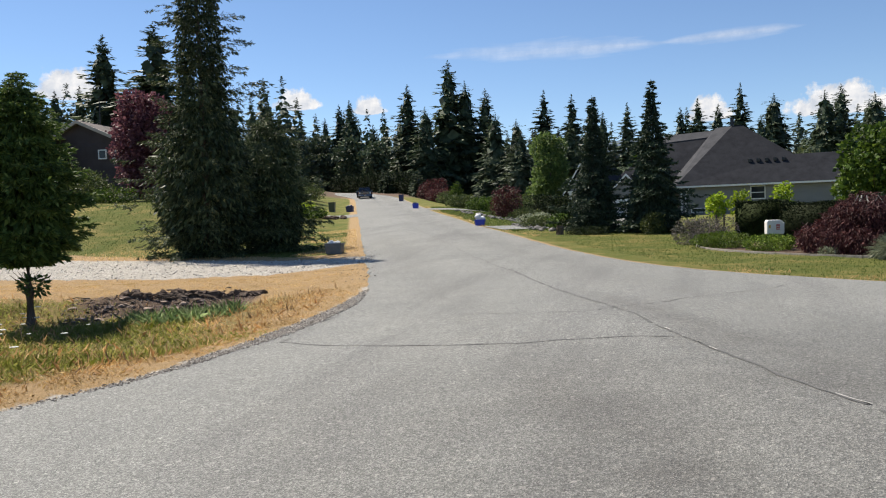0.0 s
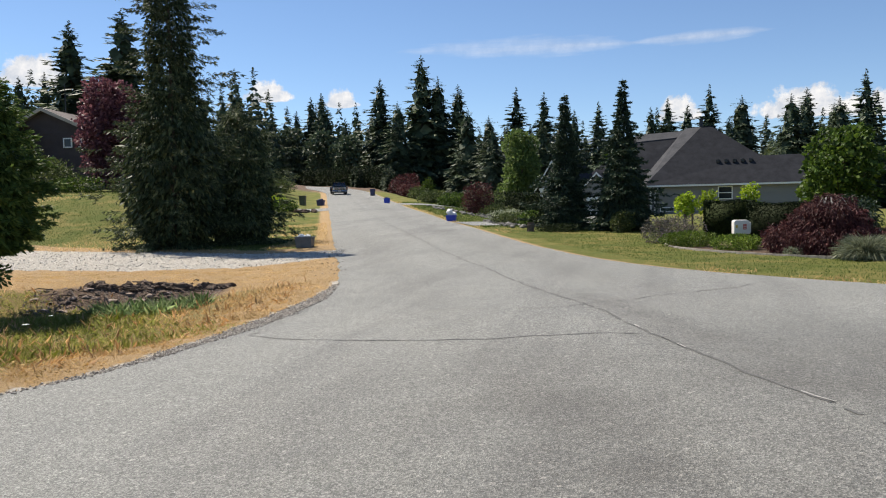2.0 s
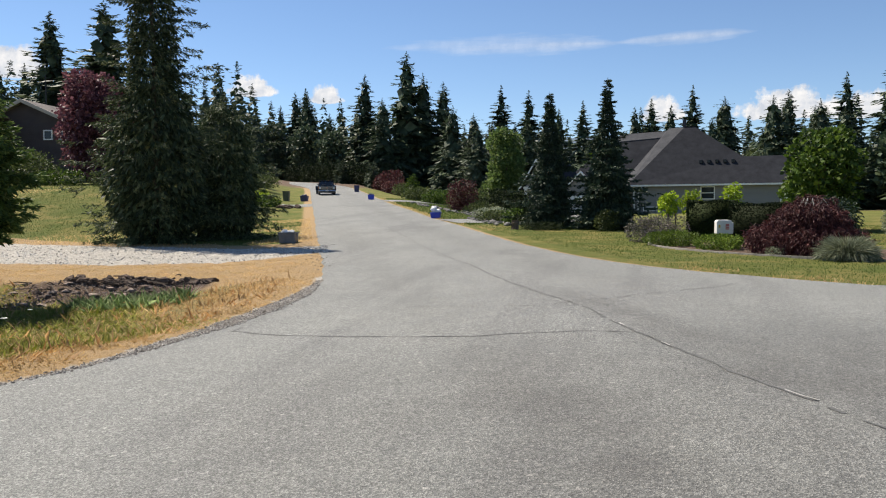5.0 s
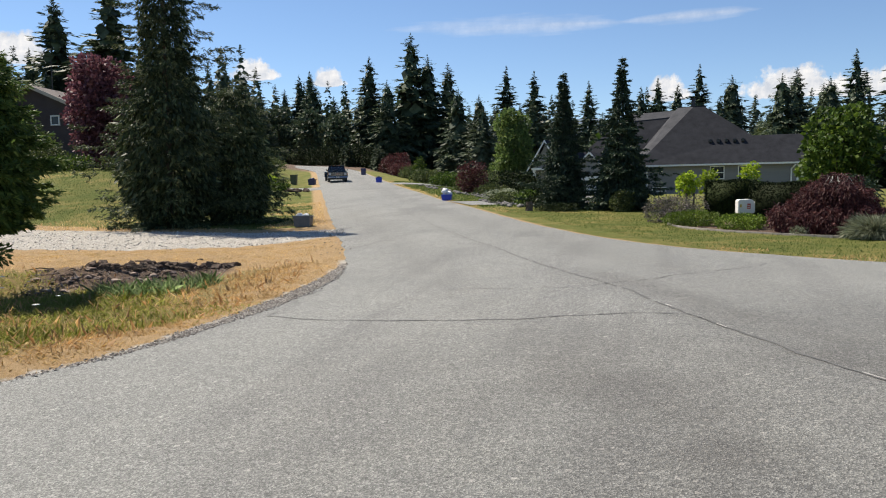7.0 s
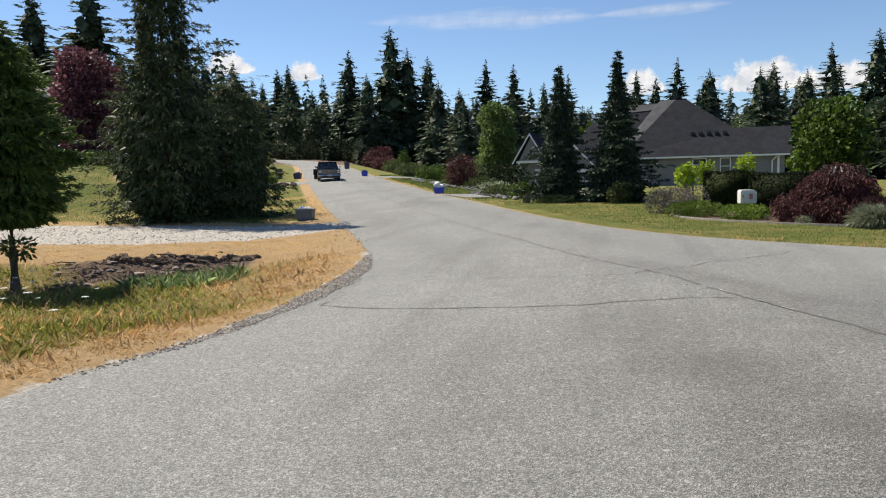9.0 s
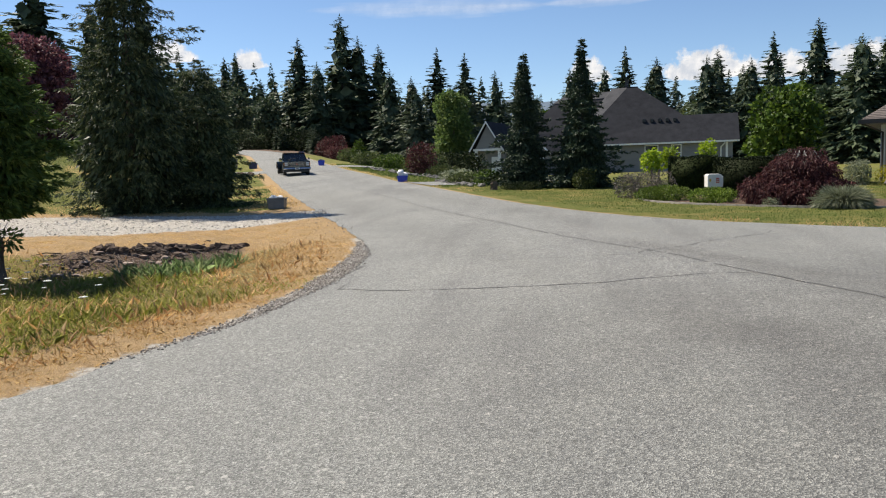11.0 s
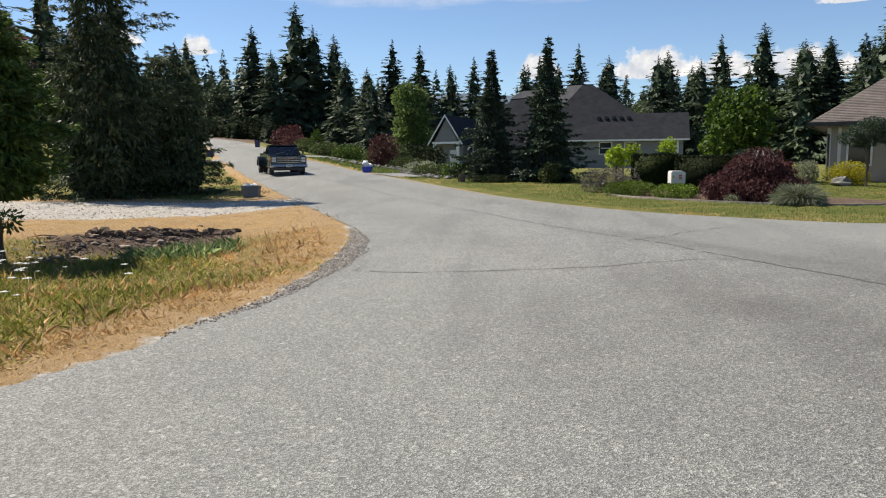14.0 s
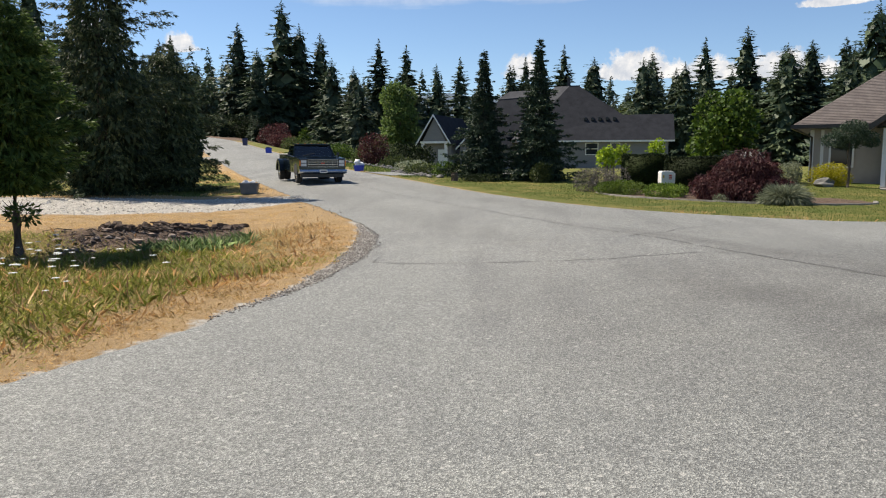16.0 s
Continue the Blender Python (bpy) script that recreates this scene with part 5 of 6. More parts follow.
for i in range(9):
    s, n = 128 + i * 4.5, 10.5 - i * 1.6
    shrub("roadside_shrub", spot(s, n + 3), 2.6, 2.2, 4.2, "hedge", "rounded dark green hedge bush at the bend", 90 + i, leaf=0.25, per=180)
for s, n in ((118, 13.5), (121, 13.2), (133, 9.5), (136, 8.8)):
    conifer("column_cypress", spot(s, n), 4.4, 0.7, 120, 26, "fir", "narrow dark columnar cypress beside the road", int(s), twig=0.5, power=0.4, thin=0.2)
for i, (s, n, rx, h, mt) in enumerate(((58, -1.0, 2.0, 1.0, "leaf"), (62, -2.0, 2.2, 1.2, "lime"), (52, -2.6, 1.6, 1.5, "olive"), (46, -3.2, 1.6, 1.6, "hedge"), (88, -3, 3, 2.2, "olive"), (96, -4, 3, 3.0, "hedge"), (106, -6, 3, 2.6, "olive"))):
    shrub("verge_shrub", spot(s, n), rx, rx * 0.8, h, mt, "green shrub beside the grass verge", 120 + i, leaf=0.15, per=500)


# ---- houses ----
def window(parent, m, w, h, bars=1, trim="trim"):
    """A framed window with its panes, set on a wall; m puts its sill centre on the wall, y pointing out."""
    fr, gl = Shape(), Shape()
    f = 0.09
    for a, b, c, e in ((-w / 2, 0, -w / 2 + f, h), (w / 2 - f, 0, w / 2, h), (-w / 2 + f, 0, w / 2 - f, f), (-w / 2 + f, h - f, w / 2 - f, h)):
        fr.box(a, -0.03, b, c, 0.07, e, m)
    for k in range(bars):
        z = h * (k + 1) / (bars + 1)
        fr.box(-w / 2 + f, -0.03, z - 0.04, w / 2 - f, 0.05, z + 0.04, m)
    ob = part("window", fr, trim, parent)
    gl.box(-w / 2 + f, -0.03, f, w / 2 - f, 0.02, h - f, m)
    part("pane", gl, "glass", ob)


def lap_siding(x0, x1, z0, z1, y, step=0.2, out=-1):
    """Overlapping boards on a wall facing -y (or +y)."""
    sh = Shape()
    z = z0
    while z < z1 - 0.01:
        t = min(z + step, z1)
        sh.add([(x0, y + out * 0.03, z), (x1, y + out * 0.03, z), (x1, y, z), (x0, y, z), (x0, y + out * 0.008, t), (x1, y + out * 0.008, t), (x1, y, t), (x0, y, t)], [(3, 2, 1, 0), (4, 5, 6, 7), (0, 1, 5, 4), (1, 2, 6, 5), (2, 3, 7, 6), (3, 0, 4, 7)])
        z = t
    return sh


def grey_house():
    ob = thing("grey_house", Matrix.Translation((0.9, 84.9, -0.4)) @ Matrix.Rotation(-0.13, 4, "Z") @ Matrix.Diagonal((1.09, 1, 1, 1)), "grey single-storey house with a charcoal hip roof and white trim", "house")
    def planes(owner):
        first = part("roof", r[0], "roof_dark", owner)
        for q in r[1:]:
            part("roof", q, "roof_dark", owner)
        return first

    w = Shape().box(0.6, 0.6, -0.5, 15.4, 8, 3.9).box(0.6, 8, -0.5, 9.5, 15, 3.9)
    part("wall", w, "siding_grey", ob)
    part("siding", lap_siding(0.6, 15.4, -0.4, 3.75, 0.59, 0.22), "siding_grey", ob)
    r = []
    E, T = 3.9, 0.18
    r.append(Shape().slab([(0, 0, E), (16, 0, E), (16, 3.0, 6.9), (10.8, 3.0, 6.9), (6.0, 6.0, 10.6), (5.0, 6.0, 10.6)], T))
    # narrow hip that turns towards the sun; its paler grey paints that sunlight in
    hip = Shape().slab([(0, 0, E), (5.0, 6.0, 10.6), (3.3, 6.9, 10.6), (-1.0, 1.6, E)], T)
    r.append(Shape().slab([(-1.0, 1.6, E), (3.3, 6.9, 10.6), (3.3, 10, 10.6), (-1.0, 16, E)], T))
    r.append(Shape().slab([(6.0, 6.0, 10.6), (10.8, 3.0, 6.9), (10.8, 13, 6.9), (6.0, 10, 10.6)], T))
    r.append(Shape().slab([(16, 3.0, 6.9), (16, 6.2, E), (10.8, 6.2, E), (10.8, 3.0, 6.9)], T))
    r.append(Shape().slab([(3.3, 10, 10.6), (6.0, 10, 10.6), (10.8, 13, 6.9), (10.8, 16, E), (-1.0, 16, E)], T))
    part("hip_roof", hip, "roof_sunlit", ob, "charcoal shingles, painted paler as if sunlit")
    roof = planes(ob)
    part("ridge_cap", Shape().slab([(3.3, 6.95, 10.64), (5.0, 5.95, 10.64), (6.1, 5.95, 10.64), (6.1, 10.1, 10.64), (3.3, 10.1, 10.64)], 0.1), "roof_dark", roof)
    for i in range(5):
        x = 6.9 + i * 0.76
        part("roof_vent", Shape().box(x - 0.16, 2.2, 6.25, x + 0.16, 2.65, 6.62), "grille", roof, "dark roof vent", bevel=0.03)
    part("chimney", Shape().box(4.6, 8.6, 10.2, 4.95, 8.95, 11.7).box(4.54, 8.54, 11.7, 5.01, 9.01, 11.8), "dark_metal", roof, "dark metal flue")
    part("fascia", Shape().box(0, -0.06, 3.72, 16, -0.005, 3.9), "trim", ob, "white gutter board")
    part("fascia", Shape().box(-0.06, 0, 3.66, -0.005, 16, 3.9), "trim", ob, "white gutter board")
    for x in (1.0, 14.3):
        part("downpipe", Shape().tube([(x + 0.35, 0.0, 3.6), (x, 0.45, 3.2), (x, 0.48, -0.3)], [0.07, 0.07, 0.07], 8), "trim", ob)
    part("corner_board", Shape().box(0.5, 0.48, -0.4, 0.66, 0.62, 3.7), "trim", ob)
    part("corner_board", Shape().box(14.75, 0.48, -0.4, 14.95, 0.555, 3.7), "trim", ob)
    window(ob, Matrix.Translation((7.7, 0.58, 2.25)) @ Matrix.Rotation(math.pi, 4, "Z"), 1.35, 1.4, 1)
    window(ob, Matrix.Translation((10.1, 0.58, 1.85)) @ Matrix.Rotation(math.pi, 4, "Z"), 1.0, 1.8, 1)
    window(ob, Matrix.Translation((2.2, 0.58, 1.0)) @ Matrix.Rotation(math.pi, 4, "Z"), 1.4, 0.5, 0)
    # left wing, lower and set back
    part("wall", Shape().box(-7.5, 3.6, -0.5, 0.5, 13, 3.9), "siding_grey", ob)
    r = []
    r.append(Shape().slab([(-8, 3.0, 3.9), (0.2, 3.4, 4.6), (3.2, 7.2, 9.6), (-3.0, 7.2, 9.2)], T))
    # flatter slope; the paler grey stands in for the light it catches
    upper = Shape().slab([(-3.2, 7.15, 9.25), (2.9, 7.15, 9.65), (3.2, 8.6, 10.5), (-2.0, 8.6, 10.3)], 0.1)
    part("upper_roof", upper, "roof_sunlit", ob, "charcoal shingles, painted paler as if sunlit")
    r.append(Shape().slab([(-8, 3.0, 3.9), (-3.0, 7.2, 9.2), (-2.0, 8.6, 10.2), (-8, 13, 3.9)], T))
    r.append(Shape().slab([(-8, 13, 3.9), (-2.0, 8.6, 10.2), (3.2, 8.6, 10.4), (0.5, 13, 3.9)], T))
    planes(ob)
    # entrance wing with its gable towards the road
    g = thing("entrance_wing", Matrix.Translation((-8.2, 78.1, 0.25)) @ Matrix.Rotation(-0.25, 4, "Z"), "grey entrance wing with white-trimmed gable, door and porch", "house")
    half, ev, pk = 1.9, 2.95, 5.95
    part("wall", Shape().prism([(-1.65, -0.5), (1.65, -0.5), (1.65, 2.95), (0, 5.6), (-1.65, 2.95)], "y", 0.9, 9.0), "siding_grey", g)
    part("gable_board", Shape().prism([(-1.35, 3.1), (1.35, 3.1), (0, 5.55)], "y", 0.05, 0.12), "siding_grey", g)
    part("lintel", Shape().box(-1.6, -0.02, 2.85, 1.6, 0.2, 3.08), "trim", g)
    r = []
    r.append(Shape().slab([(-half - 0.1, -0.25, ev - 0.1), (0, -0.25, pk), (0, 10, pk), (-half - 0.1, 10, ev - 0.1)], 0.16))
    r.append(Shape().slab([(0, -0.25, pk), (half + 0.1, -0.25, ev - 0.1), (half + 0.1, 10, ev - 0.1), (0, 10, pk)], 0.16))
    planes(g)
    for sx in (-1, 1):
        b = Shape()
        b.add([(sx * 2.02, -0.32, ev - 0.14), (0, -0.32, pk + 0.03), (0, -0.32, pk - 0.22), (sx * 2.02, -0.32, ev - 0.4), (sx * 2.02, -0.26, ev - 0.14), (0, -0.26, pk + 0.03), (0, -0.26, pk - 0.22), (sx * 2.02, -0.26, ev - 0.4)], [(0, 1, 2, 3), (7, 6, 5, 4), (0, 4, 5, 1), (1, 5, 6, 2), (2, 6, 7, 3), (3, 7, 4, 0)])
        part("bargeboard", b, "trim", g, "white bargeboard")
        part("column", Shape().box(sx * 1.32 - 0.14, 0.0, -0.3, sx * 1.32 + 0.14, 0.28, 2.85), "trim", g)
    part("door", Shape().box(0.15, 0.84, 0.05, 1.1, 0.89, 2.2), "trim", g, "white front door", bevel=0.01)
    part("step", Shape().box(-1.8, -0.7, -0.4, 1.8, 0.88, 0.04), "concrete", g)
    part("garage_front", Shape().prism([(2.5, -0.5), (6.3, -0.5), (6.3, 2.6), (4.4, 4.4), (2.5, 2.6)], "y", 1.4, 9.5), "siding_grey", g)
    r = []
    r.append(Shape().slab([(2.2, 1.1, 2.4), (4.4, 1.1, 4.6), (4.4, 10, 4.6), (2.2, 10, 2.4)], 0.16))
    r.append(Shape().slab([(4.4, 1.1, 4.6), (6.7, 1.1, 2.4), (6.7, 10, 2.4), (4.4, 10, 4.6)], 0.16))
    planes(g)
    for sx in (-1, 1):
        b = Shape()
        b.add([(4.4 + sx * 2.3, 1.03, 2.33), (4.4, 1.03, 4.65), (4.4, 1.03, 4.42), (4.4 + sx * 2.3, 1.03, 2.1), (4.4 + sx * 2.3, 1.095, 2.33), (4.4, 1.095, 4.65), (4.4, 1.095, 4.42), (4.4 + sx * 2.3, 1.095, 2.1)], [(0, 1, 2, 3), (7, 6, 5, 4), (0, 4, 5, 1), (1, 5, 6, 2), (2, 6, 7, 3), (3, 7, 4, 0)])
        part("bargeboard", b, "trim", g, "white bargeboard")
    part("garage_door", Shape().box(2.9, 1.34, -0.2, 5.9, 1.395, 2.1), "trim", g, "white garage door", bevel=0.01)


grey_house()


def brown_house():
    """Dark two-storey house above the lawn."""
    base = float(land_z(62, -19))
    ob = thing("brown_house", Matrix.Translation((-45.2, 48.2, base)) @ Matrix.Rotation(0.2, 4, "Z"), "dark brown two-storey house with grey roof and white windows", "house")
    H = 10.1 - base
    e = H - 1.9
    part("wall", Shape().prism([(-4.2, -1.0), (4.2, -1.0), (4.2, e), (0, H - 0.15), (-4.2, e)], "y", 0.4, 9.0), "siding_brown", ob)
    part("siding", lap_siding(-4.2, 4.2, 0, e, 0.395, 0.2), "siding_brown", ob)
    r = Shape()
    r.slab([(-7.6, -0.1, e - 1.9), (0, -0.1, H), (0, 9.6, H), (-7.6, 9.6, e - 1.9)], 0.2)
    r.slab([(0, -0.1, H), (4.9, -0.1, e - 0.3), (4.9, 9.6, e - 0.3), (0, 9.6, H)], 0.2)
    part("roof", r, "roof_brown", ob)
    for a, b in (((-7.6, e - 1.9), (0, H)), ((0, H), (4.9, e - 0.3))):
        s = Shape()
        s.add([(a[0], -0.18, a[1] + 0.02), (b[0], -0.18, b[1] + 0.02), (b[0], -0.18, b[1] - 0.26), (a[0], -0.18, a[1] - 0.26), (a[0], -0.11, a[1] + 0.02), (b[0], -0.11, b[1] + 0.02), (b[0], -0.11, b[1] - 0.26), (a[0], -0.11, a[1] - 0.26)], [(0, 1, 2, 3), (7, 6, 5, 4), (0, 4, 5, 1), (1, 5, 6, 2), (2, 6, 7, 3), (3, 7, 4, 0)])
        part("bargeboard", s, "siding_beige", ob, "pale grey bargeboard")
    window(ob, Matrix.Translation((1.9, 0.36, e - 1.35)) @ Matrix.Rotation(math.pi, 4, "Z"), 0.75, 0.8, 0)
    window(ob, Matrix.Translation((2.9, 0.36, e - 1.35)) @ Matrix.Rotation(math.pi, 4, "Z"), 0.4, 0.8, 0)
    # lower front wing with a sloping roof and dormer
    part("wall", Shape().box(-9.5, -3.4, -1, -1.4, 0.35, e - 2.6), "siding_brown", ob)
    part("roof", Shape().slab([(-10, -4.4, e - 3.2), (-1.0, -4.4, e - 3.2), (-1.0, 0.35, e - 0.6), (-10, 0.35, e - 0.6)], 0.2), "roof_brown", ob)
    part("dormer_wall", Shape().box(-4.6, -2.6, e - 2.4, -1.7, 0.35, e - 0.35), "siding_brown", ob)
    part("dormer_roof", Shape().slab([(-5.0, -3.1, e - 0.5), (-1.3, -3.1, e - 0.5), (-1.3, -1.2, e + 0.55), (-5.0, -1.2, e + 0.55)], 0.16).slab([(-5.0, -1.2, e + 0.55), (-1.3, -1.2, e + 0.55), (-1.3, 0.38, e + 0.55), (-5.0, 0.38, e + 0.55)], 0.16), "roof_brown", ob)
    window(ob, Matrix.Translation((-1.68, -1.2, e - 2.0)) @ Matrix.Rotation(-math.pi / 2, 4, "Z"), 0.8, 1.3, 1)
    part("flue", Shape().tube([(-0.4, 4, H - 1), (-0.4, 4, H + 2.6)], [0.05, 0.04], 6), "dark_metal", ob)


brown_house()


def beige_house():
    """House beyond the lawn on the right, with a broad brown roof and a covered entry."""
    ob = thing("beige_house", Matrix.Translation((15.0, 35.8, 0.02)) @ Matrix.Rotation(-0.42, 4, "Z"), "beige lap-sided house with brown shingle roof and covered entry", "house")
    part("wall", Shape().box(0, 0, -0.3, 12, 9, 2.75), "siding_beige", ob)
    part("siding", lap_siding(0.0, 4.2, 0, 2.7, -0.005, 0.18), "siding_beige", ob)
    r = Shape()
    E = 2.95
    r.slab([(-0.8, -0.8, E), (12.8, -0.8, E), (8.0, 4.5, 6.6), (4.2, 4.5, 6.6)], 0.16)
    r.slab([(-0.8, -0.8, E), (4.2, 4.5, 6.6), (-0.8, 9.8, E)], 0.16)
    roof = part("roof", r, "roof_brown", ob)
    for i in range(44):
        t = (i + 0.5) / 44
        z, y = E + 3.65 * t, -0.8 + 5.3 * t
        part("shingle_course", Shape().box(-0.8 + 5.0 * t + 0.05, y - 0.01, z - 0.01, 12.8 - 4.8 * t - 0.05, y + 0.05, z + 0.014), "roof_brown", roof)
    part("gutter", Shape().box(-0.8, -0.92, E - 0.2, 3.0, -0.81, E - 0.02), "dark_trim", ob)
    part("gutter", Shape().box(-0.92, -0.8, E - 0.2, -0.81, 9.8, E - 0.02), "dark_trim", ob)
    part("downpipe", Shape().tube([(-0.75, -0.75, E - 0.2), (0.02, -0.10, E - 0.6), (0.02, -0.10, 0.0)], [0.05, 0.05, 0.05], 8), "dark_trim", ob)
    part("corner_board", Shape().box(-0.06, -0.075, 0, 0.12, -0.04, 2.7), "trim", ob)
    part("corner_board", Shape().box(0.42, -0.075, 0, 0.56, -0.04, 2.7), "trim", ob)
    window(ob, Matrix.Translation((1.35, -0.04, 0.85)) @ Matrix.Rotation(math.pi, 4, "Z"), 1.1, 1.4, 0)
    # covered entry that stands forward
    part("entry_wall", Shape().box(3.1, -3.4, -0.3, 9.5, -0.02, 2.6), "siding_beige", ob)
    part("entry_siding", lap_siding(3.1, 5.3, 0, 2.55, -3.405, 0.17), "siding_beige", ob)
    part("entry_corner", Shape().box(3.02, -3.47, 0, 3.2, -3.44, 2.6), "trim", ob)
    r = Shape()
    r.slab([(2.5, -4.3, 2.75), (5.6, -4.3, 5.0), (5.6, 2.2, 5.0), (2.5, 0.4, 2.75)], 0.16)
    r.slab([(5.6, -4.3, 5.0), (9.5, -4.3, 2.75), (9.5, 0.4, 2.75), (5.6, 2.2, 5.0)], 0.16)
    part("entry_roof", r, "roof_brown", ob)
    b = Shape()
    b.add([(2.45, -4.38, 2.74), (5.6, -4.38, 5.02), (5.6, -4.38, 4.78), (2.45, -4.38, 2.48), (2.45, -4.31, 2.74), (5.6, -4.31, 5.02), (5.6, -4.31, 4.78), (2.45, -4.31, 2.48)], [(0, 1, 2, 3), (7, 6, 5, 4), (0, 4, 5, 1), (1, 5, 6, 2), (2, 6, 7, 3), (3, 7, 4, 0)])
    part("bargeboard", b, "dark_trim", ob)
    part("path", Shape().box(3.0, -6.4, -0.05, 4.6, -3.5, 0.05), "concrete", ob)


beige_house()


def cloud_pine():
    ob = thing("cloud_pine", Matrix.Translation(xy_spot(14.75, 30.9)), "small dark clipped pine on a slim trunk", "tree")
    part("trunk", Shape().tube([(0, 0, -0.1), (0.05, 0, 0.8), (-0.04, 0.05, 1.5), (0.05, 0, 2.3)], [0.07, 0.06, 0.05, 0.03], 7), "bark", ob)
    v, f = leaf_cloud([(0, 0, 2.35, 0.8, 0.6, 0.35), (-0.6, 0.1, 2.05, 0.55, 0.5, 0.3), (0.6, 0, 2.15, 0.6, 0.5, 0.3), (0.1, -0.1, 2.65, 0.5, 0.45, 0.25), (0.9, 0.1, 1.95, 0.35, 0.3, 0.2), (-0.1, 0, 1.9, 0.5, 0.4, 0.25)], 8000, 0.075, 8, 0.2)
    new("crown", np_mesh("crown", v, f, "blue_spruce")).parent = ob


cloud_pine()
for dx in (-0.12, 0.14):
    p = xy_spot(4.1 + dx, 27.5)
    st = thing("tree_stake", Matrix.Translation(p), "dark weathered wooden stake beside a small tree", "stake", "tree stakes")
    part("pole", Shape().box(-0.03, -0.03, -0.1, 0.03, 0.03, 0.95), "stake", st)


# ---- drives, gravel, grass ----
def strip(name, line, width, material, label, lift=0.02):
    """A paved strip laid over the land along a line of (s, n)."""
    pts = []
    for (s0, n0), (s1, n1) in zip(line, line[1:]):
        k = max(2, int(math.hypot(s1 - s0, n1 - n0) / 0.8))
        pts += [(s0 + (s1 - s0) * i / k, n0 + (n1 - n0) * i / k) for i in range(k)]
    pts.append(line[-1])
    sh, last = Shape(), None
    for i, (s, n) in enumerate(pts):
        a, b = pts[max(i - 1, 0)], pts[min(i + 1, len(pts) - 1)]
        d = Vector((b[0] - a[0], b[1] - a[1])).normalized()
        row = [spot(s - d.y * w, n + d.x * w, lift) for w in np.linspace(-width / 2, width / 2, 6)]
        if last:
            for p, q, r, t in zip(last, last[1:], row[1:], row):
                sh.add([p, q, r, t], [(0, 1, 2, 3)])
        last = row
    me = sh.mesh(name, MAT[material])
    return tagged(new(name, me), label, "driveway", kind="structure")


strip("driveway_right", [(38.5, 10.3), (38.8, 14), (42, 20), (56, 26), (70, 27)], 4.6, "asphalt", "pale grey paved driveway to the grey house", 0.03)
strip("driveway_left", [(66, 3.3), (66, -1), (67, -6), (70, -14)], 5.0, "asphalt", "dark grey paved driveway across the verge", 0.03)
strip("driveway_far", [(72, 10.2), (73, 14), (76, 22)], 4.0, "asphalt", "pale driveway off the road", 0.03)


def pebbles(name, S, N, size, material, label, seed, on_road=False):
    """Loose stones, one joined mesh of small faceted lumps."""
    rng = np.random.default_rng(seed)
    k = len(S)
    X, Y = to_xy(S, N)
    Z = np.where((N > left_edge(S)) & (N < right_edge(S)), road_z(S, N) + 0.012, land_z(S, N))
    o = np.array([[1, 0, 0], [-1, 0, 0], [0, 1, 0], [0, -1, 0], [0, 0, 1], [0, 0, -1]], float)
    f = np.array([[0, 2, 4], [2, 1, 4], [1, 3, 4], [3, 0, 4], [2, 0, 5], [1, 2, 5], [3, 1, 5], [0, 3, 5]])
    r = size * (0.35 + rng.random((k, 1)) ** 2 * 1.3)
    v = o[None] * (0.7 + 0.6 * rng.random((k, 6, 1))) * r[:, :, None] * [1, 1, 0.7]
    a = rng.random(k) * 6.28
    c, s = np.cos(a)[:, None], np.sin(a)[:, None]
    v = np.stack([v[..., 0] * c - v[..., 1] * s, v[..., 0] * s + v[..., 1] * c, v[..., 2]], -1) + np.stack([X, Y, Z + r[:, 0] * 0.25], 1)[:, None]
    ff = (f[None] + np.arange(k)[:, None, None] * 6).reshape(-1, 3)
    ob = new(name, np_mesh(name, v.reshape(-1, 3), ff, material))
    return tagged(ob, label, "gravel", kind="stuff")


def stone_material(name, stops):
    m, nt, b = nodes_of(name)
    geo = nt.nodes.new("ShaderNodeNewGeometry")
    nt.links.new(ramp(nt, geo.outputs["Random Per Island"], stops), b.inputs["Base Color"])
    b.inputs["Roughness"].default_value = 0.9
    return m


MAT["pebble"] = stone_material("mixed grey pebbles", [(0.0, (0.11, 0.096, 0.082)), (0.6, (0.25, 0.225, 0.195)), (1.0, (0.46, 0.43, 0.39))])
MAT["pale_pebble"] = stone_material("pale crushed rock", [(0.0, (0.18, 0.165, 0.145)), (0.6, (0.54, 0.52, 0.475)), (1.0, (0.78, 0.76, 0.71))])
rg = np.random.default_rng(8)
k = 8500
ps = rg.uniform(2.5, 14.5, k * 3)
ps = ps[rg.random(len(ps)) < (shoulder_width(ps) - 0.06) / 0.32][:k]
k = len(ps)
pn = left_edge(ps) - shoulder_width(ps) * rg.uniform(-0.15, 1.1, k) + rg.normal(0, 0.04, k)
pebbles("shoulder_gravel", ps, pn, 0.012, "pebble", "loose grey gravel along the asphalt's edge", 1)
k = 6000
pn = rg.uniform(-16, 3.2, k)
pf = rg.random(k)
ps = drive_near(pn) - 0.2 + (drive_far(pn) - drive_near(pn) + 0.4) * pf
pebbles("drive_gravel", ps, pn, 0.022, "pale_pebble", "pale crushed rock on the gravel drive", 2)
k = 260
ps, pn = rg.uniform(15, 26, k), rg.normal(2.7, 0.4, k)
pebbles("stray_gravel", ps, pn, 0.017, "pebble", "stray stones spilled on the asphalt", 3)


def scatter(k, s0, s1, n0, n1, keep):
    S, N = rg.uniform(s0, s1, k), rg.uniform(n0, n1, k)
    m = keep(S, N)
    return S[m], N[m]


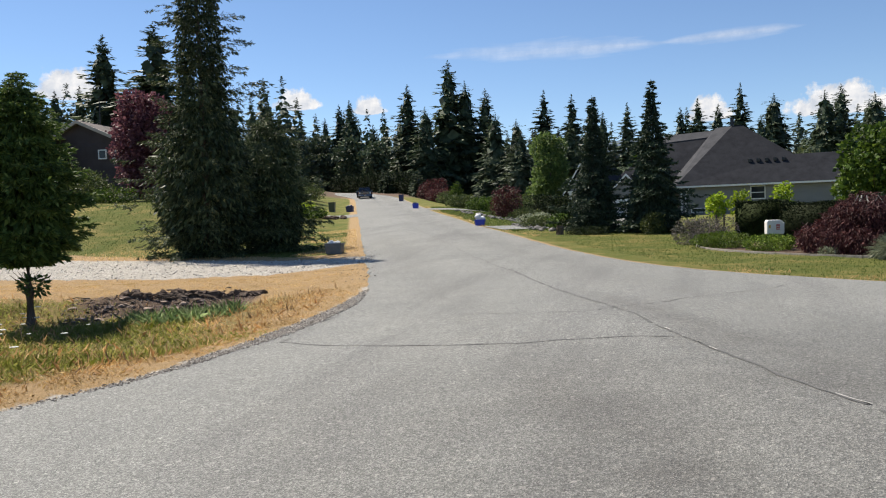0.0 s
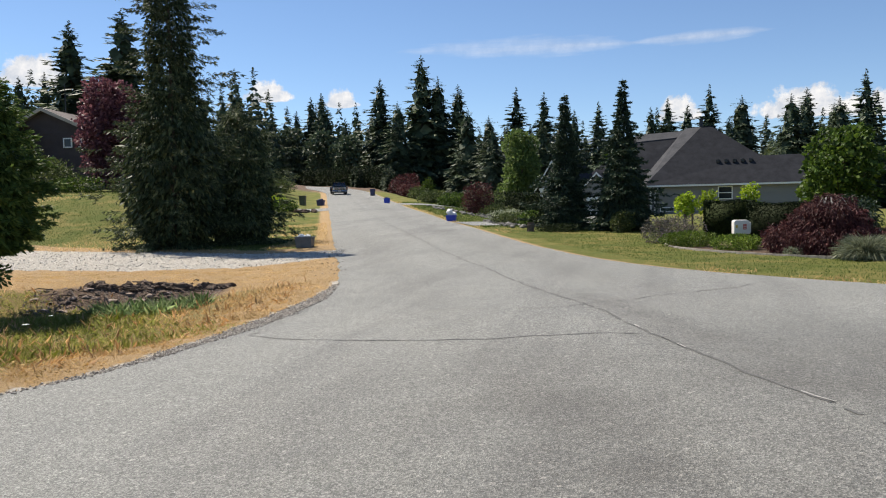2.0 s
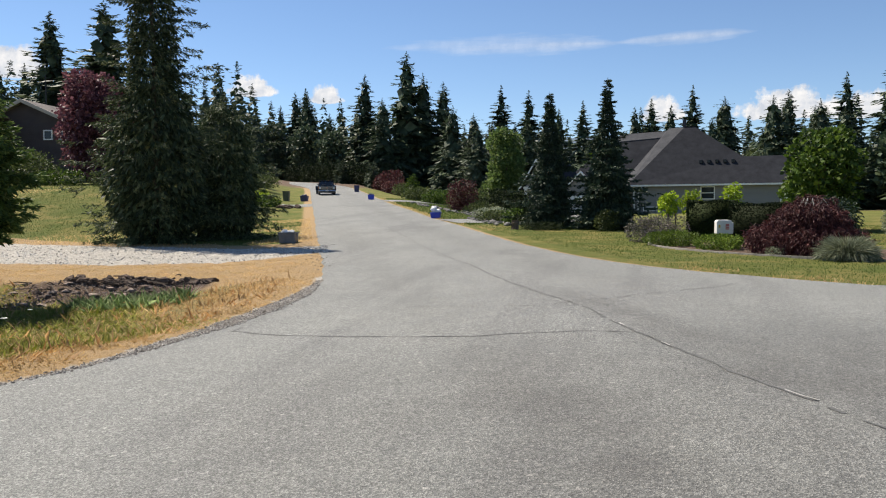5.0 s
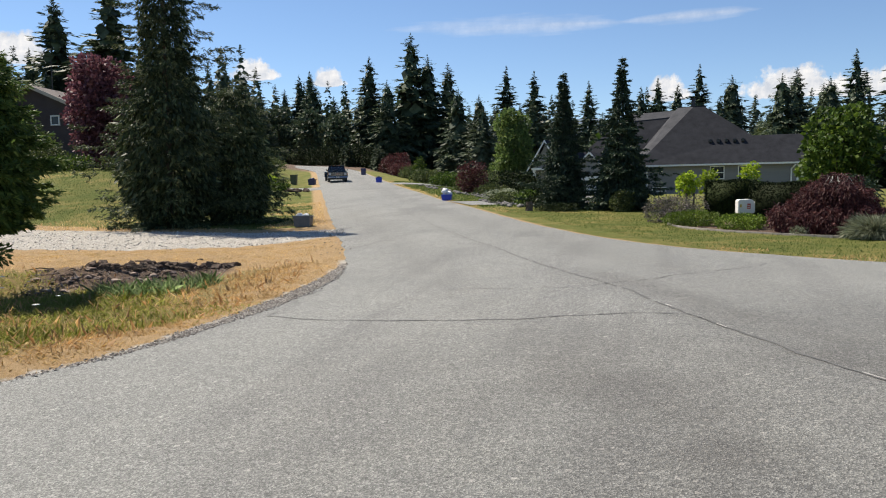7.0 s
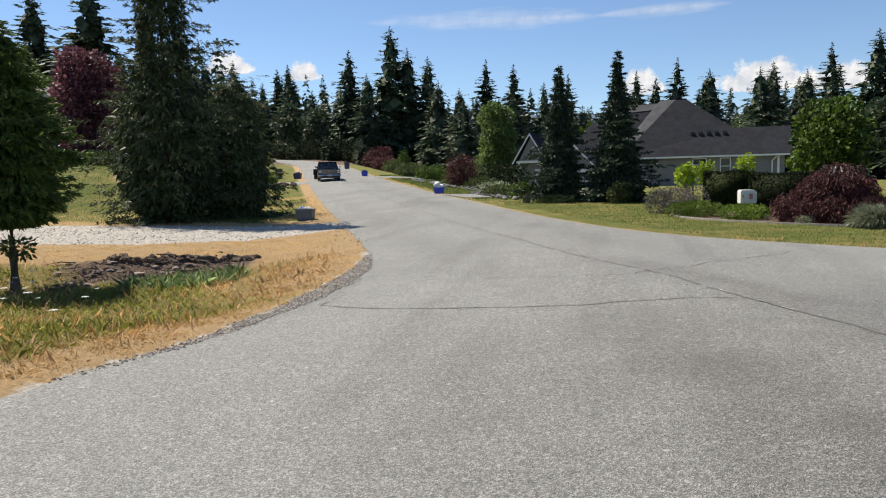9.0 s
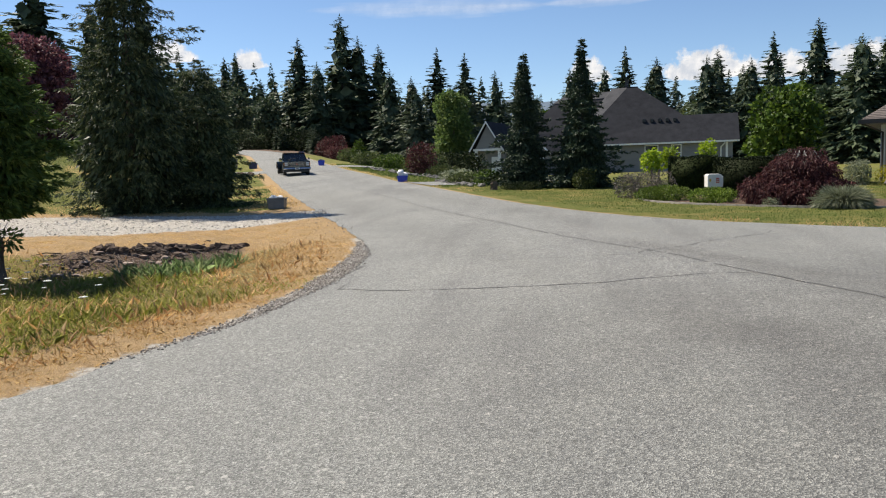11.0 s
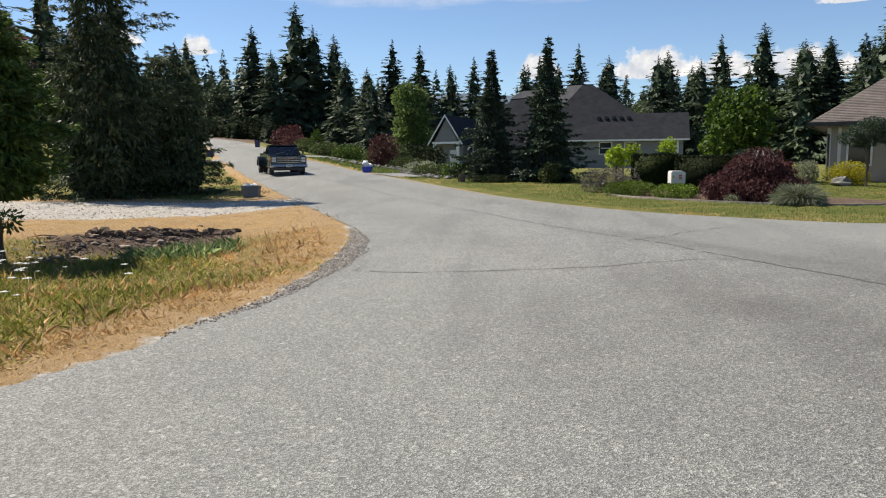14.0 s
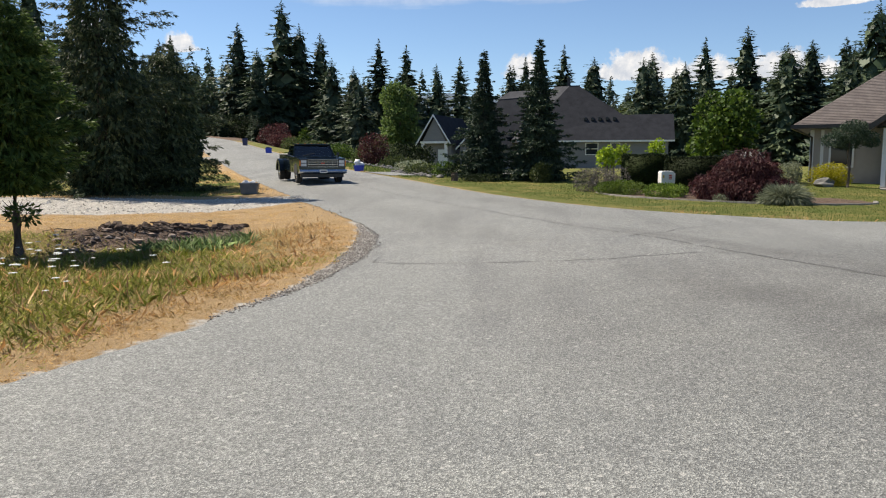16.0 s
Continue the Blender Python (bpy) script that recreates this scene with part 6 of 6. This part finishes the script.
def patchy(S, N, f=0.8, off=0.0):
    return np.array([noise.noise(Vector((a * f, b * f, off))) for a, b in zip(S, N)])


def verge(S, N):
    return (N < left_edge(S) - shoulder_width(S) * 0.9 - 0.02) & (S < drive_near(N) - 0.35)


# thickest where the road comes closest to it
u = rg.random(210000) ** 1.25
S, N = 2.2 + 18 * u, rg.uniform(-8.2, 2.9, len(u))
m = verge(S, N)
S, N = S[m], N[m]
edge, back = left_edge(S) - N, drive_near(N) - S
w, w2 = patchy(S, N, 0.5), patchy(S, N, 1.6, 5.0)
p_dry = 1.12 - 0.50 * (edge - 0.35) + 0.8 * w + 0.35 * w2 + 0.9 * smooth(8.2, 11.0, S) * smooth(-1.6, 0.6, N)
p_dry = np.clip(np.where(back < 6.3 + 0.8 * w, 1.0, p_dry), 0.10, 1)
f = S - 0.12 * N
scar = (f > 13.65 + 0.35 * w2) & (f < 14.75 + 0.3 * w) & (N > -3.1 + w2) & (N < 0.45)
live = ~scar | (rg.random(len(S)) < 0.06)
dry = rg.random(len(S)) < p_dry
rim = np.clip(0.45 + edge * 0.5, 0.45, 1.0)
far = np.clip(S / 9, 0.8, 1.8)
sel = dry & live
top = np.where(back < 6.3, 0.55, 1.0)
grass("dry_grass", S[sel], N[sel], 0.085 * rim[sel] * top[sel], 0.0015 * far[sel], "straw", "dry straw-coloured grass on the verge", 4, 1.7)
sel = ~dry & live
grass("tall_grass", S[sel], N[sel], 0.135 * rim[sel] * (1 + 0.5 * w[sel]), 0.0015 * far[sel], "green_blade", "tall green and yellowing grass in the ditch", 5, 1.15)
sel = live & (rg.random(len(S)) < 0.06) & (back > 6) & (edge > 0.7)
grass("seed_heads", S[sel] + 0.03, N[sel], 0.19 * rim[sel], 0.0011 * far[sel], "russet", "russet seed heads over the ditch grass", 6, 0.8)
S, N = scatter(6500, 9.9, 13.6, -2.6, 0.8, lambda a, b: verge(a, b) & (np.hypot((a - 12.1) * 1.1, (b + 0.75) * 1.2) < 1.3))
grass("rushes", S, N, 0.32, 0.0022, "rush", "clump of bluish green rushes in the ditch", 7, 1.0)
S, N = scatter(70000, 8, 34, 10.5, 30, lambda a, b: (b > right_edge(a) + 0.04) & (in_bed(a, b) < 0.3))
e2 = N - right_edge(S)
dryr = (e2 < 0.42 + 1.1 * patchy(S, N, 0.7)) & (rg.random(len(S)) < 0.8)
grass("dry_grass", S[dryr], N[dryr], 0.10, 0.006, "straw", "dry grass along the asphalt's edge", 8, 1.2)
grass("lawn_grass", S[~dryr], N[~dryr], 0.06, 0.005, "lawn_blade", "mown green lawn", 9, 0.5)
S, N = scatter(22000, 34, 78, 10.2, 17, lambda a, b: (b > right_edge(a) + 0.2) & (abs(a - 38.6) > 2.6) & (abs(a - 72.5) > 2.2))
fr = (N - right_edge(S) < 0.6 + 0.5 * patchy(S, N, 0.6)) & (rg.random(len(S)) < 0.8)
grass("dry_grass", S[fr], N[fr], 0.12, 0.012, "straw", "dry grass along the far roadside", 18, 0.7)
grass("lawn_grass", S[~fr], N[~fr], 0.12, 0.014, "lawn_blade", "rough green grass along the far roadside", 19, 0.6)
S, N = scatter(45000, 26, 46, -24, 2.8, lambda a, b: (a > drive_far(b) + 0.3) & (b < left_edge(a) - 0.2))
dl = (left_edge(S) - N < 0.75) | (S - drive_far(N) < 0.9) | (patchy(S, N, 0.25, 3.0) > 0.10)
grass("dry_grass", S[dl], N[dl], 0.09, 0.010, "straw", "dry patches of the sloping lawn", 10, 0.6)
grass("lawn_grass", S[~dl], N[~dl], 0.08, 0.010, "lawn_blade", "sloping lawn, green in places", 11, 0.5)


def daisies():
    """Flat white flower heads on thin stalks in the long grass."""
    rng = random.Random(12)
    for i in range(100):
        s, n = rng.gauss(7.2, 2.3), rng.gauss(-3.7, 1.0)
        if n > float(left_edge(s)) - 1.2:
            continue
        h = rng.uniform(0.28, 0.5)
        ob = thing("white_wildflower", Matrix.Translation(spot(s, n)), "white umbel wildflower in the long grass", "flower", "wildflowers on the verge")
        part("stalk", Shape().tube([(0, 0, -0.03), (0.01, 0, h * 0.5), (0.0, 0.01, h)], [0.003, 0.003, 0.002], 4), "green_blade", ob)
        r = rng.uniform(0.025, 0.05)
        sh = Shape()
        for j in range(9):
            a = j * 2.4
            q = r * math.sqrt(j / 9)
            sh.lump((q * math.cos(a), 0.01 + q * math.sin(a), h + 0.004), (r * 0.3, r * 0.3, r * 0.16), 0.2, j, 1)
        part("flower_head", sh, "white_petal", ob)


daisies()


def earth_bank():
    """The eroded bank of roots, clods and broken rock above the ditch."""
    rng = random.Random(15)
    ob = thing("earth_bank", Matrix.Identity(4), "eroded bank of dark earth, roots and broken rock", "earth bank")
    for i in range(70):
        n = rng.uniform(-2.4, 0.4)
        s = 14.55 + 0.12 * n + rng.gauss(0, 0.10)
        r = rng.uniform(0.04, 0.11)
        part("clod", Shape().lump(spot(s, n, r * 0.15), (r * rng.uniform(0.9, 1.8), r, r * rng.uniform(0.6, 1.0)), 1.1, 200 + i), "dark_earth", ob)
    for i in range(55):
        n = rng.uniform(-3.4, -0.6)
        s = 14.0 + 0.12 * n + rng.gauss(0, 0.33)
        r = rng.uniform(0.025, 0.075)
        part("rubble_stone", Shape().lump(spot(s, n, r * 0.2), (r * rng.uniform(1.0, 2.2), r * rng.uniform(0.8, 1.4), r * 0.55), 0.9, 400 + i, 1), "rubble" if rng.random() < 0.72 else "dark_earth", ob)
    for i in range(46):
        n = rng.uniform(-3.4, 0.2)
        s = 14.3 + 0.12 * n + rng.gauss(0, 0.18)
        p = spot(s, n, rng.uniform(0.03, 0.14))
        q = p + Vector((rng.uniform(-0.55, 0.55), rng.uniform(-0.3, 0.1), rng.uniform(-0.16, 0.02)))
        mid = (p + q) / 2 + Vector((0, 0, rng.uniform(-0.02, 0.07)))
        part("root", Shape().tube([p, mid, q], [rng.uniform(0.008, 0.022), 0.012, 0.004], 6), "stake" if i % 2 else "dark_earth", ob)
    S, N = rg.uniform(13.5, 14.7, 2600), rg.uniform(-3.5, 0.3, 2600)
    pebbles("bank_rubble", S + 0.12 * N, N, 0.017, "rubble", "rubble spilling down the bank", 9)


earth_bank()

# ---- sky and distance ----
def cloud_material(name, wispy):
    m, nt, b = nodes_of(name)
    tc = nt.nodes.new("ShaderNodeTexCoord")
    sep = nt.nodes.new("ShaderNodeSeparateXYZ")
    nt.links.new(tc.outputs["UV"], sep.inputs[0])

    def math_node(op, a, b2=None):
        n = nt.nodes.new("ShaderNodeMath")
        n.operation = op
        for i, v in enumerate((a, b2)):
            if v is None:
                continue
            if isinstance(v, (int, float)):
                n.inputs[i].default_value = v
            else:
                nt.links.new(v, n.inputs[i])
        return n.outputs[0]

    u = math_node("ABSOLUTE", math_node("MULTIPLY_ADD", sep.outputs[0], 2.0))
    for n in nt.nodes:
        if n.type == "MATH" and n.operation == "MULTIPLY_ADD":
            n.inputs[2].default_value = -1.0
    up = sep.outputs[1]
    ns = noise_fac(nt, 0.011 if not wispy else 0.004, 7, 0.62, stretch=(1, 1, 1) if not wispy else (0.5, 1, 4.5))
    if wispy:
        v = math_node("ABSOLUTE", math_node("SUBTRACT", up, 0.5))
        shape = math_node("SUBTRACT", 0.62, math_node("ADD", math_node("MULTIPLY", math_node("POWER", u, 2.0), 0.42), math_node("MULTIPLY", v, 1.3)))
        lo, hi, most = 0.74, 1.25, 0.5
    else:
        dome = math_node("ADD", math_node("MULTIPLY", math_node("POWER", u, 2.0), 0.62), math_node("MULTIPLY", up, 0.62))
        foot = math_node("MULTIPLY", math_node("POWER", math_node("SUBTRACT", 1.0, up), 9.0), 0.5)
        shape = math_node("SUBTRACT", 0.72, math_node("ADD", dome, foot))
        lo, hi, most = 0.68, 0.80, 0.97
    mr = nt.nodes.new("ShaderNodeMapRange")
    nt.links.new(math_node("ADD", shape, ns), mr.inputs["Value"])
    mr.inputs["From Min"].default_value, mr.inputs["From Max"].default_value, mr.inputs["To Max"].default_value = lo, hi, most
    # emission replaces sunlight on the cloud; noise paints its bright and shaded parts
    em, tr, ms = nt.nodes.new("ShaderNodeEmission"), nt.nodes.new("ShaderNodeBsdfTransparent"), nt.nodes.new("ShaderNodeMixShader")
    shade = ramp(nt, noise_fac(nt, 0.014, 5, 0.6), [(0.38, (0.60, 0.66, 0.76)), (0.62, (0.95, 0.96, 0.98))])
    nt.links.new(shade, em.inputs["Color"])
    em.inputs["Strength"].default_value = 0.7
    nt.links.new(mr.outputs["Result"], ms.inputs[0])
    nt.links.new(tr.outputs[0], ms.inputs[1])
    nt.links.new(em.outputs[0], ms.inputs[2])
    nt.links.new(ms.outputs[0], nt.nodes["Material Output"].inputs["Surface"])
    return m


MAT["cumulus"], MAT["cirrus"] = cloud_material("white heaped cloud", False), cloud_material("thin streaked cloud", True)


def cloud(name, x, y, z, w, h, material, label, tilt=0.0):
    """A far self-glowing sheet of cloud that faces the valley; z is its foot."""
    v = [(-w / 2, 0, 0), (w / 2, 0, 0), (w / 2, 0, h), (-w / 2, 0, h)]
    me = bpy.data.meshes.new(name)
    me.from_pydata(v, [], [(0, 1, 2, 3)])
    uv = me.uv_layers.new(name="UVMap")
    for i, c in enumerate(((0, 0), (1, 0), (1, 1), (0, 1))):
        uv.data[i].uv = c
    me.materials.append(MAT[material])
    ob = new(name, me)
    ob.matrix_world = Matrix.Translation((x, y, z)) @ Matrix.Rotation(math.atan2(-x, y), 4, "Z") @ Matrix.Rotation(tilt, 4, "Y")
    return tagged(ob, label, "cloud", kind="structure")

for x, y, z, w, h in ((-1212, 2706, 395, 190, 90), (-1460, 2575, 415, 260, 100), (-2084, 2091, 440, 330, 140), (40, 2974, 310, 240, 120), (470, 2938, 300, 480, 140), (950, 2815, 280, 520, 130), (720, 2890, 290, 380, 110), (1090, 2740, 520, 320, 70)):
    cloud("cloud", x, y, z, w, h, "cumulus", "white fair-weather cloud low over the trees")
cloud("cloud", -520, 2890, 540, 1000, 150, "cirrus", "long thin white streak of high cloud", 0.0)
cloud("cloud", 114, 2936, 560, 520, 110, "cirrus", "long thin white streak of high cloud", -0.01)


def hills():
    sh = Shape()
    k = 60
    rows = []
    for j, (d, f) in enumerate(((2900, 0.0), (3400, 0.75), (3700, 1.0), (4200, 0.3))):
        row = []
        for i in range(k):
            a = -0.25 + 1.1 * i / (k - 1)
            top = 255 + 75 * math.sin(i * 0.17 + 0.4) + 40 * noise.noise(Vector((i * 0.35, j, 0)))
            row.append((d * math.sin(a), d * math.cos(a), f * top))
        rows.append(row)
    vs = [p for r in rows for p in r]
    sh.add(vs, [(j * k + i, j * k + i + 1, (j + 1) * k + i + 1, (j + 1) * k + i) for j in range(3) for i in range(k - 1)])
    tagged(new("backdrop", sh.mesh("backdrop", MAT["hill"])), "wooded hills far beyond the valley, painted blue for haze", "hills", kind="structure")


hills()


# ---- the pickup ----
def build_truck():
    ob = thing("pickup_truck", Matrix.Identity(4), "old dark green-black pickup truck with chrome grille and wide rear wheels", "pickup truck")
    # body: x forward, y to its left
    hood = Shape().prism([(0.95, 0.42), (2.62, 0.42), (2.66, 0.62), (2.64, 1.02), (2.55, 1.08), (0.95, 1.14)], "y", -0.98, 0.98)
    part("front_body", hood, "truck_paint", ob, bevel=0.03)
    part("bonnet_ridge", Shape().box(1.0, -0.62, 1.085, 2.5, 0.62, 1.125, Matrix.Rotation(0.0, 4, "Y")), "truck_paint", ob, bevel=0.02)
    part("cab_body", Shape().box(-0.62, -0.98, 0.42, 0.948, 0.98, 1.13), "truck_paint", ob, bevel=0.03)
    bed = Shape().box(-2.75, -0.98, 0.5, -0.66, -0.9, 1.15).box(-2.75, 0.9, 0.5, -0.66, 0.98, 1.15).box(-2.75, -0.9, 0.5, -2.68, 0.9, 1.15).box(-0.73, -0.9, 0.5, -0.66, 0.9, 1.15).box(-2.68, -0.9, 0.55, -0.73, 0.9, 0.62)
    part("bed", bed, "truck_paint", ob)
    roof = Shape()
    lo, hi, zl, zh = (-0.58, 0.92), (-0.48, 0.42), 1.131, 1.60
    for x0, x1, x2, x3 in ((0.86, 0.93, 0.42, 0.36),):
        for sy in (-1, 1):
            y0, y1 = sy * 0.93, sy * 0.80
            roof.add([(0.86, y0, zl), (0.93, y0, zl), (0.93, y0 - sy * 0.06, zl), (0.86, y0 - sy * 0.06, zl), (0.36, y1, zh), (0.43, y1, zh), (0.43, y1 - sy * 0.06, zh), (0.36, y1 - sy * 0.06, zh)], [(3, 2, 1, 0), (4, 5, 6, 7), (0, 1, 5, 4), (1, 2, 6, 5), (2, 3, 7, 6), (3, 0, 4, 7)])
            roof.add([(-0.60, y0, zl), (-0.48, y0, zl), (-0.48, y0 - sy * 0.06, zl), (-0.60, y0 - sy * 0.06, zl), (-0.54, y1, zh), (-0.44, y1, zh), (-0.44, y1 - sy * 0.06, zh), (-0.54, y1 - sy * 0.06, zh)], [(3, 2, 1, 0), (4, 5, 6, 7), (0, 1, 5, 4), (1, 2, 6, 5), (2, 3, 7, 6), (3, 0, 4, 7)])
    part("pillars", roof, "truck_paint", ob)
    part("roof", Shape().box(-0.56, -0.82, 1.585, 0.44, 0.82, 1.665), "truck_paint", ob, bevel=0.03)
    part("windscreen", Shape().add([(0.90, -0.86, 1.14), (0.90, 0.86, 1.14), (0.405, 0.74, 1.59), (0.405, -0.74, 1.59), (0.88, -0.86, 1.14), (0.88, 0.86, 1.14), (0.385, 0.74, 1.59), (0.385, -0.74, 1.59)], [(0, 1, 2, 3), (7, 6, 5, 4), (0, 4, 5, 1), (1, 5, 6, 2), (2, 6, 7, 3), (3, 7, 4, 0)]), "auto_glass", ob, "clear reflecting windscreen")
    part("rear_window", Shape().add([(-0.57, -0.84, 1.14), (-0.57, 0.84, 1.14), (-0.5, 0.74, 1.59), (-0.5, -0.74, 1.59)], [(0, 1, 2, 3)]), "auto_glass", ob)
    for sy in (-1, 1):
        part("side_window", Shape().add([(-0.47, sy * 0.905, 1.14), (0.85, sy * 0.905, 1.14), (0.36, sy * 0.785, 1.59), (-0.43, sy * 0.785, 1.59)], [(0, 1, 2, 3)]), "auto_glass", ob)
        door = part("door", Shape().box(-0.5, sy * 0.982 - 0.006, 0.5, 0.85, sy * 0.982 + 0.012, 1.12), "truck_paint", ob, bevel=0.004)
        part("door_handle", Shape().box(-0.4, sy * 1.0 - 0.008, 0.96, -0.24, sy * 1.0 + 0.018, 1.0), "chrome", door)
        part("side_trim", Shape().box(-2.6, sy * 0.99 - 0.006, 0.66, -2.25, sy * 0.99 + 0.008, 0.70).box(0.86, sy * 0.99 - 0.006, 0.66, 1.3, sy * 0.99 + 0.008, 0.70), "chrome", ob)
        mir = part("mirror", Shape().box(0.72, sy * 1.09 - 0.055, 1.16, 0.76, sy * 1.09 + 0.055, 1.30), "dark_metal", ob, bevel=0.01)
        part("mirror_arm", Shape().tube([(0.75, sy * 0.97, 1.12), (0.75, sy * 1.08, 1.18)], [0.012, 0.012], 6), "chrome", mir)
        # flared rear wheel housing
        fl = Shape()
        arc = [(-1.62 + 0.62 * math.cos(a), 0.36 + 0.62 * math.sin(a)) for a in np.linspace(0.12, math.pi - 0.12, 12)]
        inn = [(-1.62 + 0.46 * math.cos(a), 0.36 + 0.46 * math.sin(a)) for a in np.linspace(0.12, math.pi - 0.12, 12)]
        fl.prism(arc + inn[::-1], "y", min(sy * 0.985, sy * 1.24), max(sy * 0.985, sy * 1.24))
        part("rear_fender", fl, "truck_paint", ob, bevel=0.015)
        # no opening is cut; a flat black half-disc stands in for its shade
        part("arch", Shape().prism([(1.75 + 0.44 * math.cos(a), 0.4 + 0.44 * math.sin(a)) for a in np.linspace(0.02, math.pi - 0.02, 14)], "y", min(sy * 0.976, sy * 0.99), max(sy * 0.976, sy * 0.99)), "rubber", ob, "black half-disc painted as the shaded front wheel opening")
    # front end
    gr = part("grille", Shape().box(2.63, -0.62, 0.72, 2.675, 0.62, 1.02), "grille", ob)
    for z in (0.72, 0.82, 0.92, 1.01):
        part("grille_bar", Shape().box(2.66, -0.64, z - 0.007, 2.70, 0.64, z + 0.007), "chrome", gr)
    for y in np.linspace(-0.62, 0.62, 7):
        part("grille_bar", Shape().box(2.662, y - 0.004, 0.733, 2.695, y + 0.004, 0.998), "chrome", gr)
    part("badge", Shape().box(2.70, -0.08, 0.85, 2.71, 0.08, 0.89), "red_paint", gr, "small red badge")
    for sy in (-1, 1):
        bez = part("headlight_bezel", Shape().box(2.63, min(sy * 0.65, sy * 0.95), 0.70, 2.685, max(sy * 0.65, sy * 0.95), 1.03), "grille", ob, "dark headlamp surround", bevel=0.01)
        for z in (0.80, 0.94):
            part("headlight", Shape().box(2.686, sy * 0.80 - 0.11, z - 0.055, 2.70, sy * 0.80 + 0.11, z + 0.055), "lens", bez)
        part("turn_signal", Shape().box(2.60, sy * 0.955 - 0.012, 0.76, 2.695, sy * 0.955 + 0.028, 0.98), "amber", ob)
    part("bumper", Shape().prism([(2.64, 0.44), (2.78, 0.46), (2.82, 0.53), (2.78, 0.61), (2.64, 0.62)], "y", -1.0, 1.0), "chrome", ob, "chrome front bumper", bevel=0.012)
    part("plate", Shape().box(2.82, -0.16, 0.47, 2.832, 0.16, 0.61), "white_plastic", ob, "number plate with plain bars")
    part("plate_bar", Shape().box(2.832, -0.12, 0.515, 2.836, 0.12, 0.565), "tote_navy", ob)
    part("chin", Shape().box(2.3, -0.9, 0.28, 2.6, 0.9, 0.43), "grille", ob)
    for y in np.linspace(-0.6, 0.6, 5):
        part("roof_lamp", Shape().box(0.30, y - 0.03, 1.666, 0.37, y + 0.03, 1.69), "amber", ob, bevel=0.008)
    part("seat", Shape().box(-0.4, -0.75, 0.85, -0.2, 0.75, 1.24), "seat", ob, bevel=0.05)
    part("wiper", Shape().tube([(0.90, -0.5, 1.15), (0.80, 0.05, 1.27)], [0.01, 0.008], 5), "grille", ob)
    part("tailgate", Shape().box(-2.79, -0.88, 0.55, -2.755, 0.88, 1.13), "truck_paint", ob)
    # wheels
    wheels = []
    for x, ys in ((1.75, (0.86,)), (-1.62, (1.06, 0.80))):
        for sy in (-1, 1):
            for y in ys:
                hub = new("wheel")
                hub.parent = ob
                ty = Shape()
                prof = [(-0.11, 0.22), (-0.12, 0.33), (-0.095, 0.36), (0.095, 0.36), (0.12, 0.33), (0.11, 0.22)]
                n = 24
                vs = [(r * math.cos(a), w, r * math.sin(a)) for a in (2 * math.pi * j / n for j in range(n)) for w, r in prof]
                ty.add(vs, [(j * 6 + q, ((j + 1) % n) * 6 + q, ((j + 1) % n) * 6 + (q + 1) % 6, j * 6 + (q + 1) % 6) for j in range(n) for q in range(6)])
                part("tyre", ty, "rubber", hub)
                rim = Shape().tube([(0, -0.085, 0), (0, 0.085, 0)], [0.215, 0.215], 20)
                rim.tube([(0, sy * 0.07, 0), (0, sy * 0.13, 0)], [0.075, 0.055], 12)
                for j in range(8):
                    a = j * math.pi / 4
                    rim.tube([(0.14 * math.cos(a), sy * 0.08, 0.14 * math.sin(a)), (0.14 * math.cos(a), sy * 0.10, 0.14 * math.sin(a))], [0.02, 0.018], 6)
                part("rim", rim, "chrome", hub)
                wheels.append((hub, x, sy * y))
    return ob, wheels


truck, truck_wheels = build_truck()
DRIVE = [(0, 111.5), (1.5, 104.2), (3.2, 95.8), (5.5, 84.0), (7.3, 74.5), (9.0, 65.4), (10.3, 58.8), (11.5, 52.6), (13.0, 44.7), (14.5, 36.6), (16.0, 28.3)]
LANE = 5.12


def motions():
    """The truck comes down the road towards the camera; its wheels roll."""
    def along(t):
        ts, ss = [d[0] for d in DRIVE], [d[1] for d in DRIVE]
        return float(np.interp(t, ts, ss))
    heading = math.degrees(math.atan2(-UY, -UX))

    def nose(t):
        s = along(t)
        n = LANE - 0.006 * max(s - 105, 0) ** 2
        return s, n
    rows = []
    for t in np.arange(0, 16.01, 0.5):
        s, n = nose(t)
        # the nose leads, the truck's middle follows 2.7 m up the road
        x, y = to_xy(s + 2.7, n)
        za, zb = float(road_z(s + 0.95, n)), float(road_z(s + 4.3, n))
        pitch = math.degrees(math.atan2(zb - za, 3.37))
        mid = float(za + (zb - za) * 0.52)
        rows.append((t, Matrix.Translation((x, y, mid + 0.014)) @ Matrix.Rotation(radians(heading), 4, "Z") @ Matrix.Rotation(radians(pitch), 4, "Y")))
    walk(truck, rows)
    for hub, x, y in truck_wheels:
        spin = []
        for k in range(0, 481, 2):
            t = k / 30
            spin.append((t, Matrix.Translation((x, y, 0.36)) @ Matrix.Rotation((along(0) - along(t)) / 0.36, 4, "Y")))
        walk(hub, spin)


motions()
